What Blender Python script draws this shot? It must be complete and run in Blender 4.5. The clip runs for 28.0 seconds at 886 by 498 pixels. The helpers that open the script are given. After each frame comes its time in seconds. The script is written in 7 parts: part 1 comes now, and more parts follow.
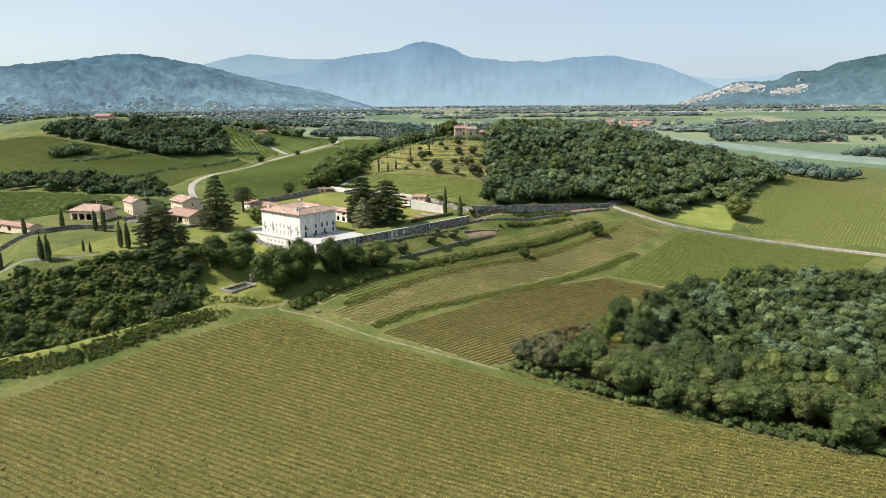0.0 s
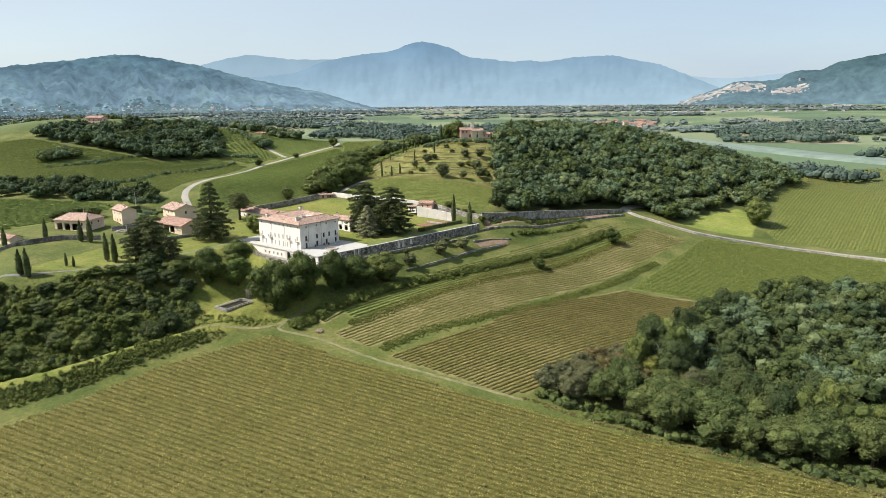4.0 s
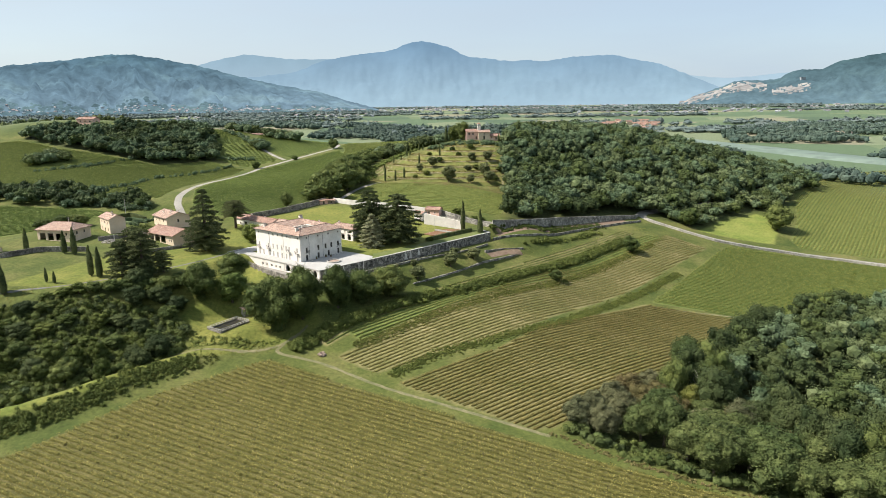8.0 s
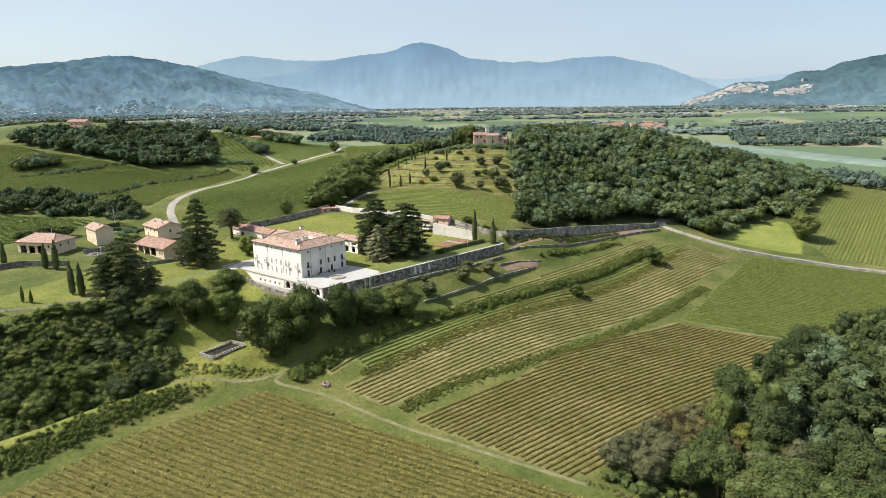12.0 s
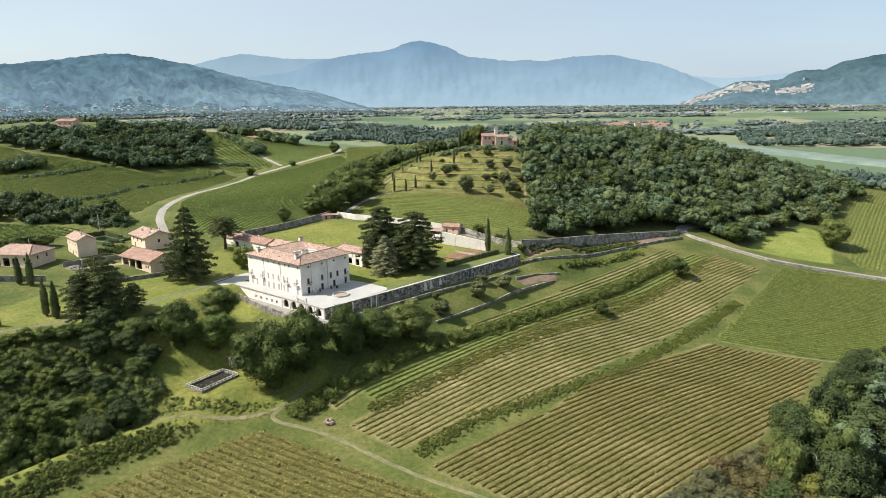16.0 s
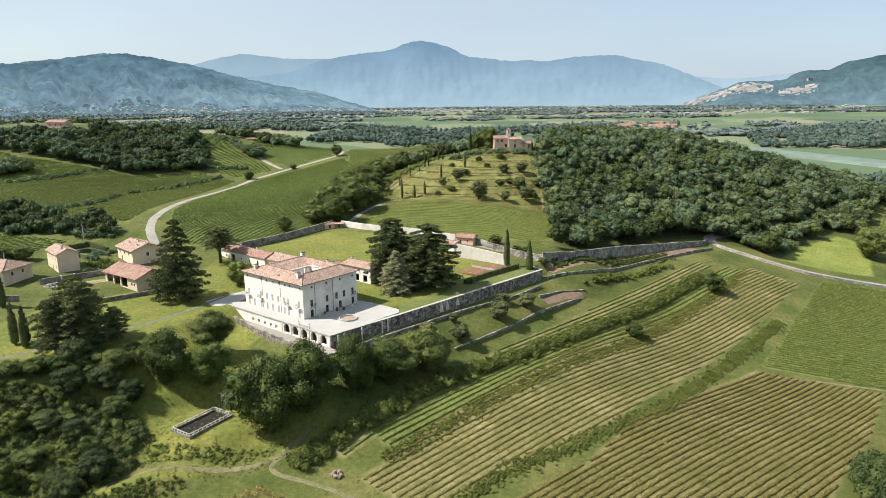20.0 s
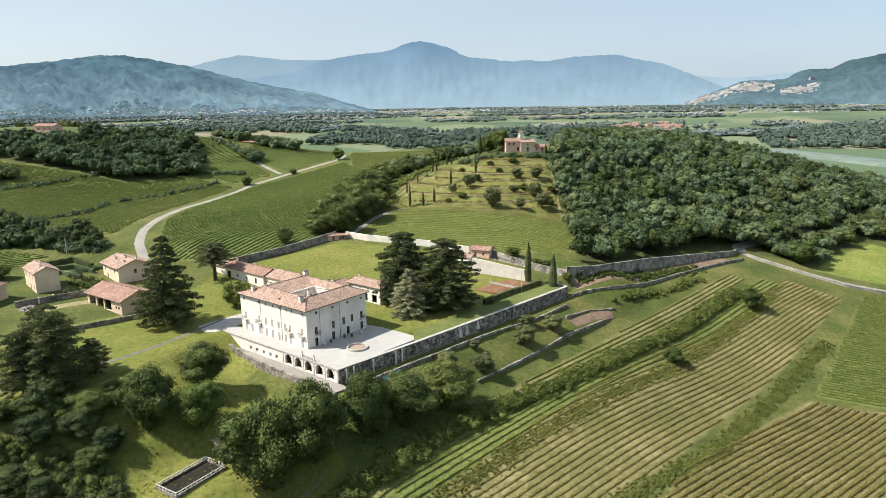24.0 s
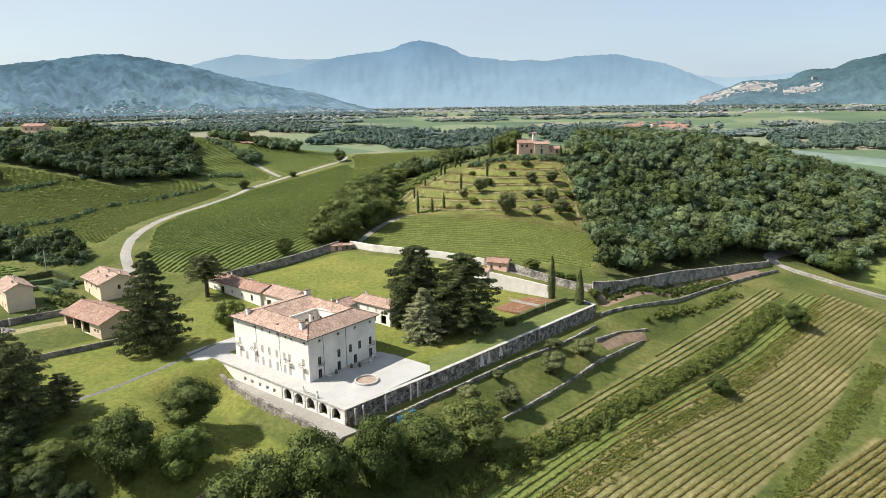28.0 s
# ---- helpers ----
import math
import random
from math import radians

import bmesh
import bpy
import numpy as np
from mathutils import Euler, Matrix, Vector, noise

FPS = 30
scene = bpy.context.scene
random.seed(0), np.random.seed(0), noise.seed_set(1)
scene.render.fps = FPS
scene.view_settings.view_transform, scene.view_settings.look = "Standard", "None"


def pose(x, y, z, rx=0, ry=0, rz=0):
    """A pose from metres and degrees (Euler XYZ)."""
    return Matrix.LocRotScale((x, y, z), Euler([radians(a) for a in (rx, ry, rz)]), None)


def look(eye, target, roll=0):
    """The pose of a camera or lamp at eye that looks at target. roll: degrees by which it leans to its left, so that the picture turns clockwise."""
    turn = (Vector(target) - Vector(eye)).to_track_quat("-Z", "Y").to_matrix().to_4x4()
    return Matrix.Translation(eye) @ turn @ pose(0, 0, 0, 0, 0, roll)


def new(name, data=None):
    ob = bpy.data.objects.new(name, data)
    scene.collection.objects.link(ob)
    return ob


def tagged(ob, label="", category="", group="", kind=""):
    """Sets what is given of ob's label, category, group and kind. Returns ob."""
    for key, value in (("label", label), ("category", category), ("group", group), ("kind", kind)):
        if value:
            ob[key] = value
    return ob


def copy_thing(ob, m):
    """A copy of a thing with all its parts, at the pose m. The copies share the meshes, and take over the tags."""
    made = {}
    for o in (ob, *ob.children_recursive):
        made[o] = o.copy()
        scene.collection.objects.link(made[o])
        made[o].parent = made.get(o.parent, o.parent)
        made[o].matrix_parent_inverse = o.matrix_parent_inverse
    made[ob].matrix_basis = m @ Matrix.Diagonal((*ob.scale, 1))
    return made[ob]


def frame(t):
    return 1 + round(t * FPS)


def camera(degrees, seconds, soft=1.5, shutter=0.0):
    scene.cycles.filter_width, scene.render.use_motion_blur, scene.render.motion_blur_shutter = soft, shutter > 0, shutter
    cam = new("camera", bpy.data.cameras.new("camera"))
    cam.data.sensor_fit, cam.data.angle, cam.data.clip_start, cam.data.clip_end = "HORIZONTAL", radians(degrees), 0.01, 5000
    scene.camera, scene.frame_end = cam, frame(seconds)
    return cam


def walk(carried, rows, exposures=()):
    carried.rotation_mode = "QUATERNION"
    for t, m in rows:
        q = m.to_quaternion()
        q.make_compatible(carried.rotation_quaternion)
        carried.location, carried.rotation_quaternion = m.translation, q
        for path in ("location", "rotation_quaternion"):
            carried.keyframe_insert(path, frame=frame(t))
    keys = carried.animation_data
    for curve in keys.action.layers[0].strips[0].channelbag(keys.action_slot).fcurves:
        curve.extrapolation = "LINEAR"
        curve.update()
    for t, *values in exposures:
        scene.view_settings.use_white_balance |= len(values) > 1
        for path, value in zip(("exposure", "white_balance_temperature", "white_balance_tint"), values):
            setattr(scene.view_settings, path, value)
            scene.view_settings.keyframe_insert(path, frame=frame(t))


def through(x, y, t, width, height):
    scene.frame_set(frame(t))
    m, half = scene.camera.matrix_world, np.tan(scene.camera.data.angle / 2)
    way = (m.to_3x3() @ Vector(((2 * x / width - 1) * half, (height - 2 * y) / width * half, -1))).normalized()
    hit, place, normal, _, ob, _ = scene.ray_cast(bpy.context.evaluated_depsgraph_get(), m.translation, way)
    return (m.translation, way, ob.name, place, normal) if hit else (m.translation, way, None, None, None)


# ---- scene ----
cam = camera(68.6, 28.0, soft=0.5)
PATH = [
    (0, (68.552, -329.605, 67.319), (68.581, -327.654, 66.881), -0.5),
    (3, (64.48, -312.086, 67.709), (64.512, -310.135, 67.272), -0.6),
    (8, (58.022, -283.494, 68.606), (58.06, -281.543, 68.168), -0.7),
    (11, (53.965, -265.795, 68.947), (54.005, -263.843, 68.513), -0.7),
    (14.5, (49.497, -244.277, 69.421), (49.542, -242.326, 68.986), -0.7),
    (17, (45.761, -227.376, 69.757), (45.809, -225.425, 69.318), -0.6),
    (21, (40.096, -201.012, 69.947), (40.143, -199.061, 69.511), -0.6),
    (25, (34.49, -176.566, 70.423), (34.54, -174.615, 69.988), -0.9),
    (28, (30.787, -158.218, 70.284), (30.839, -156.267, 69.848), -0.8),
]
walk(cam, [(t, look(eye, target, roll)) for t, eye, target, roll in PATH])

# ---- daylight: clear hazy sky, one sun from the back left ----
SUN_FROM = Vector((-0.99, -0.03, 1.12)).normalized()
world = bpy.data.worlds.new("sky")
scene.world = world
world.use_nodes = True
wn, wl = world.node_tree.nodes, world.node_tree.links
sky = wn.new("ShaderNodeTexSky")
sky.sky_type, sky.sun_disc = "NISHITA", False
sky.sun_elevation, sky.sun_rotation = math.asin(SUN_FROM.z), math.atan2(SUN_FROM.x, SUN_FROM.y)
sky.air_density, sky.dust_density, sky.ozone_density = 1.0, 1.0, 1.5
# thin high haze over the clear sky, in faint streaks, whiter on the sun's side
coord = wn.new("ShaderNodeTexCoord")
stretch = wn.new("ShaderNodeMapping")
stretch.inputs["Scale"].default_value = (1.2, 1.2, 6.0)
wl.new(coord.outputs["Generated"], stretch.inputs["Vector"])
veil = wn.new("ShaderNodeTexNoise")
veil.inputs["Scale"].default_value, veil.inputs["Detail"].default_value = 2.2, 5.0
wl.new(stretch.outputs[0], veil.inputs["Vector"])
amount = wn.new("ShaderNodeMapRange")
amount.inputs[1].default_value, amount.inputs[2].default_value, amount.inputs[3].default_value, amount.inputs[4].default_value = 0.3, 0.7, 0.62, 0.86
wl.new(veil.outputs["Fac"], amount.inputs[0])
haze = wn.new("ShaderNodeMix")
haze.data_type = "RGBA"
side = wn.new("ShaderNodeSeparateXYZ")
wl.new(coord.outputs["Generated"], side.inputs[0])
across = wn.new("ShaderNodeMapRange")
across.inputs[1].default_value, across.inputs[2].default_value = -0.45, 0.6
wl.new(side.outputs[0], across.inputs[0])
glare = wn.new("ShaderNodeMix")
glare.data_type = "RGBA"
glare.inputs[6].default_value, glare.inputs[7].default_value = (3.62, 4.12, 4.50, 1), (2.75, 3.42, 4.25, 1)
wl.new(across.outputs[0], glare.inputs[0])
wl.new(glare.outputs[2], haze.inputs[7])
wl.new(amount.outputs[0], haze.inputs[0])
wl.new(sky.outputs[0], haze.inputs[6])
wl.new(haze.outputs[2], wn["Background"].inputs[0])
wn["Background"].inputs[1].default_value = 0.10
sun = new("sun", bpy.data.lights.new("sun", "SUN"))
sun.data.energy, sun.data.angle, sun.data.color = 5.0, radians(0.6), (1.0, 0.95, 0.87)
sun.matrix_world = look(SUN_FROM * 100, (0, 0, 0))
scene.view_settings.exposure = 0.85

# ---- the lie of the land: broad mounds, the villa's plateau, its banks and terraces ----
MOUNDS_LOW = [(-80, -150, 90, -0.8), (60, -200, 110, -8.8), (200, -80, 100, -9.0), (20, -70, 60, 0.1), (100, -40, 60, 6.3), (180, 20, 70, -3.6), (330, 60, 110, -12.3), (180, 110, 55, 11.4), (-20, 0, 45, 2.4), (40, 45, 45, 13.8), (-80, -10, 45, 20.5), (-100, 60, 60, -2.9), (-140, -70, 60, -11.9), (-60, 110, 60, 16.1), (20, 120, 50, -0.3), (85, 100, 40, 11.9), (60, 180, 50, 16.9)]
MOUNDS_HIGH = [(100, 245, 50, 28.5), (160, 270, 55, 13.1), (230, 320, 70, 26.2), (150, 180, 45, 4.6), (250, 210, 60, 4.2), (-30, 220, 70, 15.3), (0, 310, 70, 12.4), (-110, 320, 90, -11.1), (-60, 430, 100, 23.5), (-200, 180, 100, 24.8), (-280, 350, 110, 22.4), (-380, 450, 140, 54.7), (-230, 20, 90, 14.0), (330, 330, 80, 18.6), (450, 330, 110, -1.7), (120, 420, 100, 40.0), (560, 560, 250, 0.9), (-60, -60, 40, -1.6), (-170, 460, 90, 22.1)]
PLATEAU = [(11, -17), (90, 60), (104, 84), (66, 102), (40, 118), (-8, 127), (-60, 88), (-120, 82), (-150, 30), (-112, -34), (-76, -36), (-46, -14), (-12, 0)]
BERM = [(-200, -168), (-112, -121), (-88, -109), (-65, -97), (-44, -80), (-24, -65.5), (-8, -59)]
BERM_HIGH = [4.0, 4.0, 4.0, 3.8, 2.8, 1.5, 0.0]
HILL_STEPS = [(22, 168), (60, 159), (114, 153), (118, 226), (60, 232), (24, 216)]
WALL_A, WALL_B = (11.0, -17.0), (90.0, 60.0)
WALL_LEN = math.hypot(79.0, 77.0)
WALL_U = (79.0 / WALL_LEN, 77.0 / WALL_LEN)
VA = radians(50)
VU, VV = (math.cos(VA), math.sin(VA)), (-math.sin(VA), math.cos(VA))


def ramp(x, a, b):
    t = np.clip((x - a) / (b - a), 0, 1)
    return t * t * (3 - 2 * t)


def polygon_distance(x, y, poly):
    """Distance to a polygon, negative inside."""
    best = np.full(np.shape(x), 1e9)
    inside = np.zeros(np.shape(x), bool)
    for (ax, ay), (bx, by) in zip(poly, poly[1:] + poly[:1]):
        ex, ey = bx - ax, by - ay
        t = np.clip(((x - ax) * ex + (y - ay) * ey) / (ex * ex + ey * ey), 0, 1)
        best = np.minimum(best, np.hypot(x - ax - t * ex, y - ay - t * ey))
        crosses = ((ay > y) != (by > y)) & (x < (bx - ax) * (y - ay) / (by - ay + 1e-12) + ax)
        inside ^= crosses
    return np.where(inside, -best, best)


def land(x, y):
    """Height of the ground."""
    x, y = np.asarray(x, float), np.asarray(y, float)
    r = np.hypot(x - 40, y + 240)
    z = -18 + 36 * np.clip((r - 700) / 900, 0, 1) + 34 * np.clip((r - 1600) / 3000, 0, 1)
    for cx, cy, size, h in MOUNDS_LOW + MOUNDS_HIGH:
        z = z + h * np.exp(-((x - cx) ** 2 + (y - cy) ** 2) / (2 * size * size))
    # plateau of the villa and the farm
    a, b = x * VU[0] + y * VU[1], x * VV[0] + y * VV[1]
    top = 0.075 * np.clip(a - 25, 0, 90) * np.clip((b + 15) / 60, 0, 1) + 0.055 * np.clip(b - 45, 0, 100)
    z = top + (z - top) * ramp(polygon_distance(x, y, PLATEAU), 0, 26)
    # banks below the long terrace wall
    s = (x - WALL_A[0]) * WALL_U[1] - (y - WALL_A[1]) * WALL_U[0]
    l = (x - WALL_A[0]) * WALL_U[0] + (y - WALL_A[1]) * WALL_U[1]
    east = np.interp(s, [-5.2, -5.1, 6, 7, 17, 18, 34], [0, -4.4, -4, -5.4, -9.5, -11.3, -14.5])
    z = z + (east - z) * ramp(s, -5.3, -5.1) * (1 - ramp(s, 24, 50)) * ramp(l, -26, -6) * (1 - ramp(l, 108, 150))
    # bank below the arched front
    q = -(a + 5.3)
    front = np.interp(q, [-5.2, -5.1, 5, 6, 30], [0, -4.6, -4.4, -6.6, -10.5])
    z = z + (front - z) * ramp(q, -5.3, -5.1) * (1 - ramp(q, 10, 30)) * (1 - ramp(b, 24, 34)) * ramp(b, -40, -21)
    # level place for the pond
    z = z + (-13.6 - z) * (1 - ramp(np.hypot(x + 19.8, y + 45.4), 9, 16))
    # grassy berm between the ditch and the near vineyard
    for (ax, ay), (bx, by), h0, h1 in zip(BERM, BERM[1:], BERM_HIGH, BERM_HIGH[1:]):
        ex, ey = bx - ax, by - ay
        u = ((x - ax) * ex + (y - ay) * ey) / (ex * ex + ey * ey)
        o = ((x - ax) * ey - (y - ay) * ex) / math.hypot(ex, ey)
        h = h0 + (h1 - h0) * np.clip(u, 0, 1)
        rise = h * ramp(o, -6, -1.5) * (1 - ramp(o, 1.5, 4 + 2.4 * h)) - 0.5 * h * ramp(o, -16, -9) * (1 - ramp(o, -9, -5))
        z = z + rise * ((u >= 0) & (u < 1))
    # narrow terraces on the hill below the church
    step = z / 3.0
    cut = 3.0 * (np.floor(step) + ramp(step - np.floor(step), 0.55, 1.0))
    z = z + (cut - z) * 0.85 * (1 - ramp(polygon_distance(x, y, HILL_STEPS), -8, 4))
    return z

# ---- materials ----
def nodes_of(name):
    m = bpy.data.materials.new(name)
    m.use_nodes = True
    nt = m.node_tree
    return m, nt.nodes, nt.links, nt.nodes["Principled BSDF"]


def noise_ramp(n, l, coord, scale, stops, detail=5.0, rough=0.6):
    """A noise texture through a colour ramp; stops: (place, colour)."""
    tex = n.new("ShaderNodeTexNoise")
    tex.inputs["Scale"].default_value, tex.inputs["Detail"].default_value, tex.inputs["Roughness"].default_value = scale, detail, rough
    l.new(coord, tex.inputs["Vector"])
    ramp_node = n.new("ShaderNodeValToRGB")
    els = ramp_node.color_ramp.elements
    while len(els) < len(stops):
        els.new(0.5)
    for e, (p, c) in zip(els, stops):
        e.position, e.color = p, (*c, 1) if len(c) == 3 else c
    l.new(tex.outputs["Fac"], ramp_node.inputs["Fac"])
    return ramp_node.outputs["Color"], tex.outputs["Fac"]


def mix_colour(n, l, kind, fac, a, b):
    mx = n.new("ShaderNodeMix")
    mx.data_type, mx.blend_type = "RGBA", kind
    if isinstance(fac, float):
        mx.inputs[0].default_value = fac
    else:
        l.new(fac, mx.inputs[0])
    for sock, v in ((mx.inputs[6], a), (mx.inputs[7], b)):
        if isinstance(v, tuple):
            sock.default_value = (*v, 1)
        else:
            l.new(v, sock)
    return mx.outputs[2]


def bump_from(n, l, bsdf, fac, strength, distance):
    b = n.new("ShaderNodeBump")
    b.inputs["Strength"].default_value, b.inputs["Distance"].default_value = strength, distance
    l.new(fac, b.inputs["Height"])
    l.new(b.outputs[0], bsdf.inputs["Normal"])


def surface(name, dark, light, scale, fine=8.0, rough=0.85, bump=0.3, dist=0.05, spread=0.35, random_tint=0.0, metal=0.0, grain=0.22):
    """A worn surface: broad stains and fine grain between two colours, in world metres."""
    m, n, l, bsdf = nodes_of(name)
    geo = n.new("ShaderNodeNewGeometry")
    c1, f1 = noise_ramp(n, l, geo.outputs["Position"], scale, [(0.5 - spread / 2, dark), (0.5 + spread / 2, light)])
    c2, f2 = noise_ramp(n, l, geo.outputs["Position"], scale * fine, [(0.3, (1 - grain * 1.2,) * 3), (0.7, (1 + grain * 0.7,) * 3)], 3.0)
    col = mix_colour(n, l, "MULTIPLY", 1.0, c1, c2)
    if random_tint:
        info = n.new("ShaderNodeObjectInfo")
        hsv = n.new("ShaderNodeHueSaturation")
        mr = n.new("ShaderNodeMapRange")
        mr.inputs[3].default_value, mr.inputs[4].default_value = 1 - random_tint, 1 + random_tint
        l.new(info.outputs["Random"], mr.inputs[0])
        l.new(mr.outputs[0], hsv.inputs["Value"])
        l.new(col, hsv.inputs["Color"])
        col = hsv.outputs[0]
    l.new(col, bsdf.inputs["Base Color"])
    bsdf.inputs["Roughness"].default_value, bsdf.inputs["Metallic"].default_value = rough, metal
    bsdf.inputs["Specular IOR Level"].default_value = 0.3
    if bump:
        bump_from(n, l, bsdf, f2, bump, dist)
    return m


def foliage(name, dark, light, scale=0.35, tint=0.25, through=0.18, speck=(0.80, 1.22), cool=0.95):
    """Leaves: two greens by clump, a different tint for each plant, some light let through."""
    m, n, l, bsdf = nodes_of(name)
    geo = n.new("ShaderNodeNewGeometry")
    # cool above 1: extra blue paints haze into woodland and far leaves
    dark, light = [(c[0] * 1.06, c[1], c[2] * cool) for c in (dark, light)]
    c1, f1 = noise_ramp(n, l, geo.outputs["Position"], scale, [(0.32, dark), (0.68, light)], 4.0)
    info = n.new("ShaderNodeObjectInfo")
    hsv = n.new("ShaderNodeHueSaturation")
    for sock, src, lo, hi in (("Value", info.outputs["Random"], 1 - tint, 1 + tint), ("Hue", info.outputs["Random"], 0.505, 0.475)):
        mr = n.new("ShaderNodeMapRange")
        mr.inputs[3].default_value, mr.inputs[4].default_value = lo, hi
        l.new(src, mr.inputs[0])
        l.new(mr.outputs[0], hsv.inputs[sock])
    mr = n.new("ShaderNodeMapRange")
    mr.inputs[3].default_value, mr.inputs[4].default_value = speck
    l.new(geo.outputs["Random Per Island"], mr.inputs[0])
    isl = n.new("ShaderNodeVectorMath")
    isl.operation = "SCALE"
    l.new(c1, isl.inputs[0])
    l.new(mr.outputs[0], isl.inputs["Scale"])
    l.new(isl.outputs[0], hsv.inputs["Color"])
    l.new(hsv.outputs[0], bsdf.inputs["Base Color"])
    bsdf.inputs["Roughness"].default_value = 0.7
    bsdf.inputs["Specular IOR Level"].default_value = 0.10
    tr = n.new("ShaderNodeBsdfTranslucent")
    l.new(hsv.outputs[0], tr.inputs["Color"])
    ms = n.new("ShaderNodeMixShader")
    ms.inputs[0].default_value = through
    l.new(bsdf.outputs[0], ms.inputs[1])
    l.new(tr.outputs[0], ms.inputs[2])
    l.new(ms.outputs[0], n["Material Output"].inputs[0])
    return m


LEAF_BROAD = foliage("broad_leaves", (0.044, 0.072, 0.023), (0.108, 0.142, 0.043))
LEAF_WOOD = foliage("woodland_leaves", (0.054, 0.094, 0.032), (0.130, 0.184, 0.066), 0.12, cool=1.45)
LEAF_LIGHT = foliage("light_leaves", (0.066, 0.104, 0.026), (0.135, 0.185, 0.052))
LEAF_BROWN = foliage("brownish_leaves", (0.066, 0.068, 0.026), (0.128, 0.118, 0.050), 0.35, 0.12)
LEAF_DARK = foliage("conifer_needles", (0.042, 0.062, 0.026), (0.104, 0.130, 0.056), 0.5, 0.2)
LEAF_BLUE = foliage("blue_cedar_needles", (0.160, 0.185, 0.105), (0.290, 0.315, 0.190), 0.5, 0.12)
LEAF_OLIVE = foliage("olive_leaves", (0.075, 0.096, 0.040), (0.150, 0.172, 0.080), 0.6)
LEAF_VINE = foliage("vine_leaves", (0.130, 0.132, 0.036), (0.272, 0.250, 0.088), 0.3, 0.06, 0.3, (0.55, 1.55))
LEAF_FAR = foliage("upland_vine_leaves", (0.118, 0.172, 0.046), (0.228, 0.286, 0.092), 0.2, 0.08, 0.35, (0.75, 1.3))
LEAF_VINE_PALE = foliage("pale_vine_leaves", (0.110, 0.122, 0.034), (0.262, 0.248, 0.094), 0.4, 0.06, 0.3, (0.5, 1.7))
LEAF_VINE_GREEN = foliage("green_vine_leaves", (0.128, 0.152, 0.036), (0.250, 0.262, 0.080), 0.4, 0.06, 0.3, (0.6, 1.5))
# row hearts: shade inside the rows painted as darker, even leaf colours
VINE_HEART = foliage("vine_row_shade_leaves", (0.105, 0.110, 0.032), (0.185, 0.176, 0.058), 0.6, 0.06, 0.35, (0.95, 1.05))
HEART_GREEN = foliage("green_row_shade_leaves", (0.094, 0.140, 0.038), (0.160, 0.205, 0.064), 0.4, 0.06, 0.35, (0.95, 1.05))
LEAF_WEED = foliage("weed_leaves", (0.066, 0.100, 0.023), (0.145, 0.178, 0.050), 0.25, 0.10, 0.25, (0.6, 1.4))
LEAF_ROBINIA = foliage("feathery_leaves", (0.038, 0.062, 0.021), (0.090, 0.122, 0.043), 0.25, 0.16, 0.18, (0.72, 1.3))
LEAF_GREY = foliage("grey_green_leaves", (0.066, 0.076, 0.038), (0.138, 0.150, 0.080), 0.3, 0.14, 0.18)
LEAF_YELLOW = foliage("yellowish_leaves", (0.066, 0.086, 0.022), (0.140, 0.158, 0.042), 0.3, 0.10, 0.2)
# valley trees: distance haze painted into greyer, bluer leaf colours
LEAF_HAZE = foliage("hazed_distant_leaves", (0.040, 0.068, 0.046), (0.084, 0.118, 0.070), 0.03, 0.15, 0.1, cool=1.25)
LEAF_HAZE_FAR = foliage("hazed_valley_leaves", (0.085, 0.120, 0.076), (0.135, 0.172, 0.105), 0.02, 0.15, 0.1, cool=1.5)
LEAF_WOOD_DARK = foliage("dark_woodland_leaves", (0.028, 0.048, 0.017), (0.068, 0.094, 0.031), 0.12, cool=1.1)
LEAF_WOOD_LIGHT = foliage("light_woodland_leaves", (0.076, 0.110, 0.032), (0.150, 0.192, 0.064), 0.16, cool=1.4)
LEAF_GRASS = foliage("long_grass", (0.130, 0.155, 0.036), (0.250, 0.245, 0.080), 0.15, 0.05, 0.55)
LEAF_HAY = foliage("dry_long_grass", (0.165, 0.170, 0.062), (0.330, 0.295, 0.150), 0.15, 0.05, 0.55)
LEAF_SCRUB = foliage("scrub_leaves", (0.042, 0.068, 0.017), (0.100, 0.134, 0.036), 0.3)
DEAD_WOOD = surface("grey_dead_wood", (0.20, 0.18, 0.155), (0.36, 0.335, 0.30), 1.5, bump=0.5)
BARK = surface("bark", (0.05, 0.038, 0.028), (0.12, 0.09, 0.065), 1.5, bump=0.6)
PLASTER = surface("cream_plaster", (0.62, 0.57, 0.505), (0.745, 0.70, 0.64), 0.25, 12, 0.9, 0.05, 0.01, 0.5, grain=0.05)
PLASTER_FARM = surface("ochre_plaster", (0.56, 0.43, 0.30), (0.68, 0.56, 0.42), 0.3, 10, 0.9, 0.06, 0.01, 0.5, 0.08, grain=0.05)
PLASTER_PINK = surface("pink_plaster", (0.58, 0.36, 0.28), (0.68, 0.46, 0.37), 0.4, 10, grain=0.05)
STONE = surface("rough_stone", (0.16, 0.145, 0.125), (0.42, 0.38, 0.33), 0.5, 6, 0.92, 0.8, 0.08, random_tint=0.2)
STONE_PALE = surface("pale_stone", (0.50, 0.47, 0.42), (0.70, 0.66, 0.60), 0.5, 8, 0.9, 0.3, 0.03)
PAVING = surface("pale_gravel", (0.29, 0.28, 0.262), (0.40, 0.388, 0.365), 0.12, 20, 0.95, 0.2, 0.02, 0.5, grain=0.10)
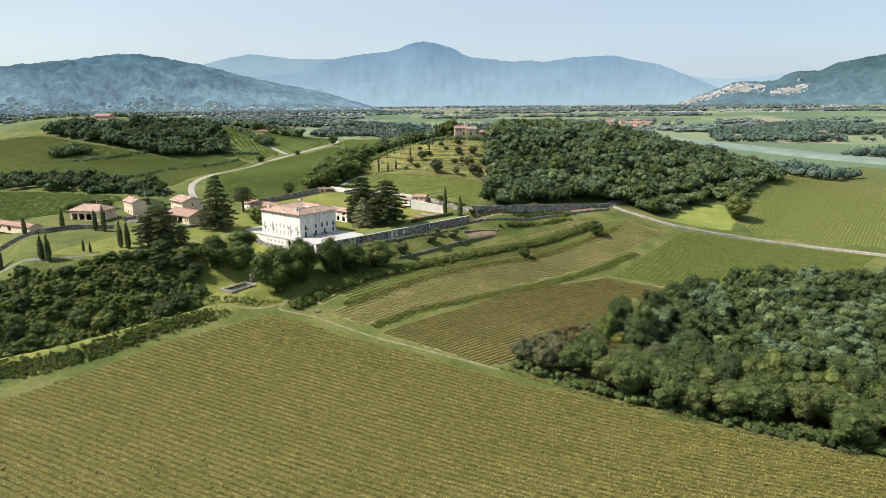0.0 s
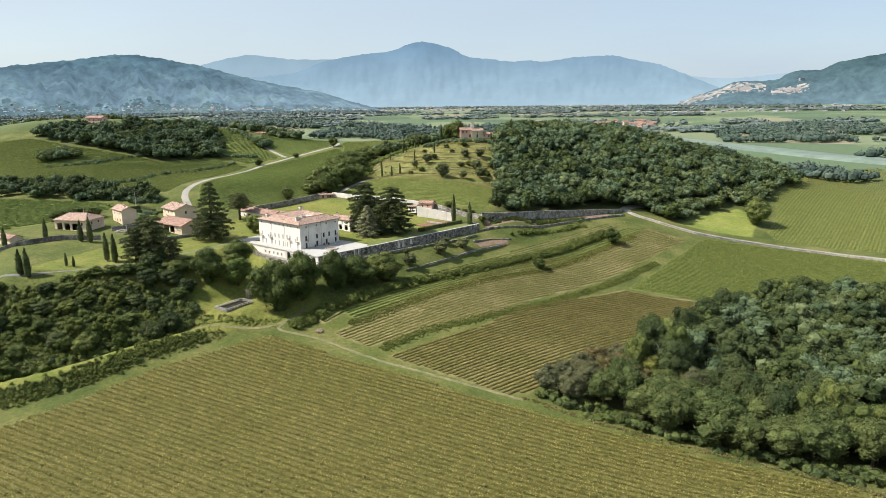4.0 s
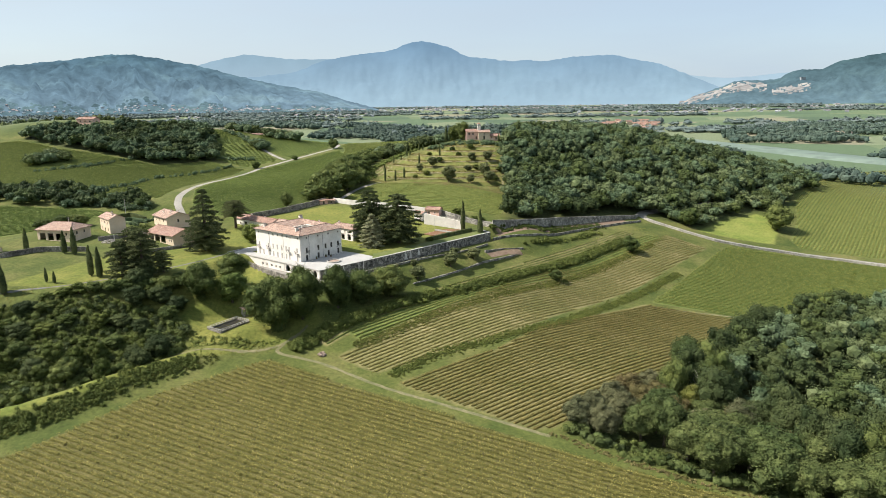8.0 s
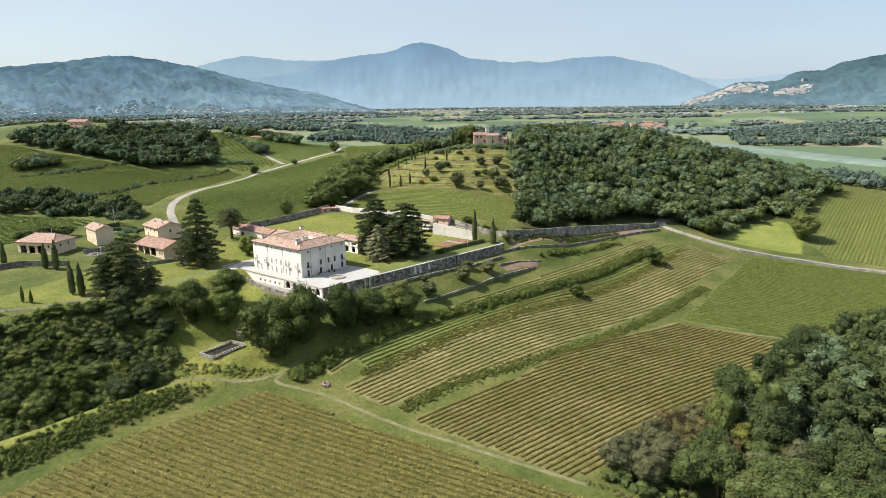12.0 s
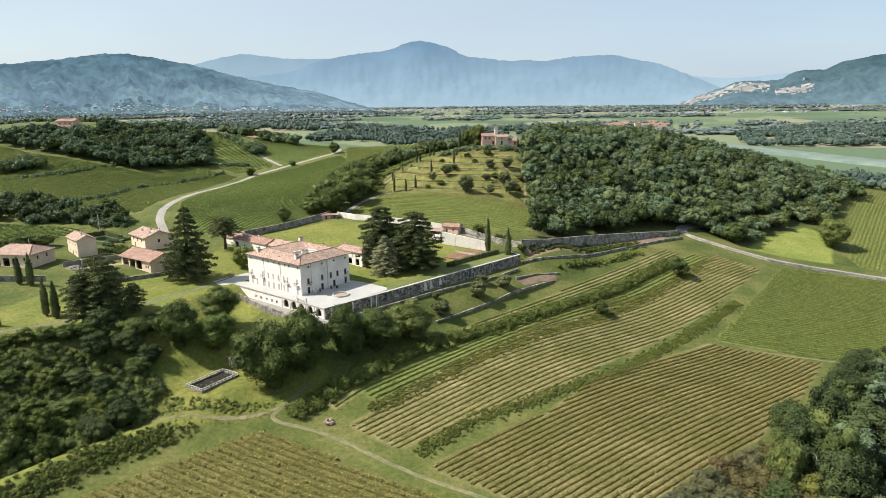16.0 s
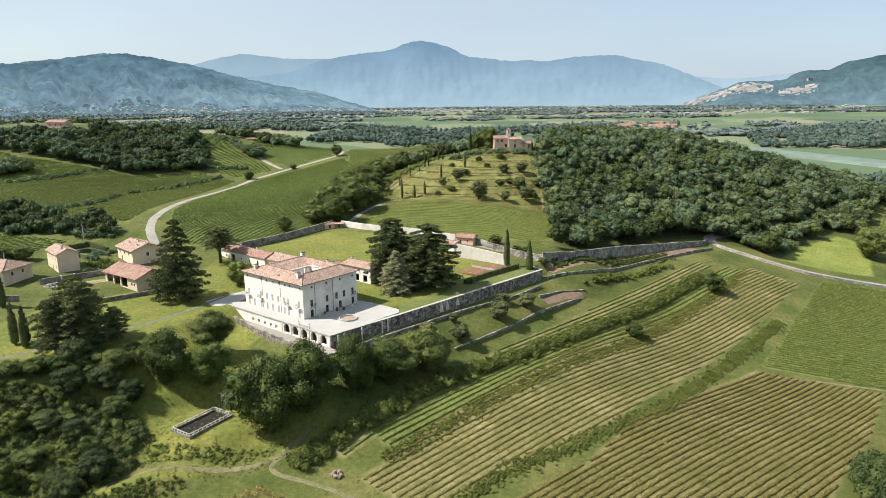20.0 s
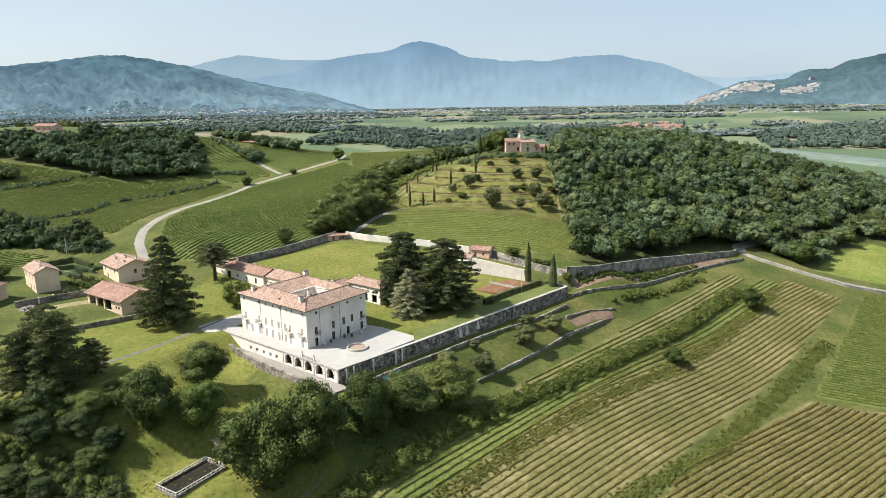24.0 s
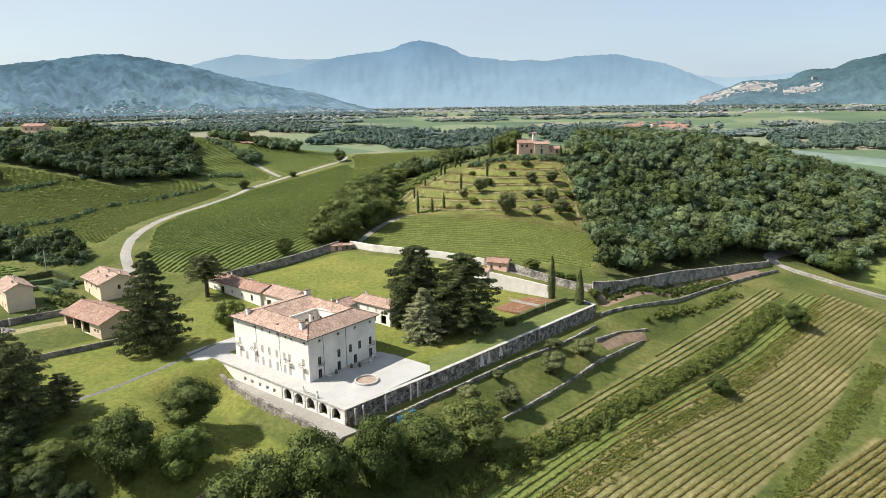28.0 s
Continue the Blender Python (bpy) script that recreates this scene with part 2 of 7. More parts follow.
GRAVEL = surface("dusty_road", (0.20, 0.185, 0.16), (0.30, 0.28, 0.245), 0.15, 14, 0.95, 0.3, 0.03, 0.5, grain=0.14)
ROOF = surface("terracotta", (0.40, 0.20, 0.13), (0.58, 0.36, 0.26), 0.5, 7, 0.85, 0.3, 0.03, random_tint=0.18)
CLAY = surface("red_clay", (0.140, 0.068, 0.032), (0.205, 0.108, 0.056), 0.3)
SOIL = surface("bare_reddish_soil", (0.13, 0.085, 0.058), (0.22, 0.155, 0.108), 0.5)
BASIN = surface("dry_basin_floor", (0.24, 0.175, 0.135), (0.34, 0.26, 0.205), 0.6)


def stone_wall_material(name, dark, light, joint, size, stain_size=0.35, low=0.30, high=1.25):
    """Rubble: stones of uneven size with recessed joints, damp streaks and moss stains."""
    m, n, l, bsdf = nodes_of(name)
    geo = n.new("ShaderNodeNewGeometry")
    vor = n.new("ShaderNodeTexVoronoi")
    vor.inputs["Scale"].default_value = 1 / size
    l.new(geo.outputs["Position"], vor.inputs["Vector"])
    edge = n.new("ShaderNodeTexVoronoi")
    edge.feature = "DISTANCE_TO_EDGE"
    edge.inputs["Scale"].default_value = 1 / size
    l.new(geo.outputs["Position"], edge.inputs["Vector"])
    sep = n.new("ShaderNodeSeparateColor")
    l.new(vor.outputs["Color"], sep.inputs[0])
    cell = mix_colour(n, l, "MIX", sep.outputs[0], dark, light)
    stain, f = noise_ramp(n, l, geo.outputs["Position"], stain_size, [(0.36, (low, low * 0.97, low * 0.94)), (0.62, (high, high * 0.98, high * 0.94))], 6.0)
    col = mix_colour(n, l, "MULTIPLY", 1.0, cell, stain)
    mr = n.new("ShaderNodeMapRange")
    mr.inputs[2].default_value = 0.07
    l.new(edge.outputs["Distance"], mr.inputs[0])
    col = mix_colour(n, l, "MIX", mr.outputs[0], joint, col)
    l.new(col, bsdf.inputs["Base Color"])
    bsdf.inputs["Roughness"].default_value = 0.95
    bump_from(n, l, bsdf, mr.outputs[0], 0.9, 0.12)
    return m


def roof_tile_material(name, a, b, c):
    """Rows of curved clay tiles: colour by tile, ribs up the slope, lichen stains."""
    m, n, l, bsdf = nodes_of(name)
    uv = n.new("ShaderNodeUVMap")
    geo = n.new("ShaderNodeNewGeometry")
    br = n.new("ShaderNodeTexBrick")
    br.inputs["Color1"].default_value, br.inputs["Color2"].default_value, br.inputs["Mortar"].default_value = (*a, 1), (*b, 1), (*[v * 0.45 for v in a], 1)
    br.inputs["Scale"].default_value, br.inputs["Mortar Size"].default_value = 1.0, 0.03
    br.inputs["Brick Width"].default_value, br.inputs["Row Height"].default_value = 0.28, 0.42
    br.offset = 0.0
    l.new(uv.outputs[0], br.inputs["Vector"])
    stain, f = noise_ramp(n, l, geo.outputs["Position"], 0.45, [(0.35, (0.72, 0.70, 0.68)), (0.65, (1.12, 1.1, 1.08))], 7.0)
    old, f2 = noise_ramp(n, l, geo.outputs["Position"], 1.6, [(0.52, (0, 0, 0)), (0.62, (1, 1, 1))], 3.0)
    col = mix_colour(n, l, "MIX", old, br.outputs["Color"], c)
    col = mix_colour(n, l, "MULTIPLY", 1.0, col, stain)
    l.new(col, bsdf.inputs["Base Color"])
    bsdf.inputs["Roughness"].default_value = 0.88
    wave = n.new("ShaderNodeTexWave")
    wave.inputs["Scale"].default_value = 3.6 / 3.14159
    l.new(uv.outputs[0], wave.inputs["Vector"])
    bump_from(n, l, bsdf, wave.outputs["Fac"], 0.6, 0.08)
    return m


RUBBLE = stone_wall_material("rubble_wall", (0.15, 0.138, 0.12), (0.36, 0.33, 0.295), (0.22, 0.20, 0.175), 0.45)
RUBBLE_DARK = stone_wall_material("damp_rubble_wall", (0.10, 0.095, 0.085), (0.36, 0.335, 0.30), (0.14, 0.13, 0.115), 0.6, 0.7, 0.16, 1.5)
DRY_STONE = stone_wall_material("dry_stone_wall", (0.15, 0.138, 0.12), (0.44, 0.41, 0.36), (0.05, 0.045, 0.04), 0.6)
TILES = roof_tile_material("clay_roof_tiles", (0.30, 0.180, 0.130), (0.45, 0.32, 0.25), (0.37, 0.29, 0.24))
TILES_RED = roof_tile_material("red_clay_roof_tiles", (0.255, 0.130, 0.092), (0.37, 0.225, 0.17), (0.31, 0.235, 0.19))
PLASTER_WARM = surface("stained_plaster", (0.54, 0.495, 0.435), (0.80, 0.755, 0.685), 0.20, 10, 0.92, 0.06, 0.01, 0.55, grain=0.07)
SHUTTER = surface("grey_shutters", (0.30, 0.28, 0.25), (0.42, 0.39, 0.35), 1.2, 6, 0.7)
SHUTTER_DARK = surface("dark_brown_shutters", (0.07, 0.05, 0.04), (0.13, 0.09, 0.07), 1.2, 6, 0.6)
IRON = surface("dark_iron", (0.03, 0.03, 0.03), (0.07, 0.065, 0.06), 2.0, 6, 0.5, 0.1, 0.01, metal=0.8)
WOOD = surface("weathered_wood", (0.16, 0.12, 0.09), (0.30, 0.24, 0.19), 1.5, 8)
COPING = surface("limestone_coping", (0.28, 0.265, 0.24), (0.42, 0.40, 0.365), 0.8, 6, 0.9, 0.2, 0.02, grain=0.12)
TARP = surface("blue_tarpaulin", (0.03, 0.10, 0.17), (0.07, 0.20, 0.29), 1.0, 6, 0.45, 0.5, 0.1)
WATER = surface("dark_pond_water", (0.008, 0.008, 0.005), (0.018, 0.016, 0.010), 0.4, 6, 0.9, 0.05, 0.01)
HAY = surface("dry_grass", (0.17, 0.15, 0.070), (0.27, 0.235, 0.125), 0.3, 8)
TURF = surface("terrace_turf", (0.078, 0.106, 0.024), (0.140, 0.148, 0.044), 0.06, 12)
CONCRETE = surface("grey_concrete", (0.30, 0.29, 0.27), (0.44, 0.43, 0.40), 0.6, 8)
glass_mat, gn, gl, gb = nodes_of("window_glass")
gb.inputs["Base Color"].default_value, gb.inputs["Roughness"].default_value = (0.02, 0.022, 0.025, 1), 0.08
GLASS = glass_mat
GRASS_TRACK = surface("worn_track", (0.10, 0.105, 0.045), (0.20, 0.175, 0.095), 0.3, 8, 0.95, 0.3, 0.03)
GREY_PATH = surface("grey_path", (0.10, 0.10, 0.09), (0.17, 0.165, 0.15), 0.6, 8, 0.95, 0.3, 0.02)
STONE_PALE_WALL = stone_wall_material("pale_rubble", (0.30, 0.285, 0.25), (0.52, 0.49, 0.44), (0.22, 0.205, 0.18), 0.5, 0.3, 0.7, 1.15)
MASONRY = stone_wall_material("pale_masonry", (0.20, 0.19, 0.165), (0.46, 0.435, 0.39), (0.12, 0.11, 0.10), 0.55)

# ---- ground: one sheet to the horizon, finest near the villa ----
def axis(lo, hi, step, far, grow):
    mid = list(np.arange(lo, hi + step / 2, step))
    up, down, d = [hi], [lo], step
    while up[-1] < far:
        d *= grow
        up.append(up[-1] + d)
    d = step
    while down[-1] > -far:
        d *= grow
        down.append(down[-1] - d)
    return np.array(down[:0:-1] + mid + up[1:])


FIELD_NEAR = [(0, -66), (88, -116), (150, -149), (196, -177), (230, -260), (-150, -260), (-150, -175), (-73, -135), (-35, -90)]
FIELD_MID = [(46, -82), (88, -109), (95, -106), (104, -98), (127, -75), (141, -66), (152, -54), (168, -39), (201, 0.5), (160, 10), (104, -32), (82, -57)]
FIELD_STRIP = [(24, -64), (39, -75), (82, -49), (162, 31), (226, 98), (206, 112), (160, 66), (110, 26), (60, -25)]
FIELD_RIGHT = [(164, 14), (222, 0), (300, 20), (352, 70), (310, 97), (276, 106), (243, 108), (205, 62)]
FIELD_EAST = [(300, 138), (297, 122), (352, 97), (430, 50), (660, 240), (577, 440), (479, 415), (400, 290), (357, 238), (326, 178)]
FIELD_BANK = [(14, -52), (30, -36), (56, -8), (104, 40), (150, 84), (178, 110), (184, 106), (156, 80), (110, 35), (62, -13), (36, -41), (19, -57)]
FIELD_VERGE = [(31, -54), (62, -24), (114, 22), (160, 62), (202, 104), (194, 109), (152, 71), (108, 30), (56, -17), (25, -48)]
FIELD_ROAD = [(-82, 98), (-53, 94), (-31, 110), (-17, 125), (-16, 140), (-22, 240), (-6, 300), (-32, 370), (-92, 306), (-101, 262), (-101, 204), (-98, 150)]
FIELD_LEFT = [(-112, 124), (-113, 204), (-113, 262), (-107, 305), (-146, 328), (-178, 285), (-217, 289), (-262, 293), (-310, 316), (-420, 300), (-440, 220), (-330, 146), (-250, 150), (-168, 142), (-150, 132)]
FIELD_LOW = [(-128, 98), (-165, 103), (-240, 106), (-330, 110), (-330, 30), (-190, 36), (-152, 60), (-137, 82)]
FIELD_BACK = [(-86, 343), (-108, 316), (-142, 336), (-160, 400), (-180, 440), (-150, 500), (-136, 410), (-108, 372)]
FIELD_TOP = [(-74, 348), (-46, 390), (-44, 470), (-140, 530), (-124, 408), (-98, 371)]
FIELD_BEHIND = [(-22, 308), (55, 335), (60, 420), (-28, 480), (-32, 400), (-26, 374)]
FIELD_HILL = [(3, 136), (34, 121), (66, 110), (100, 103), (108, 120), (111, 146), (64, 155), (20, 167), (10, 154)]
VINEYARDS = (FIELD_NEAR, FIELD_MID, FIELD_STRIP, FIELD_RIGHT, FIELD_EAST, FIELD_ROAD, FIELD_LEFT, FIELD_LOW, FIELD_BACK, FIELD_TOP, FIELD_BEHIND, FIELD_HILL, FIELD_BANK, FIELD_VERGE)
WOOD_HILL = [(100, 92), (130, 111), (165, 132), (196, 151), (238, 168), (300, 212), (352, 250), (420, 340), (400, 450), (250, 440), (165, 340), (126, 266), (117, 240), (112, 200), (110, 150), (108, 112)]
WOOD_NEAR = [(98, -107.5), (112, -119), (154, -143), (186, -165), (230, -190), (330, -120), (330, 0), (256, 6), (208, -10), (175, -47), (160, -62), (146, -73), (132, -81), (110, -100)]
WOOD_BANK = [(-140, -44), (-95, -47), (-65, -42), (-43, -42), (-34, -48), (-31.5, -56), (-34, -65), (-42, -73), (-62, -85), (-98, -100), (-150, -116)]
COPSE = [(-140, 332), (-178, 290), (-217, 294), (-262, 298), (-310, 322), (-312, 344), (-262, 356), (-232, 392), (-190, 425), (-160, 400)]
LAWN = [(20, -10), (88, 57), (70, 72), (60, 90), (20, 112), (-5, 122), (-50, 85), (-60, 40), (-90, 15), (-112, -34), (-76, -36), (-46, -14), (-10, 0)]

SLOPE_LAWN = [(-46, -14), (-62, -34), (-40, -60), (-10, -58), (8, -56), (16, -42), (2, -24), (-20, -4)]
CREST_LAWN = [(-116, -118), (-88, -105), (-65, -93), (-44, -76), (-24, -61.5), (-8, -57), (-8, -61), (-24, -68), (-44, -84), (-65, -101), (-88, -113), (-116, -126)]
ROAD_WOOD = [(210, 150), (229, 164), (254, 179), (280, 196), (340, 246), (402, 330), (420, 326), (398, 290), (354, 238), (325, 194), (300, 191), (266, 170), (238, 143)]
MEADOW = [(234, 134), (262, 128), (282, 126), (297, 150), (310, 180), (300, 187), (266, 166)]
xs, ys = axis(-160, 330, 2.6, 4700, 1.13), axis(-262, 330, 2.6, 4700, 1.13)
gx, gy = np.meshgrid(xs, ys)
gz = land(gx, gy)
rng = np.random.default_rng(3)
verts = np.stack([gx, gy, gz], -1).reshape(-1, 3)
nx, ny = len(xs), len(ys)
idx = np.arange(nx * ny).reshape(ny, nx)
quads = np.stack([idx[:-1, :-1], idx[:-1, 1:], idx[1:, 1:], idx[1:, :-1]], -1).reshape(-1, 4)
me = bpy.data.meshes.new("ground")
me.from_pydata(verts.tolist(), [], quads.tolist())
me.polygons.foreach_set("use_smooth", np.ones(len(quads), bool))


def mark(name, polys):
    d = np.minimum.reduce([polygon_distance(verts[:, 0], verts[:, 1], p) for p in polys])
    me.attributes.new(name, "FLOAT", "POINT").data.foreach_set("value", np.clip(d, -50, 50).astype(np.float32))


mark("vines", VINEYARDS)
mark("woods", (WOOD_HILL, WOOD_NEAR, WOOD_BANK, COPSE, ROAD_WOOD))
mark("lawn", (LAWN, SLOPE_LAWN, CREST_LAWN))
mark("meadow", (MEADOW,))
mark("pale", (FIELD_STRIP, FIELD_MID, FIELD_BANK))
mark("dry", (HILL_STEPS,))
mark("upland", (FIELD_HILL, FIELD_EAST, FIELD_RIGHT, FIELD_VERGE, FIELD_ROAD, FIELD_LEFT, FIELD_LOW, FIELD_BACK, FIELD_TOP, FIELD_BEHIND))
me.attributes.new("distance", "FLOAT", "POINT").data.foreach_set("value", np.hypot(verts[:, 0], verts[:, 1] + 100).astype(np.float32))
ground = tagged(new("ground", me), "rolling land of meadow grass, vineyard soil and distant fields", "ground", kind="structure")


def ground_material():
    m, n, l, bsdf = nodes_of("meadow_and_fields")
    geo = n.new("ShaderNodeNewGeometry")
    pos = geo.outputs["Position"]
    grass, f = noise_ramp(n, l, pos, 0.05, [(0.33, (0.052, 0.072, 0.019)), (0.5, (0.084, 0.098, 0.028)), (0.68, (0.132, 0.128, 0.048))], 8.0)
    fine, ff = noise_ramp(n, l, pos, 0.7, [(0.3, (0.46, 0.50, 0.42)), (0.7, (1.42, 1.37, 1.26))], 8.0, 0.8)
    lawn, _ = noise_ramp(n, l, pos, 0.06, [(0.32, (0.098, 0.124, 0.027)), (0.68, (0.172, 0.170, 0.048))], 6.0)
    soil, _ = noise_ramp(n, l, pos, 0.09, [(0.3, (0.085, 0.084, 0.030)), (0.55, (0.122, 0.110, 0.044)), (0.75, (0.168, 0.144, 0.068))], 8.0)
    tan, _ = noise_ramp(n, l, pos, 0.07, [(0.32, (0.110, 0.118, 0.042)), (0.52, (0.172, 0.158, 0.072)), (0.72, (0.262, 0.228, 0.125))], 8.0)
    hay, _ = noise_ramp(n, l, pos, 0.16, [(0.32, (0.098, 0.122, 0.032)), (0.52, (0.155, 0.162, 0.052)), (0.72, (0.220, 0.200, 0.085))], 8.0)
    floor_, _ = noise_ramp(n, l, pos, 0.3, [(0.35, (0.035, 0.045, 0.018)), (0.65, (0.075, 0.085, 0.03))], 4.0)

    def mask(name, soft, wobble):
        at = n.new("ShaderNodeAttribute")
        at.attribute_name = name
        nz = n.new("ShaderNodeTexNoise")
        nz.inputs["Scale"].default_value = 0.35
        l.new(pos, nz.inputs["Vector"])
        ad = n.new("ShaderNodeMath")
        ad.operation = "MULTIPLY_ADD"
        ad.inputs[1].default_value, ad.inputs[2].default_value = wobble, -wobble / 2
        l.new(nz.outputs["Fac"], ad.inputs[0])
        sm = n.new("ShaderNodeMath")
        sm.operation = "ADD"
        l.new(at.outputs["Fac"], sm.inputs[0])
        l.new(ad.outputs[0], sm.inputs[1])
        mr = n.new("ShaderNodeMapRange")
        mr.inputs[1].default_value, mr.inputs[2].default_value = soft, -soft
        l.new(sm.outputs[0], mr.inputs[0])
        return mr.outputs[0]

    col = mix_colour(n, l, "MIX", mask("lawn", 1.0, 3.0), grass, lawn)
    flowery, _ = noise_ramp(n, l, pos, 0.08, [(0.3, (0.125, 0.165, 0.036)), (0.7, (0.215, 0.228, 0.066))], 8.0)
    col = mix_colour(n, l, "MIX", mask("meadow", 1.0, 3.0), col, flowery)
    col = mix_colour(n, l, "MIX", mask("vines", 0.8, 1.5), col, soil)
    col = mix_colour(n, l, "MIX", mask("pale", 0.8, 1.5), col, tan)
    col = mix_colour(n, l, "MIX", mask("dry", 6.0, 10.0), col, hay)
    col = mix_colour(n, l, "MIX", mask("woods", 2.5, 6.0), col, floor_)
    sward, _ = noise_ramp(n, l, pos, 0.05, [(0.3, (0.094, 0.128, 0.034)), (0.7, (0.150, 0.178, 0.058))], 8.0)
    col = mix_colour(n, l, "MIX", mask("upland", 0.8, 1.5), col, sward)
    # patchwork of far fields, haze painted in as paler, bluer colours
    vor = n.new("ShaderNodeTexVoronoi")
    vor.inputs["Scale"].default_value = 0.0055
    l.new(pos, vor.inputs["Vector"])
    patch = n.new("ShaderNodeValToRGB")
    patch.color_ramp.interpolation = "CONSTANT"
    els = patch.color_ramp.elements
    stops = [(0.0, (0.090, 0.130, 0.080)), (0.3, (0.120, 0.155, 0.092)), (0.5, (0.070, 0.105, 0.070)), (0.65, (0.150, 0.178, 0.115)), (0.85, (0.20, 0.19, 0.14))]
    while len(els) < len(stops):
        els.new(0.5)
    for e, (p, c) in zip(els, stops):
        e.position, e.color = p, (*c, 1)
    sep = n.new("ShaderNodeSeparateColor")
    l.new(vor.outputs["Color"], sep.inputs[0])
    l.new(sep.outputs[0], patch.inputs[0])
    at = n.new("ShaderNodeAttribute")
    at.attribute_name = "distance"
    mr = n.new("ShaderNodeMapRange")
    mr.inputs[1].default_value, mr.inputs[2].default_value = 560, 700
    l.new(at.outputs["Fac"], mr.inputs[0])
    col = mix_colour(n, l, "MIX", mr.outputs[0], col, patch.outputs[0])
    col = mix_colour(n, l, "MULTIPLY", 1.0, col, fine)
    l.new(col, bsdf.inputs["Base Color"])
    bsdf.inputs["Roughness"].default_value = 0.95
    bsdf.inputs["Specular IOR Level"].default_value = 0.15
    bump_from(n, l, bsdf, ff, 0.5, 0.25)
    return m


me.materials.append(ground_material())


def strip(name, points, width, material, label, category="road", lift=0.12, step=3.0, drop=0.1):
    """A road draped on the ground along a smooth line."""
    pts = np.array(points, float)
    seg = np.hypot(*np.diff(pts, axis=0).T)
    at = np.concatenate([[0], np.cumsum(seg)])
    t = np.arange(0, at[-1] + step, step).clip(0, at[-1])
    line = np.stack([np.interp(t, at, pts[:, k]) for k in (0, 1)], -1)
    for _ in range(6):
        line[1:-1] = (line[:-2] + 2 * line[1:-1] + line[2:]) / 4
    tan = np.gradient(line, axis=0)
    tan /= np.linalg.norm(tan, axis=1)[:, None]
    nor = np.stack([-tan[:, 1], tan[:, 0]], -1)
    vs, fs = [], []
    cols = (-1.0, -0.5, 0.0, 0.5, 1.0)
    wob = rng.normal(0, 0.12, (len(line), 2))
    for i, (p, q) in enumerate(zip(line, nor)):
        for j, c in enumerate(cols):
            w = width / 2 * c + (wob[i, 0] if j == 0 else wob[i, 1] if j == 4 else 0)
            x, y = p + q * w
            vs.append((x, y, float(land(x, y)) + (lift if 0 < j < 4 else lift - drop)))
    for i in range(len(line) - 1):
        for j in range(4):
            k = i * 5 + j
            fs.append((k, k + 5, k + 6, k + 1))
    mesh = bpy.data.meshes.new(name)
    mesh.from_pydata(vs, [], fs)
    mesh.materials.append(material)
    for p in mesh.polygons:
        p.use_smooth = True
    if mesh.polygons and mesh.polygons[0].normal.z < 0:
        mesh.flip_normals()
    return tagged(new(name, mesh), label, category, kind="structure")


strip("road", [(-80, 84), (-86, 94), (-94, 107), (-101, 130), (-104, 160), (-106, 204), (-104, 261), (-96, 311), (-77, 338), (-55, 364), (-38, 385), (-36, 408), (-50, 440)], 4.2, GRAVEL, "pale dusty lane climbing between vineyards")
strip("road", [(-80, 344), (-102, 372), (-130, 410), (-160, 470)], 3.4, GRAVEL, "narrow dusty farm lane between fields")
strip("road", [(-2, 133), (2, 142), (5, 150), (13, 164), (24, 168)], 3.0, GRAVEL, "short dusty track up the hill")
strip("road", [(40, 114), (52, 108), (66, 98), (78, 90), (90, 82)], 4.0, GRAVEL, "pale ramp road behind the garden")
strip("track", [(5.7, -50), (4.5, -56), (-2, -61), (4, -62.5), (18, -67), (42, -84.5), (92, -111.5)], 1.5, GRASS_TRACK, "worn grass track along the vineyard", "track", 0.08)
strip("track", [(160, 8), (196, 4), (224, -2), (250, -2)], 1.4, GRASS_TRACK, "worn grass track between vine plots", "track", 0.08)
strip("track", [(-48, -71), (-38, -69.5), (-30, -63.4), (-18, -61.5), (-8, -62.2), (2, -58), (5.7, -51), (10, -44)], 1.7, GRASS_TRACK, "worn earth track round the foot of the slope", "track", 0.08)
strip("road", [(272, 200), (248, 186), (223, 170), (203, 156), (200, 146), (207, 139), (224, 128), (241, 119), (280, 113), (314, 102), (343, 86), (359, 72), (420, 30)], 6.4, GRAVEL, "pale gravel road below the wooded hill")

# ---- plants ----
def mesh_object(name, vs, fs, material, parent=None, smooth=False):
    mesh = bpy.data.meshes.new(name)
    mesh.from_pydata(vs if isinstance(vs, list) else vs.tolist(), [], fs if isinstance(fs, list) else fs.tolist())
    for mt in material if isinstance(material, (list, tuple)) else (material,):
        mesh.materials.append(mt)
    if smooth:
        mesh.polygons.foreach_set("use_smooth", np.ones(len(mesh.polygons), bool))
    ob = new(name, mesh)
    ob.parent = parent
    return ob


ICO = bmesh.new()
bmesh.ops.create_icosphere(ICO, subdivisions=2, radius=1)
ICO_V = np.array([v.co[:] for v in ICO.verts])
ICO_F = np.array([[v.index for v in f.verts] for f in ICO.faces])
ICO1 = bmesh.new()
bmesh.ops.create_icosphere(ICO1, subdivisions=1, radius=1)
ICO1_V = np.array([v.co[:] for v in ICO1.verts])
ICO1_F = np.array([[v.index for v in f.verts] for f in ICO1.faces])


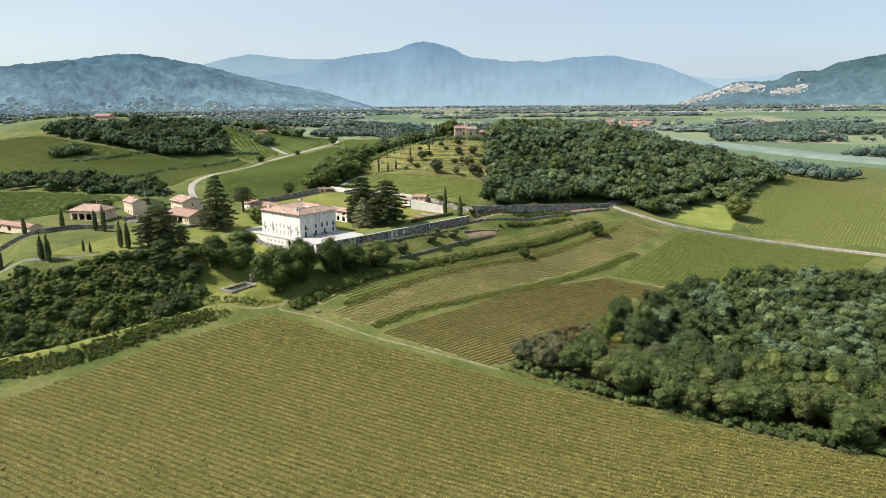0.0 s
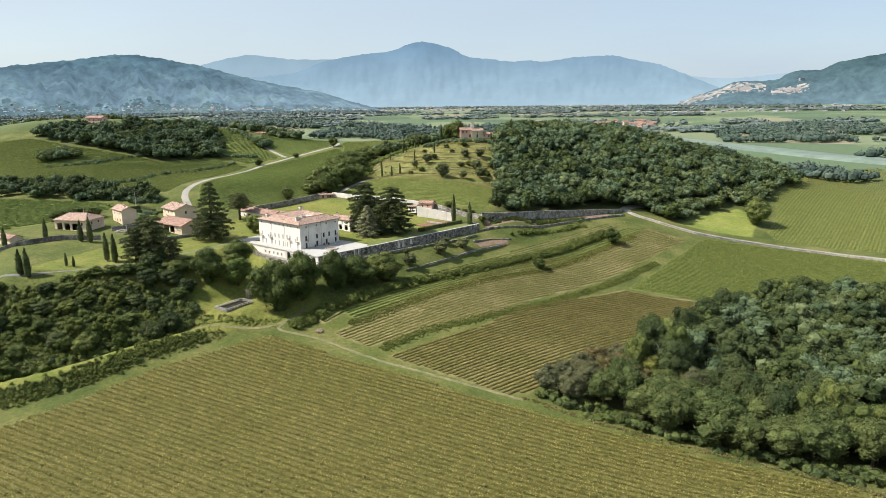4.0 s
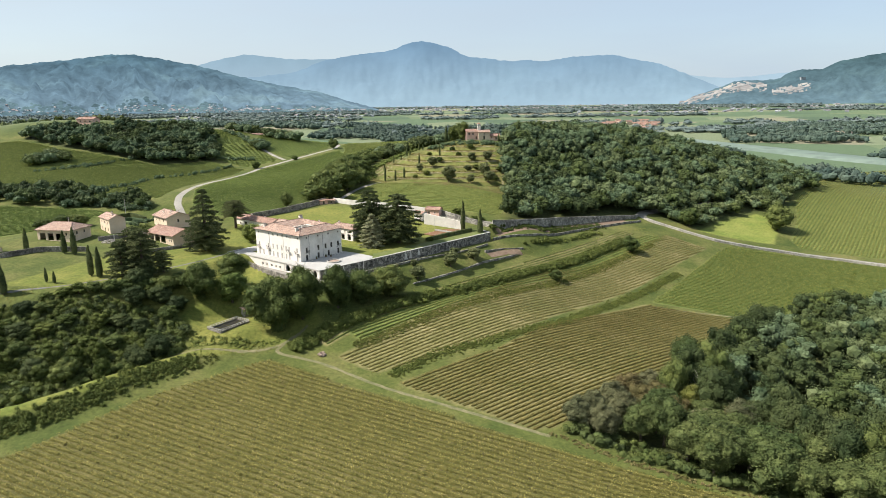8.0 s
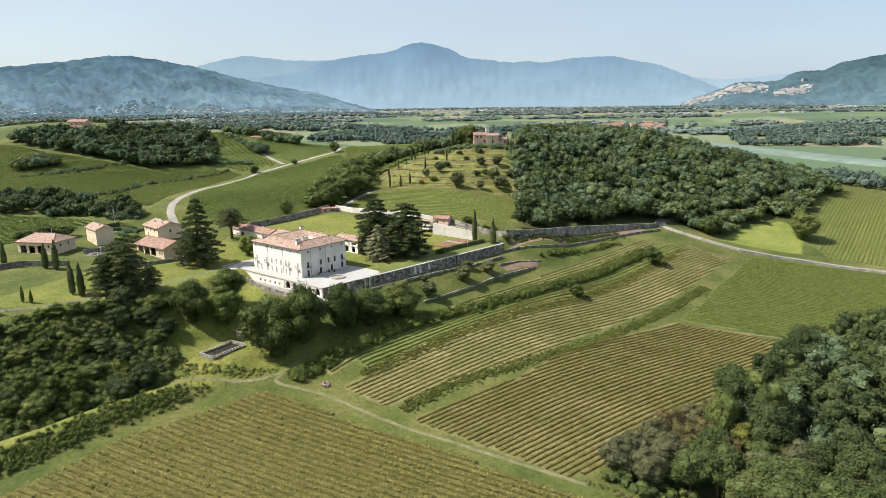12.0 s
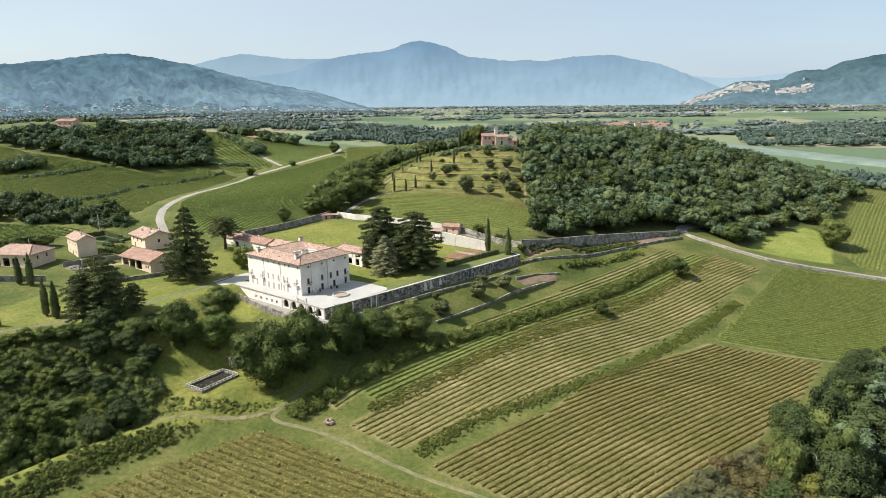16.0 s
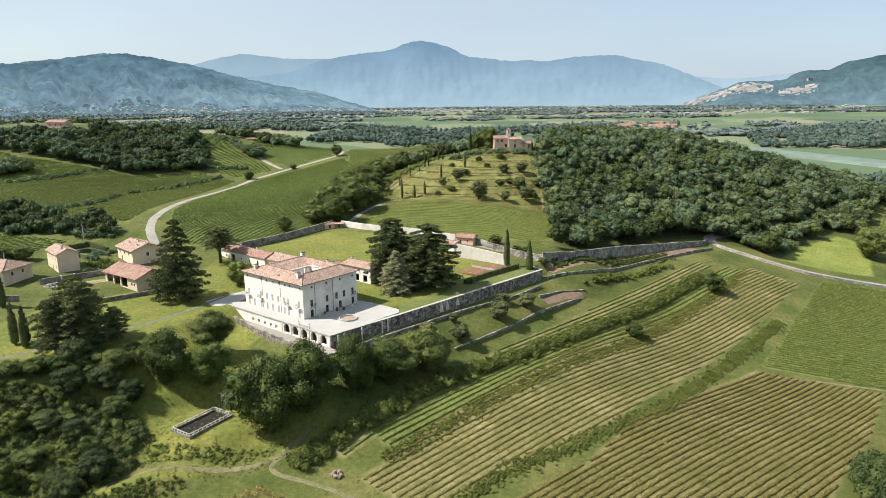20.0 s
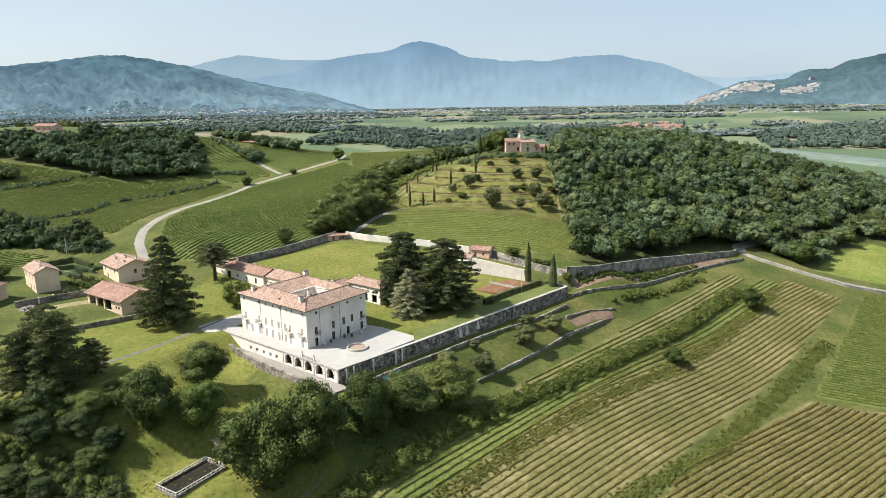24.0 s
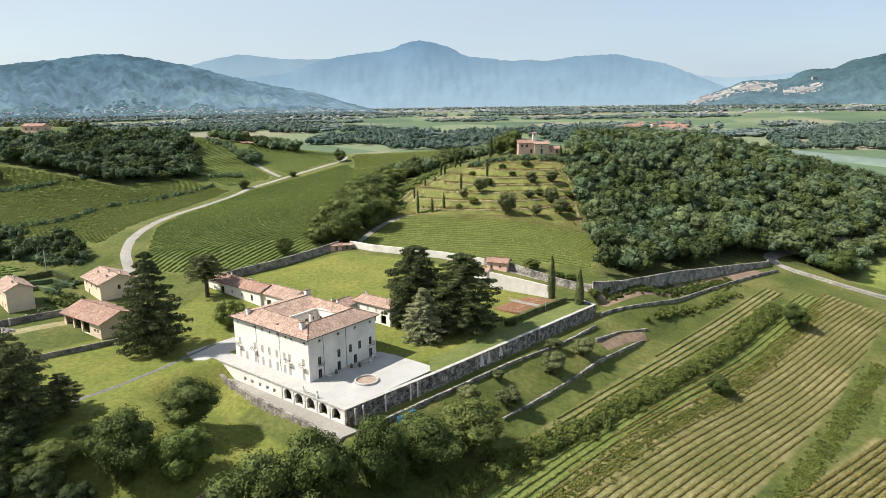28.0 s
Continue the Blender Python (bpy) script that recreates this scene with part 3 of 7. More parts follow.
def leaf_cards(rg, centres, radii, per, size, squash=0.85, up=0.25, thin=0.7, ruffle=0.36):
    """Small bent leaf sprays over lumps of foliage: quads that face outward, at random."""
    c = np.repeat(centres, per, axis=0)
    r = np.repeat(radii, per)
    d = rg.normal(size=(len(c), 3))
    d[:, 2] += up
    d /= np.linalg.norm(d, axis=1)[:, None]
    p = c + d * (r * rg.uniform(0.74, 1.16, len(c)))[:, None] * np.array([1, 1, squash])
    nrm = d + rg.normal(0, ruffle, d.shape)
    nrm /= np.linalg.norm(nrm, axis=1)[:, None]
    a = np.cross(nrm, rg.normal(size=nrm.shape))
    a /= np.linalg.norm(a, axis=1)[:, None]
    b = np.cross(nrm, a)
    s = (size * rg.uniform(0.6, 1.35, len(c)))[:, None]
    v = np.stack([p - a * s, p - b * s * thin + nrm * s * 0.15, p + a * s, p + b * s * thin + nrm * s * 0.15], 1).reshape(-1, 3)
    f = np.arange(len(v)).reshape(-1, 4)
    return v, f


def cores(rg, centres, radii, squash=0.85, ico=(ICO1_V, ICO1_F), shrink=0.76):
    vs, fs, k = [], [], 0
    for c, r in zip(centres, radii):
        v = ico[0] * (r * shrink * rg.uniform(0.74, 1.12, (len(ico[0]), 1))) * np.array([1, 1, squash]) + c
        vs.append(v)
        fs.append(ico[1] + k)
        k += len(v)
    return np.concatenate(vs), np.concatenate(fs)


def lumps_round(rg, count, radius, low, high):
    """Lump centres in a full, uneven round crown: most near its outside, some within."""
    mid, half = (low + high) / 2, (high - low) / 2
    k = np.arange(count) + 0.5
    up = 1 - 2 * k / count
    turn = k * 2.39996 + rg.uniform(0, 6)
    flat = np.sqrt(1 - up * up)
    d = np.stack([np.cos(turn) * flat, np.sin(turn) * flat, up], -1) + rg.normal(0, 0.14, (count, 3))
    reach = rg.uniform(0.52, 0.76, count) * (1 + 0.16 * np.sin(3 * turn + count))
    reach[rg.uniform(size=count) < 0.12] *= 0.4
    out = d * reach[:, None] * np.array([radius, radius, half]) + np.array([0, 0, mid])
    rad = radius * rg.uniform(0.30, 0.48, count)
    out[:, 2] = np.maximum(out[:, 2], low + rad * 0.3)
    return out, rad


def crown_mesh(rg, count, radius, low, high, per, size, squash=1.0):
    """Lumps of leaf sprays round darker hearts, with a few loose sprigs between."""
    c, r = lumps_round(rg, count, radius, low, high)
    v1, f1 = leaf_cards(rg, c, r, per, size, squash)
    v2, f2 = cores(rg, c, r, squash, (ICO_V, ICO_F), 0.74)
    tri = [tuple(x + len(v1)) for x in f2]
    return v1.tolist() + v2.tolist(), [tuple(x) for x in f1] + tri


def tube(points, radii, sides=7):
    """A tapered limb along points."""
    vs, fs = [], []
    for i, (p, r) in enumerate(zip(points, radii)):
        a, b = Vector(points[max(i - 1, 0)]), Vector(points[min(i + 1, len(points) - 1)])
        q = (b - a).to_track_quat("Z", "Y")
        for k in range(sides):
            t = 2 * math.pi * k / sides
            vs.append(tuple(Vector(p) + q @ Vector((math.cos(t) * r, math.sin(t) * r, 0))))
    for i in range(len(points) - 1):
        for k in range(sides):
            fs.append((i * sides + k, i * sides + (k + 1) % sides, (i + 1) * sides + (k + 1) % sides, (i + 1) * sides + k))
    return vs, fs


def trunk_mesh(rg, height, girth, limbs, reach):
    pts = [(0, 0, -0.6), (rg.normal(0, 0.1), rg.normal(0, 0.1), height * 0.35), (rg.normal(0, 0.25), rg.normal(0, 0.25), height * 0.75)]
    vs, fs = tube(pts, [girth * 1.35, girth, girth * 0.55])
    for i in range(limbs):
        t = 2 * math.pi * (i + rg.uniform(0, 0.6)) / limbs
        z0 = height * rg.uniform(0.3, 0.6)
        tip = (math.cos(t) * reach, math.sin(t) * reach, z0 + height * rg.uniform(0.15, 0.4))
        v, f = tube([(0, 0, z0), (tip[0] * 0.5, tip[1] * 0.5, (z0 + tip[2]) / 2 + 0.2), tip], [girth * 0.5, girth * 0.33, girth * 0.12], 5)
        fs += [tuple(x + len(vs) for x in q) for q in f]
        vs += v
    return vs, fs


FAR_STORE = pose(0, 0, -900)
TEMPLATES = {}


def template(kind, seed, trunk, crown, leaf, label, category="tree"):
    """The first plant of a kind: root, trunk and crown. It is moved to the first place that asks for it."""
    root = new(kind)
    tagged(root, label, category)
    mesh_object("trunk", *trunk, BARK, root, True)
    mesh_object("crown", *crown, leaf, root)
    root.matrix_basis = FAR_STORE
    return root


def plant(root, x, y, height, radius, group="", turn=None, sink=0.0, label=""):
    """Puts a plant on the ground; the templates are 10 m high and 4 m in radius."""
    turn = rng.uniform(0, 360) if turn is None else turn
    place, size = pose(x, y, float(land(x, y)) - sink, 0, 0, turn), Vector((radius / 4, radius / 4, height / 10))
    if root.name in TEMPLATES:
        first = TEMPLATES[root.name]
        ob = copy_thing(root, place @ Matrix.Diagonal((size.x / first.x, size.y / first.y, size.z / first.z, 1)))
    else:
        TEMPLATES[root.name] = size
        root.matrix_basis = place @ Matrix.Diagonal((*size, 1))
        ob = root
    tagged(ob, label, group=group)
    return ob


def broad(seed, leaf, label, kind="broadleaf_tree", low=0.5, per=36, count=30, size=0.31):
    rg = np.random.default_rng(seed)
    return template(kind, seed, trunk_mesh(rg, 8, 0.28, 5, 2.2), crown_mesh(rg, count, 4.0, low, 10.0, per, size), leaf, label)


def cypress(seed):
    rg = np.random.default_rng(seed)
    zs = np.linspace(0.8, 9.3, 16)
    prof = 4.0 * np.interp(zs, [0.5, 2.5, 6, 9.5], [0.55, 0.72, 0.62, 0.12])
    c = np.stack([rg.normal(0, 0.15, 16), rg.normal(0, 0.15, 16), zs], -1)
    d = rg.normal(size=(16 * 46, 3))
    d /= np.linalg.norm(d, axis=1)[:, None]
    k = np.repeat(np.arange(16), 46)
    p = c[k] + d * np.stack([prof[k], prof[k], np.full(len(k), 0.45)], -1)
    up = np.array([0, 0, 1.0])
    side = np.cross(d, up) + 1e-3
    side /= np.linalg.norm(side, axis=1)[:, None]
    s = rg.uniform(0.25, 0.6, (len(p), 1))
    v = np.stack([p - side * s, p - up * s * 0.35, p + side * s, p + up * s * 0.8 + d * 0.12], 1).reshape(-1, 3)
    f = [tuple(q) for q in np.arange(len(v)).reshape(-1, 4)]
    vc, fc = tube([(0, 0, z) for z in np.linspace(0.5, 9.8, 9)], list(np.interp(np.linspace(0.5, 9.8, 9), zs, prof) * 0.86), 9)
    fs = f + [tuple(x + len(v) for x in q) for q in fc]
    return template("cypress", seed, tube([(0, 0, -0.5), (0, 0, 1.2)], [0.5, 0.45]), (v.tolist() + vc, fs), LEAF_DARK, "slender dark green Italian cypress on grass")


def cedar(seed, leaf, label, kind="cedar", low=0.8, shape=(0.80, 1.0, 0.62, 0.12), tier=0.9, trunk_r=0.42):
    """Tiers of flat, drooping boughs round a straight trunk, with air between them."""
    rg = np.random.default_rng(seed)
    c, r = [], []
    z = low
    while z < 9.8:
        reach = 4.0 * np.interp(z, [0.5, 2.2, 6.5, 9.8], shape)
        boughs = max(4, int(8 * reach / 4) + 2)
        for i in range(boughs):
            t = 2 * math.pi * (i + rg.uniform(0, 0.9)) / boughs + z * 2
            out = rg.uniform(0.72, 1.12)
            for k in (0.25, 0.5, 0.75, 0.97):
                kk = k * out
                c.append((math.cos(t + 0.12 * k) * reach * kk, math.sin(t + 0.12 * k) * reach * kk, z - 0.38 * kk * kk + rg.normal(0, 0.07)))
                r.append((0.66 - 0.30 * abs(k - 0.55)) * (0.45 + reach / 6.5))
        z += tier * rg.uniform(0.7, 1.1)
    c, r = np.array(c), np.array(r)
    v1, f1 = leaf_cards(rg, c, r, 56, 0.18, 0.30, 0.1, 0.34)
    v2, f2 = cores(rg, c, r, 0.14, shrink=0.6)
    fs = [tuple(x) for x in f1] + [tuple(x + len(v1)) for x in f2]
    return template(kind, seed, tube([(0, 0, -0.6), (0, 0, 5), (0, 0, 9.6)], [trunk_r, trunk_r * 0.6, 0.05]), (v1.tolist() + v2.tolist(), fs), leaf, label)


BROAD = [broad(11, LEAF_BROAD, "round leafy green broadleaf tree on a grass slope", per=280, size=0.155), broad(12, LEAF_BROAD, "round leafy green broadleaf tree on a grass slope", count=36, per=260, size=0.155), broad(13, LEAF_LIGHT, "light green broadleaf tree with loose crown", count=26, per=280, size=0.145)]
STATELY = [broad(31, LEAF_BROAD, "tall full-crowned dark green tree below the terrace", low=0.2, per=430, count=50, size=0.155), broad(32, LEAF_BROAD, "round full-crowned green tree on the lawn slope", low=0.2, per=430, count=44, size=0.155), broad(33, LEAF_LIGHT, "olive-green tree with a loose crown on the slope", low=0.4, per=360, count=36, size=0.145)]
BROWNISH = broad(14, LEAF_BROWN, "olive-brown leafy tree at the wood's edge", per=190, size=0.20)
ROBINIA = [broad(34, LEAF_ROBINIA, "feathery green tree with a high crown beside the vineyard", low=2.6, per=230, count=34, size=0.18), broad(35, LEAF_ROBINIA, "broad feathery green tree at the wood's edge", low=2.0, per=230, count=40, size=0.18), broad(36, LEAF_ROBINIA, "tall feathery green tree at the wood's edge", low=3.2, per=230, count=28, size=0.19)]
GREYISH = broad(37, LEAF_GREY, "grey-green round tree at the tip of the wood", low=1.2, per=230, count=30, size=0.18)
YELLOWISH = broad(38, LEAF_YELLOW, "yellow-green leafy tree in the wood", low=0.5, per=190, count=30, size=0.20)
DARK_TREE = [broad(39, LEAF_WOOD_DARK, "tall dark green tree in the wood", low=0.5, per=220, count=36, size=0.19), broad(40, LEAF_WOOD_DARK, "dark full-crowned tree in the wood", low=0.3, per=210, count=44, size=0.19)]
OLIVE = broad(15, LEAF_OLIVE, "silvery green olive tree on a terrace", "olive_tree", 1.5, 170, 28, 0.20)
BUSH = broad(16, LEAF_SCRUB, "leafy green shrub on rough grass", "shrub", -0.5, 170, 24, 0.24)
CYPRESS = cypress(17)
CEDAR = cedar(18, LEAF_DARK, "tall dark cedar with tiered drooping boughs")
CEDAR_BROAD = cedar(21, LEAF_DARK, "broad dark cedar with flat spreading boughs", shape=(0.85, 1.0, 0.9, 0.35))
CEDAR_BLUE = cedar(19, LEAF_BLUE, "blue-grey cedar with drooping boughs", low=0.4)
CEDAR_OPEN = cedar(22, LEAF_OLIVE, "open grey-green cedar with a bare trunk", low=4.6, shape=(0.3, 0.5, 1.0, 0.5))
PINE = cedar(20, LEAF_DARK, "broad dark conifer with ragged spreading boughs beside the drive", "conifer", low=1.6, shape=(0.6, 0.95, 0.95, 0.42), tier=1.25)

for x, y, h, r, k in [(-34, -31.5, 15, 6.1, 0), (-26, -14, 11.5, 6.6, 1), (-22.5, -30, 12.5, 6.0, 2), (-2, -46, 21, 8.2, 0), (7.8, -41, 20, 8.0, 1), (20.5, -33.5, 17, 6.0, 1), (29.5, -25, 13.5, 7.0, 0), (41, -16.5, 13, 7.6, 1), (-47.5, -33.5, 7, 4.6, 0), (-43.5, -27.5, 5.2, 3.2, 1), (172, 76, 9.5, 4.5, 1), (119.6, 23.8, 6, 2.9, 0), (-31, 119, 9.3, 4, 0), (-33, 43.6, 10, 5.0, 2), (300, 156, 19, 10, 0), (232, 142, 12, 7, 1), (-99, 311, 6.9, 4, 0), (-39, 385, 10, 5, 1), (-70, 341.5, 4.5, 3, 0)]:
    plant((STATELY if y < 50 and h > 5 else BROAD)[k], x, y, h, r)
for x, y, h, r in [(67.6, 19.1, 7.4, 3.8), (79.5, 32, 6, 3.6), (41.2, -1.2, 5.4, 3), (52, 1, 6.2, 3.4), (50, 10.5, 3.4, 1.8), (70.3, 31.6, 3.4, 2.6)]:
    plant(OLIVE, x, y, h, r, "olives on the terraces")
plant(CEDAR, -50, 25, 31, 10)
plant(CEDAR_BROAD, 27, 43.5, 26, 10)
plant(CEDAR_BROAD, 42, 37, 25, 11.5)
plant(CEDAR_BLUE, 29.5, 29.5, 17, 7.2)
plant(CEDAR_OPEN, -50, 74, 16, 8)
for x, y, h, r in [(-67, -15, 20, 8.5), (-59, -25, 21, 8.5), (-66, -28, 17, 6.5), (-55.5, -14, 10, 4.6)]:
    plant(PINE, x, y, h, r)
for x, y, h, r in [(76, 67, 16.5, 2.1), (85, 62, 17, 2.5), (-83.1, -19.3, 13, 2.0), (-78.6, -21.4, 13, 2.1), (-111.4, 13.4, 11, 2.0), (-106, 11.8, 13, 2.0), (-96, -29, 6, 1.0), (-92.3, -30, 5, 1.0), (-109.5, -39.5, 11, 2.1), (-105.8, -40.6, 12.3, 2.1), (-136, -29, 12.6, 2.1), (-142.6, 3.4, 9.8, 1.8), (-128.7, 13.7, 11.3, 1.8)]:
    plant(CYPRESS, x, y, h, r, "cypresses of the estate")
for x, y, h, r in [(27, 172.8, 11.8, 1.2), (34.3, 171, 8.1, 1.1), (40.4, 171.5, 8.2, 1.2), (50.7, 197.5, 9.3, 1.1), (40.5, 232, 8.5, 1.1), (43, 232, 6.5, 0.8), (50, 246, 6.2, 1), (53, 244, 5, 1), (31, 216, 6.5, 0.8), (36.8, 221, 4, 0.6), (25, 193.8, 5.9, 0.8), (66, 206.6, 9.8, 1.1), (64, 240, 5, 0.9), (72, 247, 14, 2.0), (113, 234.7, 6.7, 1.5)]:
    plant(CYPRESS, x, y, h, r, "cypresses on the terraced hill")
for x, y, h, r in [(71, 161.6, 12, 4.4), (60, 187.6, 7.6, 3.7), (89.4, 198, 6.3, 3.3), (100.7, 199.4, 6.9, 3.7), (85.3, 181.4, 4.5, 2.9), (97, 178.8, 8.9, 4), (98.7, 165, 8.1, 4.1), (86.4, 160.8, 6.3, 2.7), (51, 183, 6, 2.6)]:
    plant(OLIVE, x, y, h, r, "olives on the terraced hill")
for x, y, h, r in [(56, 176, 3, 2.4), (66, 196, 3.4, 2.6), (92, 186, 3.2, 2.6), (80, 205, 3, 2.2), (104, 172, 3.6, 3), (108, 186, 3, 2.6), (48, 170, 2.4, 2), (76, 217, 3, 2.4), (90, 219, 3.4, 2.8), (58, 214, 2.6, 2.2), (74, 101.1, 5, 3.6), (84, 92, 3, 2.6), (88, 89, 3.4, 2.6), (58, 41.5, 2.2, 1.9), (93, 72, 2.6, 2.4)]:
    plant(BUSH, x, y, h, r, "bushes on the terraced hill" if y > 150 else "")
for x, y, h, r in [(-139, 62, 8, 5.0), (-133, 70, 7, 4.6), (-146, 58, 7, 4.6), (-140, 72, 6, 4.0), (84.7, 247, 15, 7), (78, 250, 13, 5)]:
    plant(BROAD[0], x, y, h, r)
for x, y, h, r in [(-17, 134, 9, 6.2), (-7, 137, 16, 8), (-13.5, 149, 15, 7.8), (2.4, 153, 17, 8.5), (-2.4, 177, 17, 9), (2.4, 200, 16, 8), (-8, 215, 13, 8), (9.8, 169, 11, 5.6), (-13, 163, 14, 7), (7, 186, 14, 7.5), (-3, 164, 15, 7), (-11, 190, 14, 7.5), (9, 208, 11, 6.5), (-5, 231, 11, 7), (-20, 143, 9, 5), (4, 222, 12, 7), (10, 236, 11, 6.5), (2, 246, 11, 7), (14, 252, 10, 6.5), (20, 266, 10, 7), (8, 264, 11, 7), (30, 274, 9, 6.5), (40, 280, 9, 6)]:
    plant(BROAD[int(h) % 2], x, y, h, r, "trees of the hollow behind the garden wall")


def inside(poly, x, y):
    return float(polygon_distance(np.array([x]), np.array([y]), poly)[0]) < 0


def scatter(poly, gap, seed):
    """Uneven points inside a polygon, at least a gap apart."""
    rg = np.random.default_rng(seed)
    xs_, ys_ = [p[0] for p in poly], [p[1] for p in poly]
    gx_, gy_ = np.meshgrid(np.arange(min(xs_), max(xs_), gap * 1.0), np.arange(min(ys_), max(ys_), gap * 0.87))
    gx_[1::2] += gap / 2
    px_ = gx_.ravel() + rg.uniform(-0.48, 0.48, gx_.size) * gap
    py_ = gy_.ravel() + rg.uniform(-0.48, 0.48, gx_.size) * gap
    keep = polygon_distance(px_, py_, poly) < 0
    return np.stack([px_[keep], py_[keep]], -1)


NEAR_EDGE = [(94, -104), (112, -123), (154, -147), (188, -169), (218, -184), (218, -145), (170, -110), (152, -86), (166, -58), (219, -8), (206, -2), (172, -42), (150, -62), (128, -76), (106, -96)]
FRONT_A, FRONT_B = (98, -109), (230, -188)
TIP = [(101, -106, 9.5, 4.6, 0), (107, -100.5, 9, 4.4, 0), (108, -111, 10, 5.0, 0), (115, -104, 10.5, 5.0, 0), (115, -94, 9, 4.4, 0), (122, -88, 9, 4.4, 1), (123, -98, 10, 4.8, 1), (131, -83, 8, 4.0, 0), (130, -92, 8.5, 4.4, 1), (118, -113, 11, 5.2, 2), (152, -60, 9.5, 2.8, 3), (139, -77, 6.5, 3.6, 1)]
for x, y, h, r, k in TIP:
    plant((GREYISH, BROWNISH, ROBINIA[0], DARK_TREE[0])[k], x, y, h, r, "trees of the near wood")
for x, y in scatter(WOOD_NEAR, 8.4, 41):
    if not inside(NEAR_EDGE, x, y) or any(math.hypot(x - p[0], y - p[1]) < 5.5 for p in TIP):
        continue
    depth = ((x - FRONT_A[0]) * (FRONT_B[1] - FRONT_A[1]) - (y - FRONT_A[1]) * (FRONT_B[0] - FRONT_A[0])) / -math.hypot(132, 79)
    k, u = rng.integers(0, 10), rng.uniform(size=2)
    if x < 112:
        kind, h, r = (GREYISH, 8 + 3.5 * u[0], 3.6 + 1.6 * u[1]) if k < 7 else (BROWNISH, 8 + 3 * u[0], 3.6 + 1.4 * u[1])
    elif depth < 15:
        kind, h, r = ROBINIA[k % 3], 10 + 4.5 * u[0], 5.2 + 2.0 * u[1]
    elif x < 158 and depth < 34:
        kind, h, r = ((BROWNISH, BROWNISH, YELLOWISH, ROBINIA[1], YELLOWISH, GREYISH, BROAD[2], BROWNISH, DARK_TREE[0], ROBINIA[0])[k], 7 + 4 * u[0], 4.2 + 1.8 * u[1])
    else:
        kind, h, r = ((DARK_TREE[0], DARK_TREE[1], DARK_TREE[0], ROBINIA[0], YELLOWISH, DARK_TREE[1], BROAD[0], ROBINIA[2], DARK_TREE[0], BROAD[1])[k], 11 + 8 * u[0], 4.8 + 2.2 * u[1])
    plant(kind, x, y, h, r, "trees of the near wood")


def thicket(name, poly, gap, low, high, seed, label, leaves, per=60, size=0.2):
    """A blanket of bramble and scrub: many low leafy domes in one piece, in patches of a few greens."""
    rg = np.random.default_rng(seed)
    pts = scatter(poly, gap, seed)
    r = gap * rg.uniform(0.4, 1.25, len(pts)) * rg.uniform(0.6, 1.1, len(pts))
    patchy = np.array([noise.noise(Vector((a * 0.07, b * 0.07, seed))) for a, b in pts])
    h = low + (high - low) * np.clip(0.5 + patchy + rg.normal(0, 0.2, len(pts)), 0, 1)
    c = np.stack([pts[:, 0], pts[:, 1], land(pts[:, 0], pts[:, 1]) + h - r * 0.7], -1)
    v1, f1 = leaf_cards(rg, c, r, per, size, 0.8, 0.6)
    v2, f2 = cores(rg, c, r, 0.8, shrink=0.85)
    ob = mesh_object(name, np.concatenate([v1, v2]), [tuple(q) for q in f1] + [tuple(q + len(v1)) for q in f2], leaves)
    tone = np.clip(((patchy + rg.normal(0, 0.12, len(pts))) * 1.6 + 0.5) * len(leaves), 0, len(leaves) - 1).astype(int)
    ob.data.polygons.foreach_set("material_index", np.concatenate([np.repeat(tone, per), np.repeat(tone, len(ICO1_F))]).tolist())
    return tagged(ob, label, "scrub", kind="stuff")


thicket("wood_understory", [(96, -109), (112, -122), (154, -146.5), (188, -169.5), (225, -191), (225, -182), (188, -160), (154, -138), (114, -114), (100, -103)], 2.2, 0.8, 3.2, 143, "dark brush and saplings under the edge of the wood", (LEAF_BROAD, LEAF_WOOD_DARK, LEAF_ROBINIA), 70, 0.24)
thicket("slope_weeds", [(-36, -46), (-28, -54), (-18, -56), (-6, -54), (3, -51), (0, -56), (-10, -59.5), (-20, -60), (-30, -61.5), (-36, -66), (-44, -70), (-44, -50)], 1.3, 0.15, 0.6, 144, "deep green weeds on the slope round the pond", (LEAF_WEED, LEAF_SCRUB, LEAF_WEED), 40, 0.16)
thicket("bank_thicket", WOOD_BANK, 2.1, 0.9, 2.8, 141, "dense bramble and scrub over the bank", (LEAF_SCRUB, LEAF_BROAD, LEAF_SCRUB, LEAF_WOOD_DARK, LEAF_BROAD), 120, 0.22)
for x, y in scatter(WOOD_BANK, 9.5, 42):
    k = rng.integers(0, 6)
    plant((DARK_TREE[0], BUSH, BROAD[0], DARK_TREE[1], BROAD[1], BUSH)[k], x, y, rng.uniform(3.6, 6.0) + (2.5 if y < -62 else 0), rng.uniform(2.8, 4.4), "trees in the scrub of the bank")


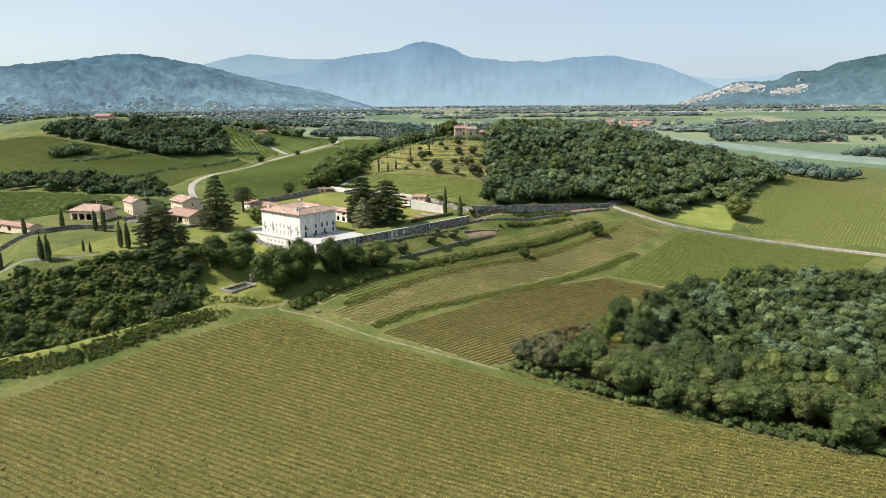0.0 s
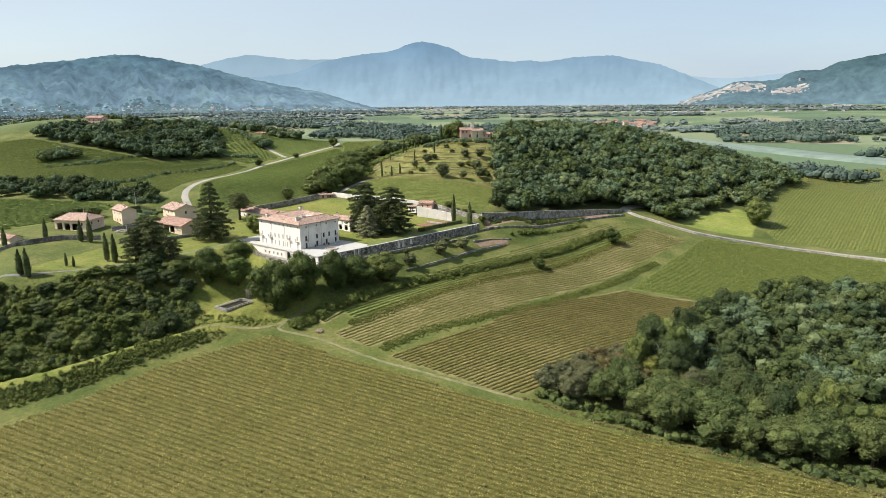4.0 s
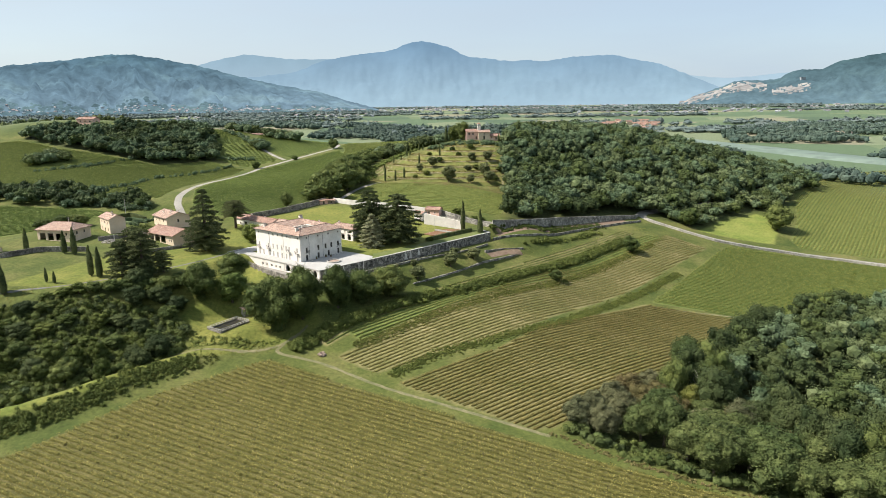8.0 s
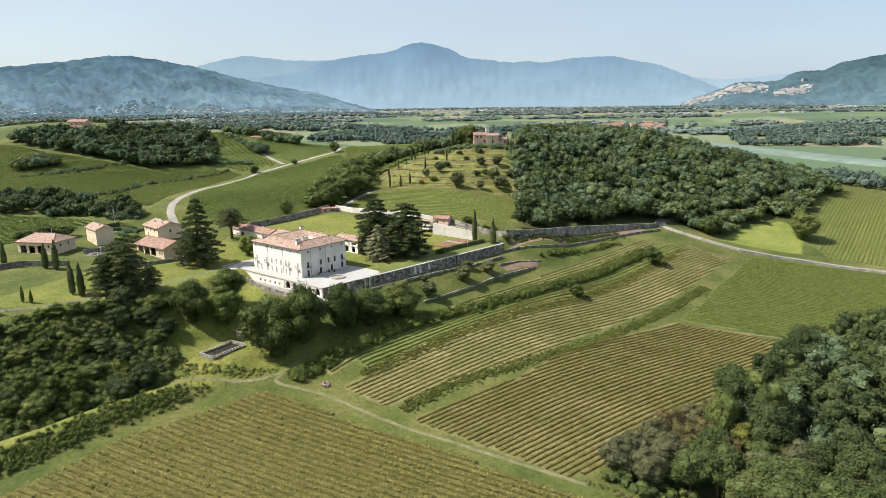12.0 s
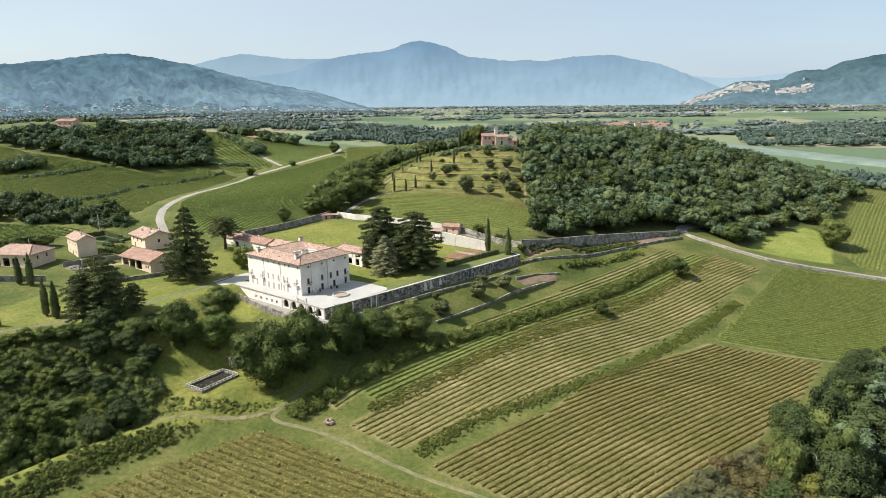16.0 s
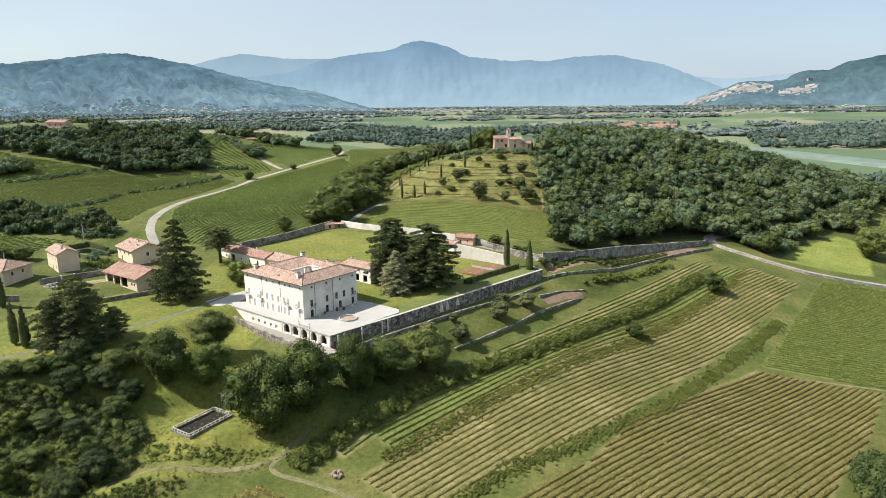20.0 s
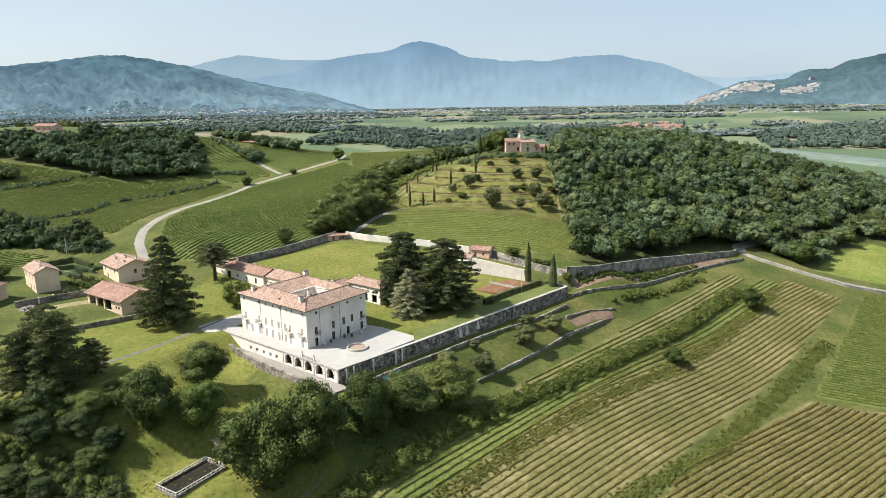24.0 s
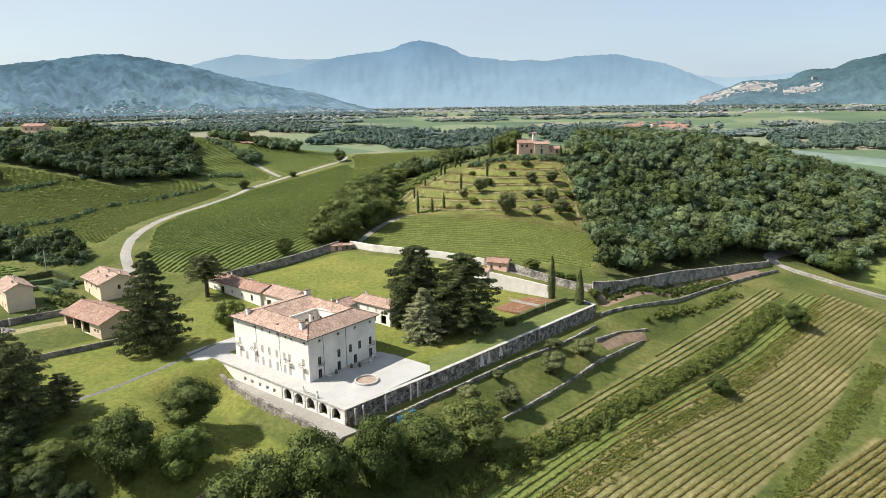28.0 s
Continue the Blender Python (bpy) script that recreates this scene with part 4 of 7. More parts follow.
for x, y, h, r in ((-57.9, -33.0, 8.0, 4.4), (-47.8, -38.5, 7.0, 4.2), (-40.8, -40.2, 6.0, 3.8), (-55.8, -41.4, 7.0, 4.2), (-57.6, -27.0, 8.0, 4.0)):
    plant(DARK_TREE[1], x, y, h, r, "dark trees below the conifers")
for x, y, h, r in ((-82, -43, 3.6, 3.0), (-77, -41.5, 4.2, 3.2), (-71.5, -40, 4.6, 3.4), (-66, -38.5, 5.0, 3.4), (-61, -36.5, 5.4, 3.6), (-56, -35, 5.0, 3.4), (-52, -36, 4.2, 3.0), (-88, -44.5, 3.2, 2.8)):
    plant(BROAD[0] if h > 4.4 else BUSH, x, y, h, r, "bushes along the lawn's lower edge")


def dead_tree(x, y, h, seed):
    """A bare grey tree: a leaning trunk and forked limbs."""
    rg = np.random.default_rng(seed)
    root = tagged(new("dead_tree"), "bare grey dead tree standing in the wood", "tree")
    root.matrix_basis = pose(x, y, float(land(x, y)), 0, 0, seed * 40)
    v, f = tube([(0, 0, -0.5), (0.3, 0.1, h * 0.4), (0.2, 0.5, h * 0.8), (0.5, 0.7, h)], [0.26, 0.2, 0.11, 0.03])
    mesh_object("trunk", v, f, DEAD_WOOD, root, True)
    for i in range(9):
        t, z0 = i * 2.4 + rg.uniform(0, 1), h * rg.uniform(0.35, 0.85)
        ln = rg.uniform(1.6, 3.4)
        v, f = tube([(0.25, 0.3, z0), (0.25 + math.cos(t) * ln * 0.5, 0.3 + math.sin(t) * ln * 0.5, z0 + ln * 0.55), (0.25 + math.cos(t + 0.3) * ln, 0.3 + math.sin(t + 0.3) * ln, z0 + ln * rg.uniform(0.8, 1.4))], [0.1, 0.07, 0.02], 5)
        mesh_object("limb", v, f, DEAD_WOOD, root, True)
    return root


for x, y, h, sd in ((147, -88, 13.5, 1), (151, -93, 14, 2), (143, -92, 12.5, 3), (156, -86, 14.5, 4)):
    dead_tree(x, y, h, sd)


def forest(name, poly, gap, seed, label, low=8, high=14, spread=(4.6, 7.6), leaf=None, per=34, size=0.62, skip=None, lumps=13, tones=(0.22, 0.34, 0.20, 0.24)):
    """A wood seen from afar: many lumpy crowns in one piece."""
    rg = np.random.default_rng(seed)
    V, Fq, k, tint = [], [], 0, []
    for x, y in scatter(poly, gap, seed):
        h, r = rg.uniform(low, high), rg.uniform(*spread)
        if skip and inside(skip, x, y):
            continue
        if rg.uniform() < 0.12:
            h, r = h * 1.2, r * 1.2
        c, rad = lumps_round(rg, lumps, r, h * 0.3, h)
        rad = rad * 1.15
        v1, f1 = leaf_cards(rg, c, rad, per, size, up=0.55, ruffle=0.32)
        v2, f2 = cores(rg, c, rad, shrink=0.84)
        o = np.array([x, y, float(land(x, y))])
        V += [v1 + o, v2 + o]
        Fq += [tuple(q) for q in (f1 + k).tolist()] + [tuple(q) for q in (f2 + k + len(v1)).tolist()]
        k += len(v1) + len(v2)
        tint += [int(rg.choice(4, p=tones))] * (len(f1) + len(f2))
    ob = mesh_object(name, np.concatenate(V), Fq, leaf or (LEAF_WOOD_DARK, LEAF_WOOD, LEAF_WOOD_LIGHT, LEAF_ROBINIA))
    if not leaf:
        ob.data.polygons.foreach_set("material_index", tint)
    return tagged(ob, label, "wood", kind="stuff")


forest("near_wood", WOOD_NEAR, 8.8, 41, "dense mixed green trees of a wood beside the vineyard", 8, 17, (4.2, 6.4), skip=NEAR_EDGE, per=70, size=0.38, tones=(0.55, 0.2, 0.07, 0.18))
forest("hill_wood", WOOD_HILL, 8.2, 51, "dense green broadleaf wood over a hill")
forest("road_wood", [(212, 153), (229, 164), (254, 179), (280, 196), (340, 246), (402, 330), (420, 326), (398, 290), (354, 238), (325, 194), (300, 191), (266, 170), (238, 143), (222, 146)], 6.6, 56, "green trees between the road and the far vineyard", 5, 9.5, (3.6, 5.4), size=0.45)
forest("copse", COPSE, 8.0, 52, "dense dark broadleaf copse on a rise", 6, 11, (4.2, 6.2), tones=(0.34, 0.44, 0.06, 0.16))


def scrub(name, points, width, height, gap, seed, label, leaf=LEAF_SCRUB, size=0.26, per=44):
    """A ragged hedge or belt of scrub along a line."""
    rg = np.random.default_rng(seed)
    pts = np.array(points, float)
    at = np.concatenate([[0], np.cumsum(np.hypot(*np.diff(pts, axis=0).T))])
    n_ = int(at[-1] * width / gap ** 2) + 3
    t = rg.uniform(0, at[-1], n_)
    x, y = np.interp(t, at, pts[:, 0]), np.interp(t, at, pts[:, 1])
    dx, dy = np.interp(t, at, np.gradient(pts[:, 0])), np.interp(t, at, np.gradient(pts[:, 1]))
    ln = np.hypot(dx, dy)
    o = rg.normal(0, width / 3.4, n_)
    x, y = x - dy / ln * o, y + dx / ln * o
    r = height * rg.uniform(0.35, 0.75, n_)
    c = np.stack([x, y, land(x, y) + r * rg.uniform(0.2, 0.9, n_)], -1)
    v1, f1 = leaf_cards(rg, c, r, per, max(size, 0.1 * height), up=0.5)
    v2, f2 = cores(rg, c, r, shrink=0.66)
    ob = mesh_object(name, np.concatenate([v1, v2]), [tuple(q) for q in f1] + [tuple(q + len(v1)) for q in f2], leaf)
    return tagged(ob, label, "scrub", kind="stuff")


def clipped_hedge(name, points, width, height, seed, label, leaf=LEAF_DARK):
    """A trimmed hedge: a leafy wall with flat sides and a flat top, a little uneven."""
    rg = np.random.default_rng(seed)
    pts = np.array(points, float)
    at = np.concatenate([[0], np.cumsum(np.hypot(*np.diff(pts, axis=0).T))])
    t = np.arange(0, at[-1], 0.8)
    line = np.stack([np.interp(t, at, pts[:, k]) for k in (0, 1)], -1)
    d = np.gradient(line, axis=0)
    d /= np.linalg.norm(d, axis=1)[:, None]
    nor = np.stack([-d[:, 1], d[:, 0]], -1)
    z = land(line[:, 0], line[:, 1])
    w, h = width / 2 * rg.uniform(0.88, 1.08, len(t)), height * rg.uniform(0.93, 1.05, len(t))
    V = np.stack([np.concatenate([line + nor * (w * s_)[:, None], (z + h * e)[:, None] - (0.3 if e == 0 else 0)], -1) for s_, e in ((-1.05, 0), (-1, 1), (1, 1), (1.05, 0))], 1).reshape(-1, 3)
    F = [(i * 4 + j, i * 4 + 4 + j, i * 4 + 5 + j, i * 4 + 1 + j) for i in range(len(t) - 1) for j in range(3)]
    n_ = int(at[-1] * (2 * height + width) * 9)
    k, s_, e = rg.integers(0, len(t), n_), rg.uniform(-1, 1, n_), rg.uniform(0, 1, n_)
    top = rg.uniform(size=n_) < width / (2 * height + width)
    s_, e = np.where(top, s_, np.sign(s_)), np.where(top, 1.0, e)
    c = np.concatenate([line[k] + nor[k] * (w[k] * s_)[:, None] + d[k] * rg.uniform(-0.5, 0.5, (n_, 1)), (z[k] + h[k] * e)[:, None]], -1)
    v1, f1 = leaf_cards(rg, c, np.full(n_, 0.08), 1, 0.17)
    ob = mesh_object(name, np.concatenate([V, v1]), F + [tuple(q) for q in (f1 + len(V)).tolist()], leaf)
    return tagged(ob, label, "hedge")


clipped_hedge("court_hedge", [(56, 40), (66, 51), (80.5, 64.5)], 1.3, 2.0, 92, "dark clipped hedge beside the clay court")
clipped_hedge("garden_hedge", [(-126, 87), (-116, 93), (-104, 86)], 1.4, 2.2, 110, "dark clipped garden hedge behind the farmhouses")
clipped_hedge("garden_hedge", [(-123, 80), (-112, 86), (-101, 80)], 1.2, 1.8, 111, "clipped green hedge in the farm garden", LEAF_WOOD)
clipped_hedge("garden_hedge", [(-121, 72), (-113, 78), (-104, 74)], 1.2, 1.6, 115, "clipped green hedge in the farm garden", LEAF_WOOD)
scrub("bank_scrub", [(7, -59), (23.5, -45), (47, -21), (76, 0), (100, 21), (130, 48), (150, 68), (172, 90)], 4.4, 2.7, 0.85, 81, "tall rough green bramble hedge along the bank", LEAF_SCRUB, 0.2, 90)
scrub("bank_scrub", [(30, -58), (60, -30), (90, -4), (120, 22), (160, 62), (190, 92)], 5.0, 0.55, 0.6, 82, "low green weeds and long grass between vine plots", LEAF_WEED, 0.14, 34)
scrub("bank_scrub", [(44, -77), (58.5, -63), (77, -52), (113, -26.5), (155, 17), (192, 54)], 4.6, 0.6, 0.55, 83, "low weedy scrub along a grass bank", LEAF_WEED, 0.15, 40)
scrub("bank_scrub", [(108, 60), (120, 70), (140, 84), (160, 100)], 4, 2.4, 1.6, 84, "dark green scrub on the broken terraces")
scrub("bank_scrub", [(98, 74), (112, 83), (140, 98), (165, 113)], 6, 1.2, 1.0, 85, "low weeds on the broken terraces", size=0.28)
scrub("bank_scrub", [(-130, -137), (-108, -126), (-84, -115), (-62, -103.5), (-43, -84), (-24, -69)], 7, 1.2, 0.8, 86, "rough green scrub on the face of the berm", LEAF_SCRUB, 0.18, 56)
scrub("bank_scrub", [(-120, -133), (-98, -124), (-72, -112), (-52, -96), (-36, -80), (-18, -66)], 4, 0.7, 0.75, 114, "sunlit weeds at the foot of the berm", LEAF_WEED, 0.13, 24)
scrub("bank_scrub", [(92, -110), (112, -124), (154, -148.5), (190, -172.5), (230, -196)], 2.0, 0.6, 0.7, 142, "dry weeds and brush along the foot of the wood", LEAF_HAY, 0.14, 24)
scrub("church_hedge", [(58, 232), (75, 231), (95, 229), (118, 226)], 5, 3.2, 1.8, 87, "overgrown hedge below the little church", LEAF_WOOD)
scrub("hill_scrub", [(15, 170), (12, 195), (22, 225), (35, 250), (50, 262)], 9, 2.4, 2.2, 88, "bright green scrub on the hill's flank", LEAF_LIGHT)
scrub("farm_hedge", [(-108, 103), (-125, 106), (-145, 110), (-165, 108)], 7, 4.2, 2.4, 89, "ragged hedge behind the farm", LEAF_WOOD)
scrub("farm_hedge", [(-104, 72), (-108, 80), (-98, 90), (-90, 90)], 3, 2.2, 1.4, 90, "clipped garden hedge of the farm", LEAF_WOOD)
scrub("farm_hedge", [(-96, 60), (-92, 66), (-100, 70)], 3, 1.8, 1.3, 91, "garden shrubs between the farmhouses", LEAF_SCRUB)
scrub("garden_hedge", [(-103, 66), (-97, 63), (-92, 60)], 2.4, 1.8, 1.0, 112, "loose shrubs beside the farm wall", LEAF_SCRUB, 0.25)
scrub("garden_hedge", [(-98, 54), (-95, 52)], 2.0, 2.4, 1.0, 113, "dark shrub at the farmyard wall", LEAF_DARK, 0.25)
for line, sd in (([(-162, 153), (-150, 172), (-152, 200), (-150, 227), (-138, 272), (-122, 316)], 93), ([(-232, 230), (-214, 238), (-207, 268), (-195, 304)], 94), ([(-240, 212), (-224, 225), (-215, 255)], 95)):
    scrub("field_hedge", line, 2.5, 2.8, 2.4, sd, "broken line of bushes between vine plots", LEAF_WOOD, 0.4)
scrub("field_hedge", [(-142, 336), (-125, 340), (-108, 344)], 4, 3.6, 2.4, 96, "short dark hedge at the edge of the copse", LEAF_WOOD)
scrub("field_hedge", [(-128, 402), (-140, 420), (-165, 440)], 6, 4.0, 2.6, 97, "trees and bushes along the far lane", LEAF_WOOD)
forest("clump", [(-240, 110), (-164, 106), (-112, 104), (-112, 116), (-140, 128), (-170, 138), (-200, 146), (-250, 146)], 7, 53, "clump of dark broadleaf trees among the vines", 4, 8, (2.8, 4.6), size=0.4, tones=(0.42, 0.3, 0.08, 0.2))
forest("clump", [(-262, 236), (-236, 232), (-228, 252), (-250, 264)], 8, 54, "small clump of trees in a meadow", 6, 9)
forest("clump", [(-540, 470), (-350, 490), (-290, 500), (-330, 560), (-540, 600)], 13, 55, "trees along the upland skyline", 8, 12, lumps=5, size=1.2)
forest("clump", [(-175, 470), (-120, 445), (-85, 430), (-80, 448), (-120, 470), (-170, 492)], 8, 59, "green trees along the far lane", 6, 10)
forest("clump", [(-118, 372), (-104, 378), (-108, 396), (-122, 390)], 7, 56, "small dark clump beside the lane", 6, 9)
forest("clump", [(345, 245), (385, 262), (420, 300), (380, 300)], 9, 57, "dark trees at the edge of the far field", 8, 12)
forest("clump", [(20, 262), (60, 268), (100, 290), (60, 330), (10, 300)], 10, 58, "trees behind the hill's crest", 7, 10)


def vine_rows(name, poly, angle, gap, seg, height, width, seed, leaf, label, cards=3, size=0.32):
    """Trellised vines: low leafy ridges in parallel lines across a field, rough with shoots, here and there a gap."""
    rg = np.random.default_rng(seed)
    ca, sa = math.cos(radians(angle)), math.sin(radians(angle))
    loc = [(x * ca + y * sa, -x * sa + y * ca) for x, y in poly]
    lo, hi = min(p[1] for p in loc), max(p[1] for p in loc)
    at, row, V, Fq, k = [], [], [], [], 0
    w = lo + gap * 0.5
    while w < hi:
        cuts = []
        for (ax, ay), (bx, by) in zip(loc, loc[1:] + loc[:1]):
            if (ay > w) != (by > w):
                cuts.append(ax + (w - ay) / (by - ay) * (bx - ax))
        cuts.sort()
        for s0, s1 in zip(cuts[::2], cuts[1::2]):
            n_ = int((s1 - s0) / seg)
            if n_ < 3:
                continue
            s0, s1 = s0 + rg.uniform(0, 1.2), s1 - rg.uniform(0, 1.2)
            t = np.linspace(s0, s1, n_)
            at.append(t)
            row.append(np.full(n_, w))
            x, y = t * ca - w * sa, t * sa + w * ca
            z = land(x, y)
            vig = rg.uniform(0.75, 1.15, n_) * (1 + 0.15 * np.sin(x * 0.11 + seed) * np.sin(y * 0.13 + 2 * seed))
            ww, hh, off = 0.82 * width * vig * rg.uniform(0.75, 1.25, n_), 0.55 * height * vig * rg.uniform(0.75, 1.15, n_), rg.normal(0, 0.06, n_)
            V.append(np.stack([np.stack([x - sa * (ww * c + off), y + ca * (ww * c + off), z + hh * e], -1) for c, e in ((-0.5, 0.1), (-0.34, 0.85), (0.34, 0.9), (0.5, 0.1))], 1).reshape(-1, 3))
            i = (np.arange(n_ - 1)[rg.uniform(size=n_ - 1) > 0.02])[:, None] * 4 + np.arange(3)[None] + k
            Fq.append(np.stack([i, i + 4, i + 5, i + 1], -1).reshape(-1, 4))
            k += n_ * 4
        w += gap
    at, row = np.concatenate(at), np.concatenate(row)
    x, y = at * ca - row * sa, at * sa + row * ca
    z = land(x, y)
    x, y, z = [np.repeat(v, cards) for v in (x, y, z)]
    n_ = len(x)
    side = rg.normal(0, width / 2.9, n_)
    along = rg.uniform(-0.6, 0.6, n_) * seg
    tall = np.repeat(rg.uniform(0.7, 1.2, n_ // cards), cards)
    p = np.stack([x + along * ca - side * sa, y + along * sa + side * ca, z + height * tall * rg.uniform(0.35, 1.0, n_)], -1)
    nrm = np.stack([-sa * side * 2.5, ca * side * 2.5, np.full(n_, 0.8)], -1) + rg.normal(0, 0.4, (n_, 3))
    nrm /= np.linalg.norm(nrm, axis=1)[:, None]
    a = np.cross(nrm, np.array([-sa, ca, 0]) + rg.normal(0, 0.5, (n_, 3)))
    a /= np.linalg.norm(a, axis=1)[:, None]
    b = np.cross(nrm, a)
    s = (size * rg.uniform(0.6, 1.3, n_))[:, None]
    v = np.stack([p - a * s * 1.15, p - b * s * 0.8, p + a * s * 1.15, p + b * s * 0.8], 1).reshape(-1, 3)
    ridges = np.concatenate(Fq)
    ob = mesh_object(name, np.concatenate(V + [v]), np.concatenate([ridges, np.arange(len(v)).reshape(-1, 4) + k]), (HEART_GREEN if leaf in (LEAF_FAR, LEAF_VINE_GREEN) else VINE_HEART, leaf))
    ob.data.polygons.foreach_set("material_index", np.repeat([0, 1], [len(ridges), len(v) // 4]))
    return tagged(ob, label, "vineyard", kind="stuff")


vine_rows("vineyard", FIELD_NEAR, -27, 2.15, 0.8, 1.15, 1.32, 61, LEAF_VINE, "yellow-green vine rows on a broad sloping field", 9, 0.2)
vine_rows("vineyard", FIELD_MID, 36.5, 1.85, 0.7, 0.72, 1.25, 62, LEAF_VINE, "green vine rows on the lower slope", 9, 0.17)
vine_rows("vineyard", FIELD_STRIP, 40, 2.0, 0.75, 0.5, 0.9, 63, LEAF_VINE_PALE, "thin vine rows on pale dry soil", 7, 0.17)
vine_rows("vineyard", FIELD_BANK, 43, 2.0, 0.6, 0.7, 0.65, 72, LEAF_VINE_GREEN, "single vine rows below the dry-stone wall", 5, 0.17)
vine_rows("vineyard", FIELD_VERGE, 42.5, 2.0, 0.6, 0.7, 0.65, 73, LEAF_VINE_GREEN, "single vine rows along the bank", 5, 0.17)
vine_rows("vineyard", FIELD_RIGHT, -12, 2.0, 0.9, 0.8, 1.4, 64, LEAF_VINE_GREEN, "green vine rows beside the gravel road", 8, 0.2)
vine_rows("vineyard", FIELD_EAST, 52, 2.3, 1.8, 0.55, 2.0, 65, LEAF_VINE_GREEN, "green vine rows on the far side of the road", 7, 0.3)
vine_rows("vineyard", FIELD_ROAD, 61, 2.0, 1.3, 0.85, 1.0, 66, LEAF_FAR, "long green vine rows beside the climbing lane", 5, 0.24)
vine_rows("vineyard", FIELD_LEFT, 60, 2.1, 1.9, 0.85, 1.05, 67, LEAF_FAR, "green vine rows on the upper fields", 3, 0.24)
vine_rows("vineyard", FIELD_LOW, 30, 2.1, 1.6, 0.85, 1.05, 68, LEAF_FAR, "green vine rows behind the farm", 4, 0.3)
vine_rows("vineyard", FIELD_BACK, 60, 3.0, 2.4, 0.95, 1.5, 69, LEAF_FAR, "green vine rows on a far slope", 3, 0.4)
vine_rows("vineyard", FIELD_TOP, 75, 3.0, 2.4, 0.95, 1.5, 70, LEAF_FAR, "green vine rows on a far slope", 3, 0.4)
vine_rows("vineyard", FIELD_BEHIND, 20, 3.0, 2.4, 0.95, 1.5, 74, LEAF_FAR, "green vine rows beyond the hollow", 1, 0.4)
vine_rows("vineyard", FIELD_HILL, -17, 2.1, 0.9, 0.6, 1.2, 71, LEAF_FAR, "green vine rows at the foot of the hill", 6, 0.22)

# pale banks and thin vines along the hill's terraces, on lines of equal height
def contour(level, x0, x1, y0, y1, step=4.0):
    out = []
    yy = np.arange(y0, y1, 0.5)
    for x in np.arange(x0, x1, step):
        hit = np.nonzero(land(np.full(len(yy), x), yy) > level)[0]
        if len(hit) and 0 < hit[0]:
            out.append((x, float(yy[hit[0]])))
    return out


for i, level in enumerate((17.3, 20.3, 23.3, 26.3, 29.3, 32.3, 35.3)):
    line = contour(level, 28, 112, 150, 236)
    if len(line) > 6:
        strip("terrace_bank", line, 1.0, HAY, "dry grass bank of a hill terrace", "bank", 0.15)
        scrub("terrace_weeds", [(x, y + 1.2) for x, y in line], 2.0, 0.8, 1.1, 120 + i, "weeds and young vines along a hill terrace", LEAF_VINE, 0.2, 20)
for x0, y0, x1, y1 in ((14, 186, 24, 216), (17, 184, 27, 212), (21, 183, 30, 208), (27, 214, 38, 234), (31, 212, 42, 232), (108, 158, 113, 222)):
    strip("hill_path", [(x0, y0), ((x0 + x1) / 2 + 1, (y0 + y1) / 2), (x1, y1)], 1.3, HAY, "bare dry strip up the hill", "path", 0.12)


def tufts(name, poly, count, seed, low, high, leaf, label):
    """Uneven tufts of long grass over a slope."""
    rg = np.random.default_rng(seed)
    xs_, ys_ = [p[0] for p in poly], [p[1] for p in poly]
    x, y = rg.uniform(min(xs_), max(xs_), count * 2), rg.uniform(min(ys_), max(ys_), count * 2)
    patchy = np.array([noise.noise(Vector((a * 0.09, b * 0.09, seed))) for a, b in zip(x, y)])
    keep = (polygon_distance(x, y, poly) < 0) & (patchy + rg.normal(0, 0.25, len(x)) > -0.05)
    x, y = x[keep], y[keep]
    n_ = len(x)
    c = np.stack([x, y, land(x, y)], -1)
    r = rg.uniform(low, high, n_)
    v, _ = leaf_cards(rg, c, r, 7, 0.15, 0.45, 2.2, 0.6, 0.3)
    ob = mesh_object(name, v, np.arange(len(v)).reshape(-1, 4), leaf)
    return tagged(ob, label, "grass", kind="stuff")


SLOPE_WEST = [(-110, -40), (-60, -16), (-20, -4), (0, -24), (14, -40), (6, -60), (-30, -70), (-100, -105), (-130, -90)]
SLOPE_EAST = [(14, -24), (60, 14), (110, 60), (190, 120), (230, 120), (150, 40), (90, -40), (44, -78), (8, -60)]
tufts("meadow_grass", SLOPE_WEST, 5000, 5, 0.2, 0.5, LEAF_GRASS, "uneven long grass on the slope below the villa")
tufts("meadow_grass", SLOPE_EAST, 8000, 6, 0.2, 0.45, LEAF_GRASS, "uneven long grass on the terraced bank")
tufts("meadow_grass", [(14, 160), (60, 152), (116, 146), (120, 228), (60, 236), (10, 222)], 16000, 7, 0.25, 0.5, LEAF_HAY, "dry long grass on the terraced hill")

# ---- builders for houses and walls ----
def slab(name, corners, z0, z1, material, parent=None):
    """A prism over a polygon."""
    n_ = len(corners)
    area = sum(x0 * y1 - x1 * y0 for (x0, y0), (x1, y1) in zip(corners, corners[1:] + corners[:1]))
    if area < 0:
        corners = corners[::-1]
    vs = [(x, y, z0) for x, y in corners] + [(x, y, z1) for x, y in corners]
    fs = [tuple(range(n_ - 1, -1, -1)), tuple(range(n_, 2 * n_))] + [(i, (i + 1) % n_, n_ + (i + 1) % n_, n_ + i) for i in range(n_)]
    return mesh_object(name, vs, fs, material, parent)


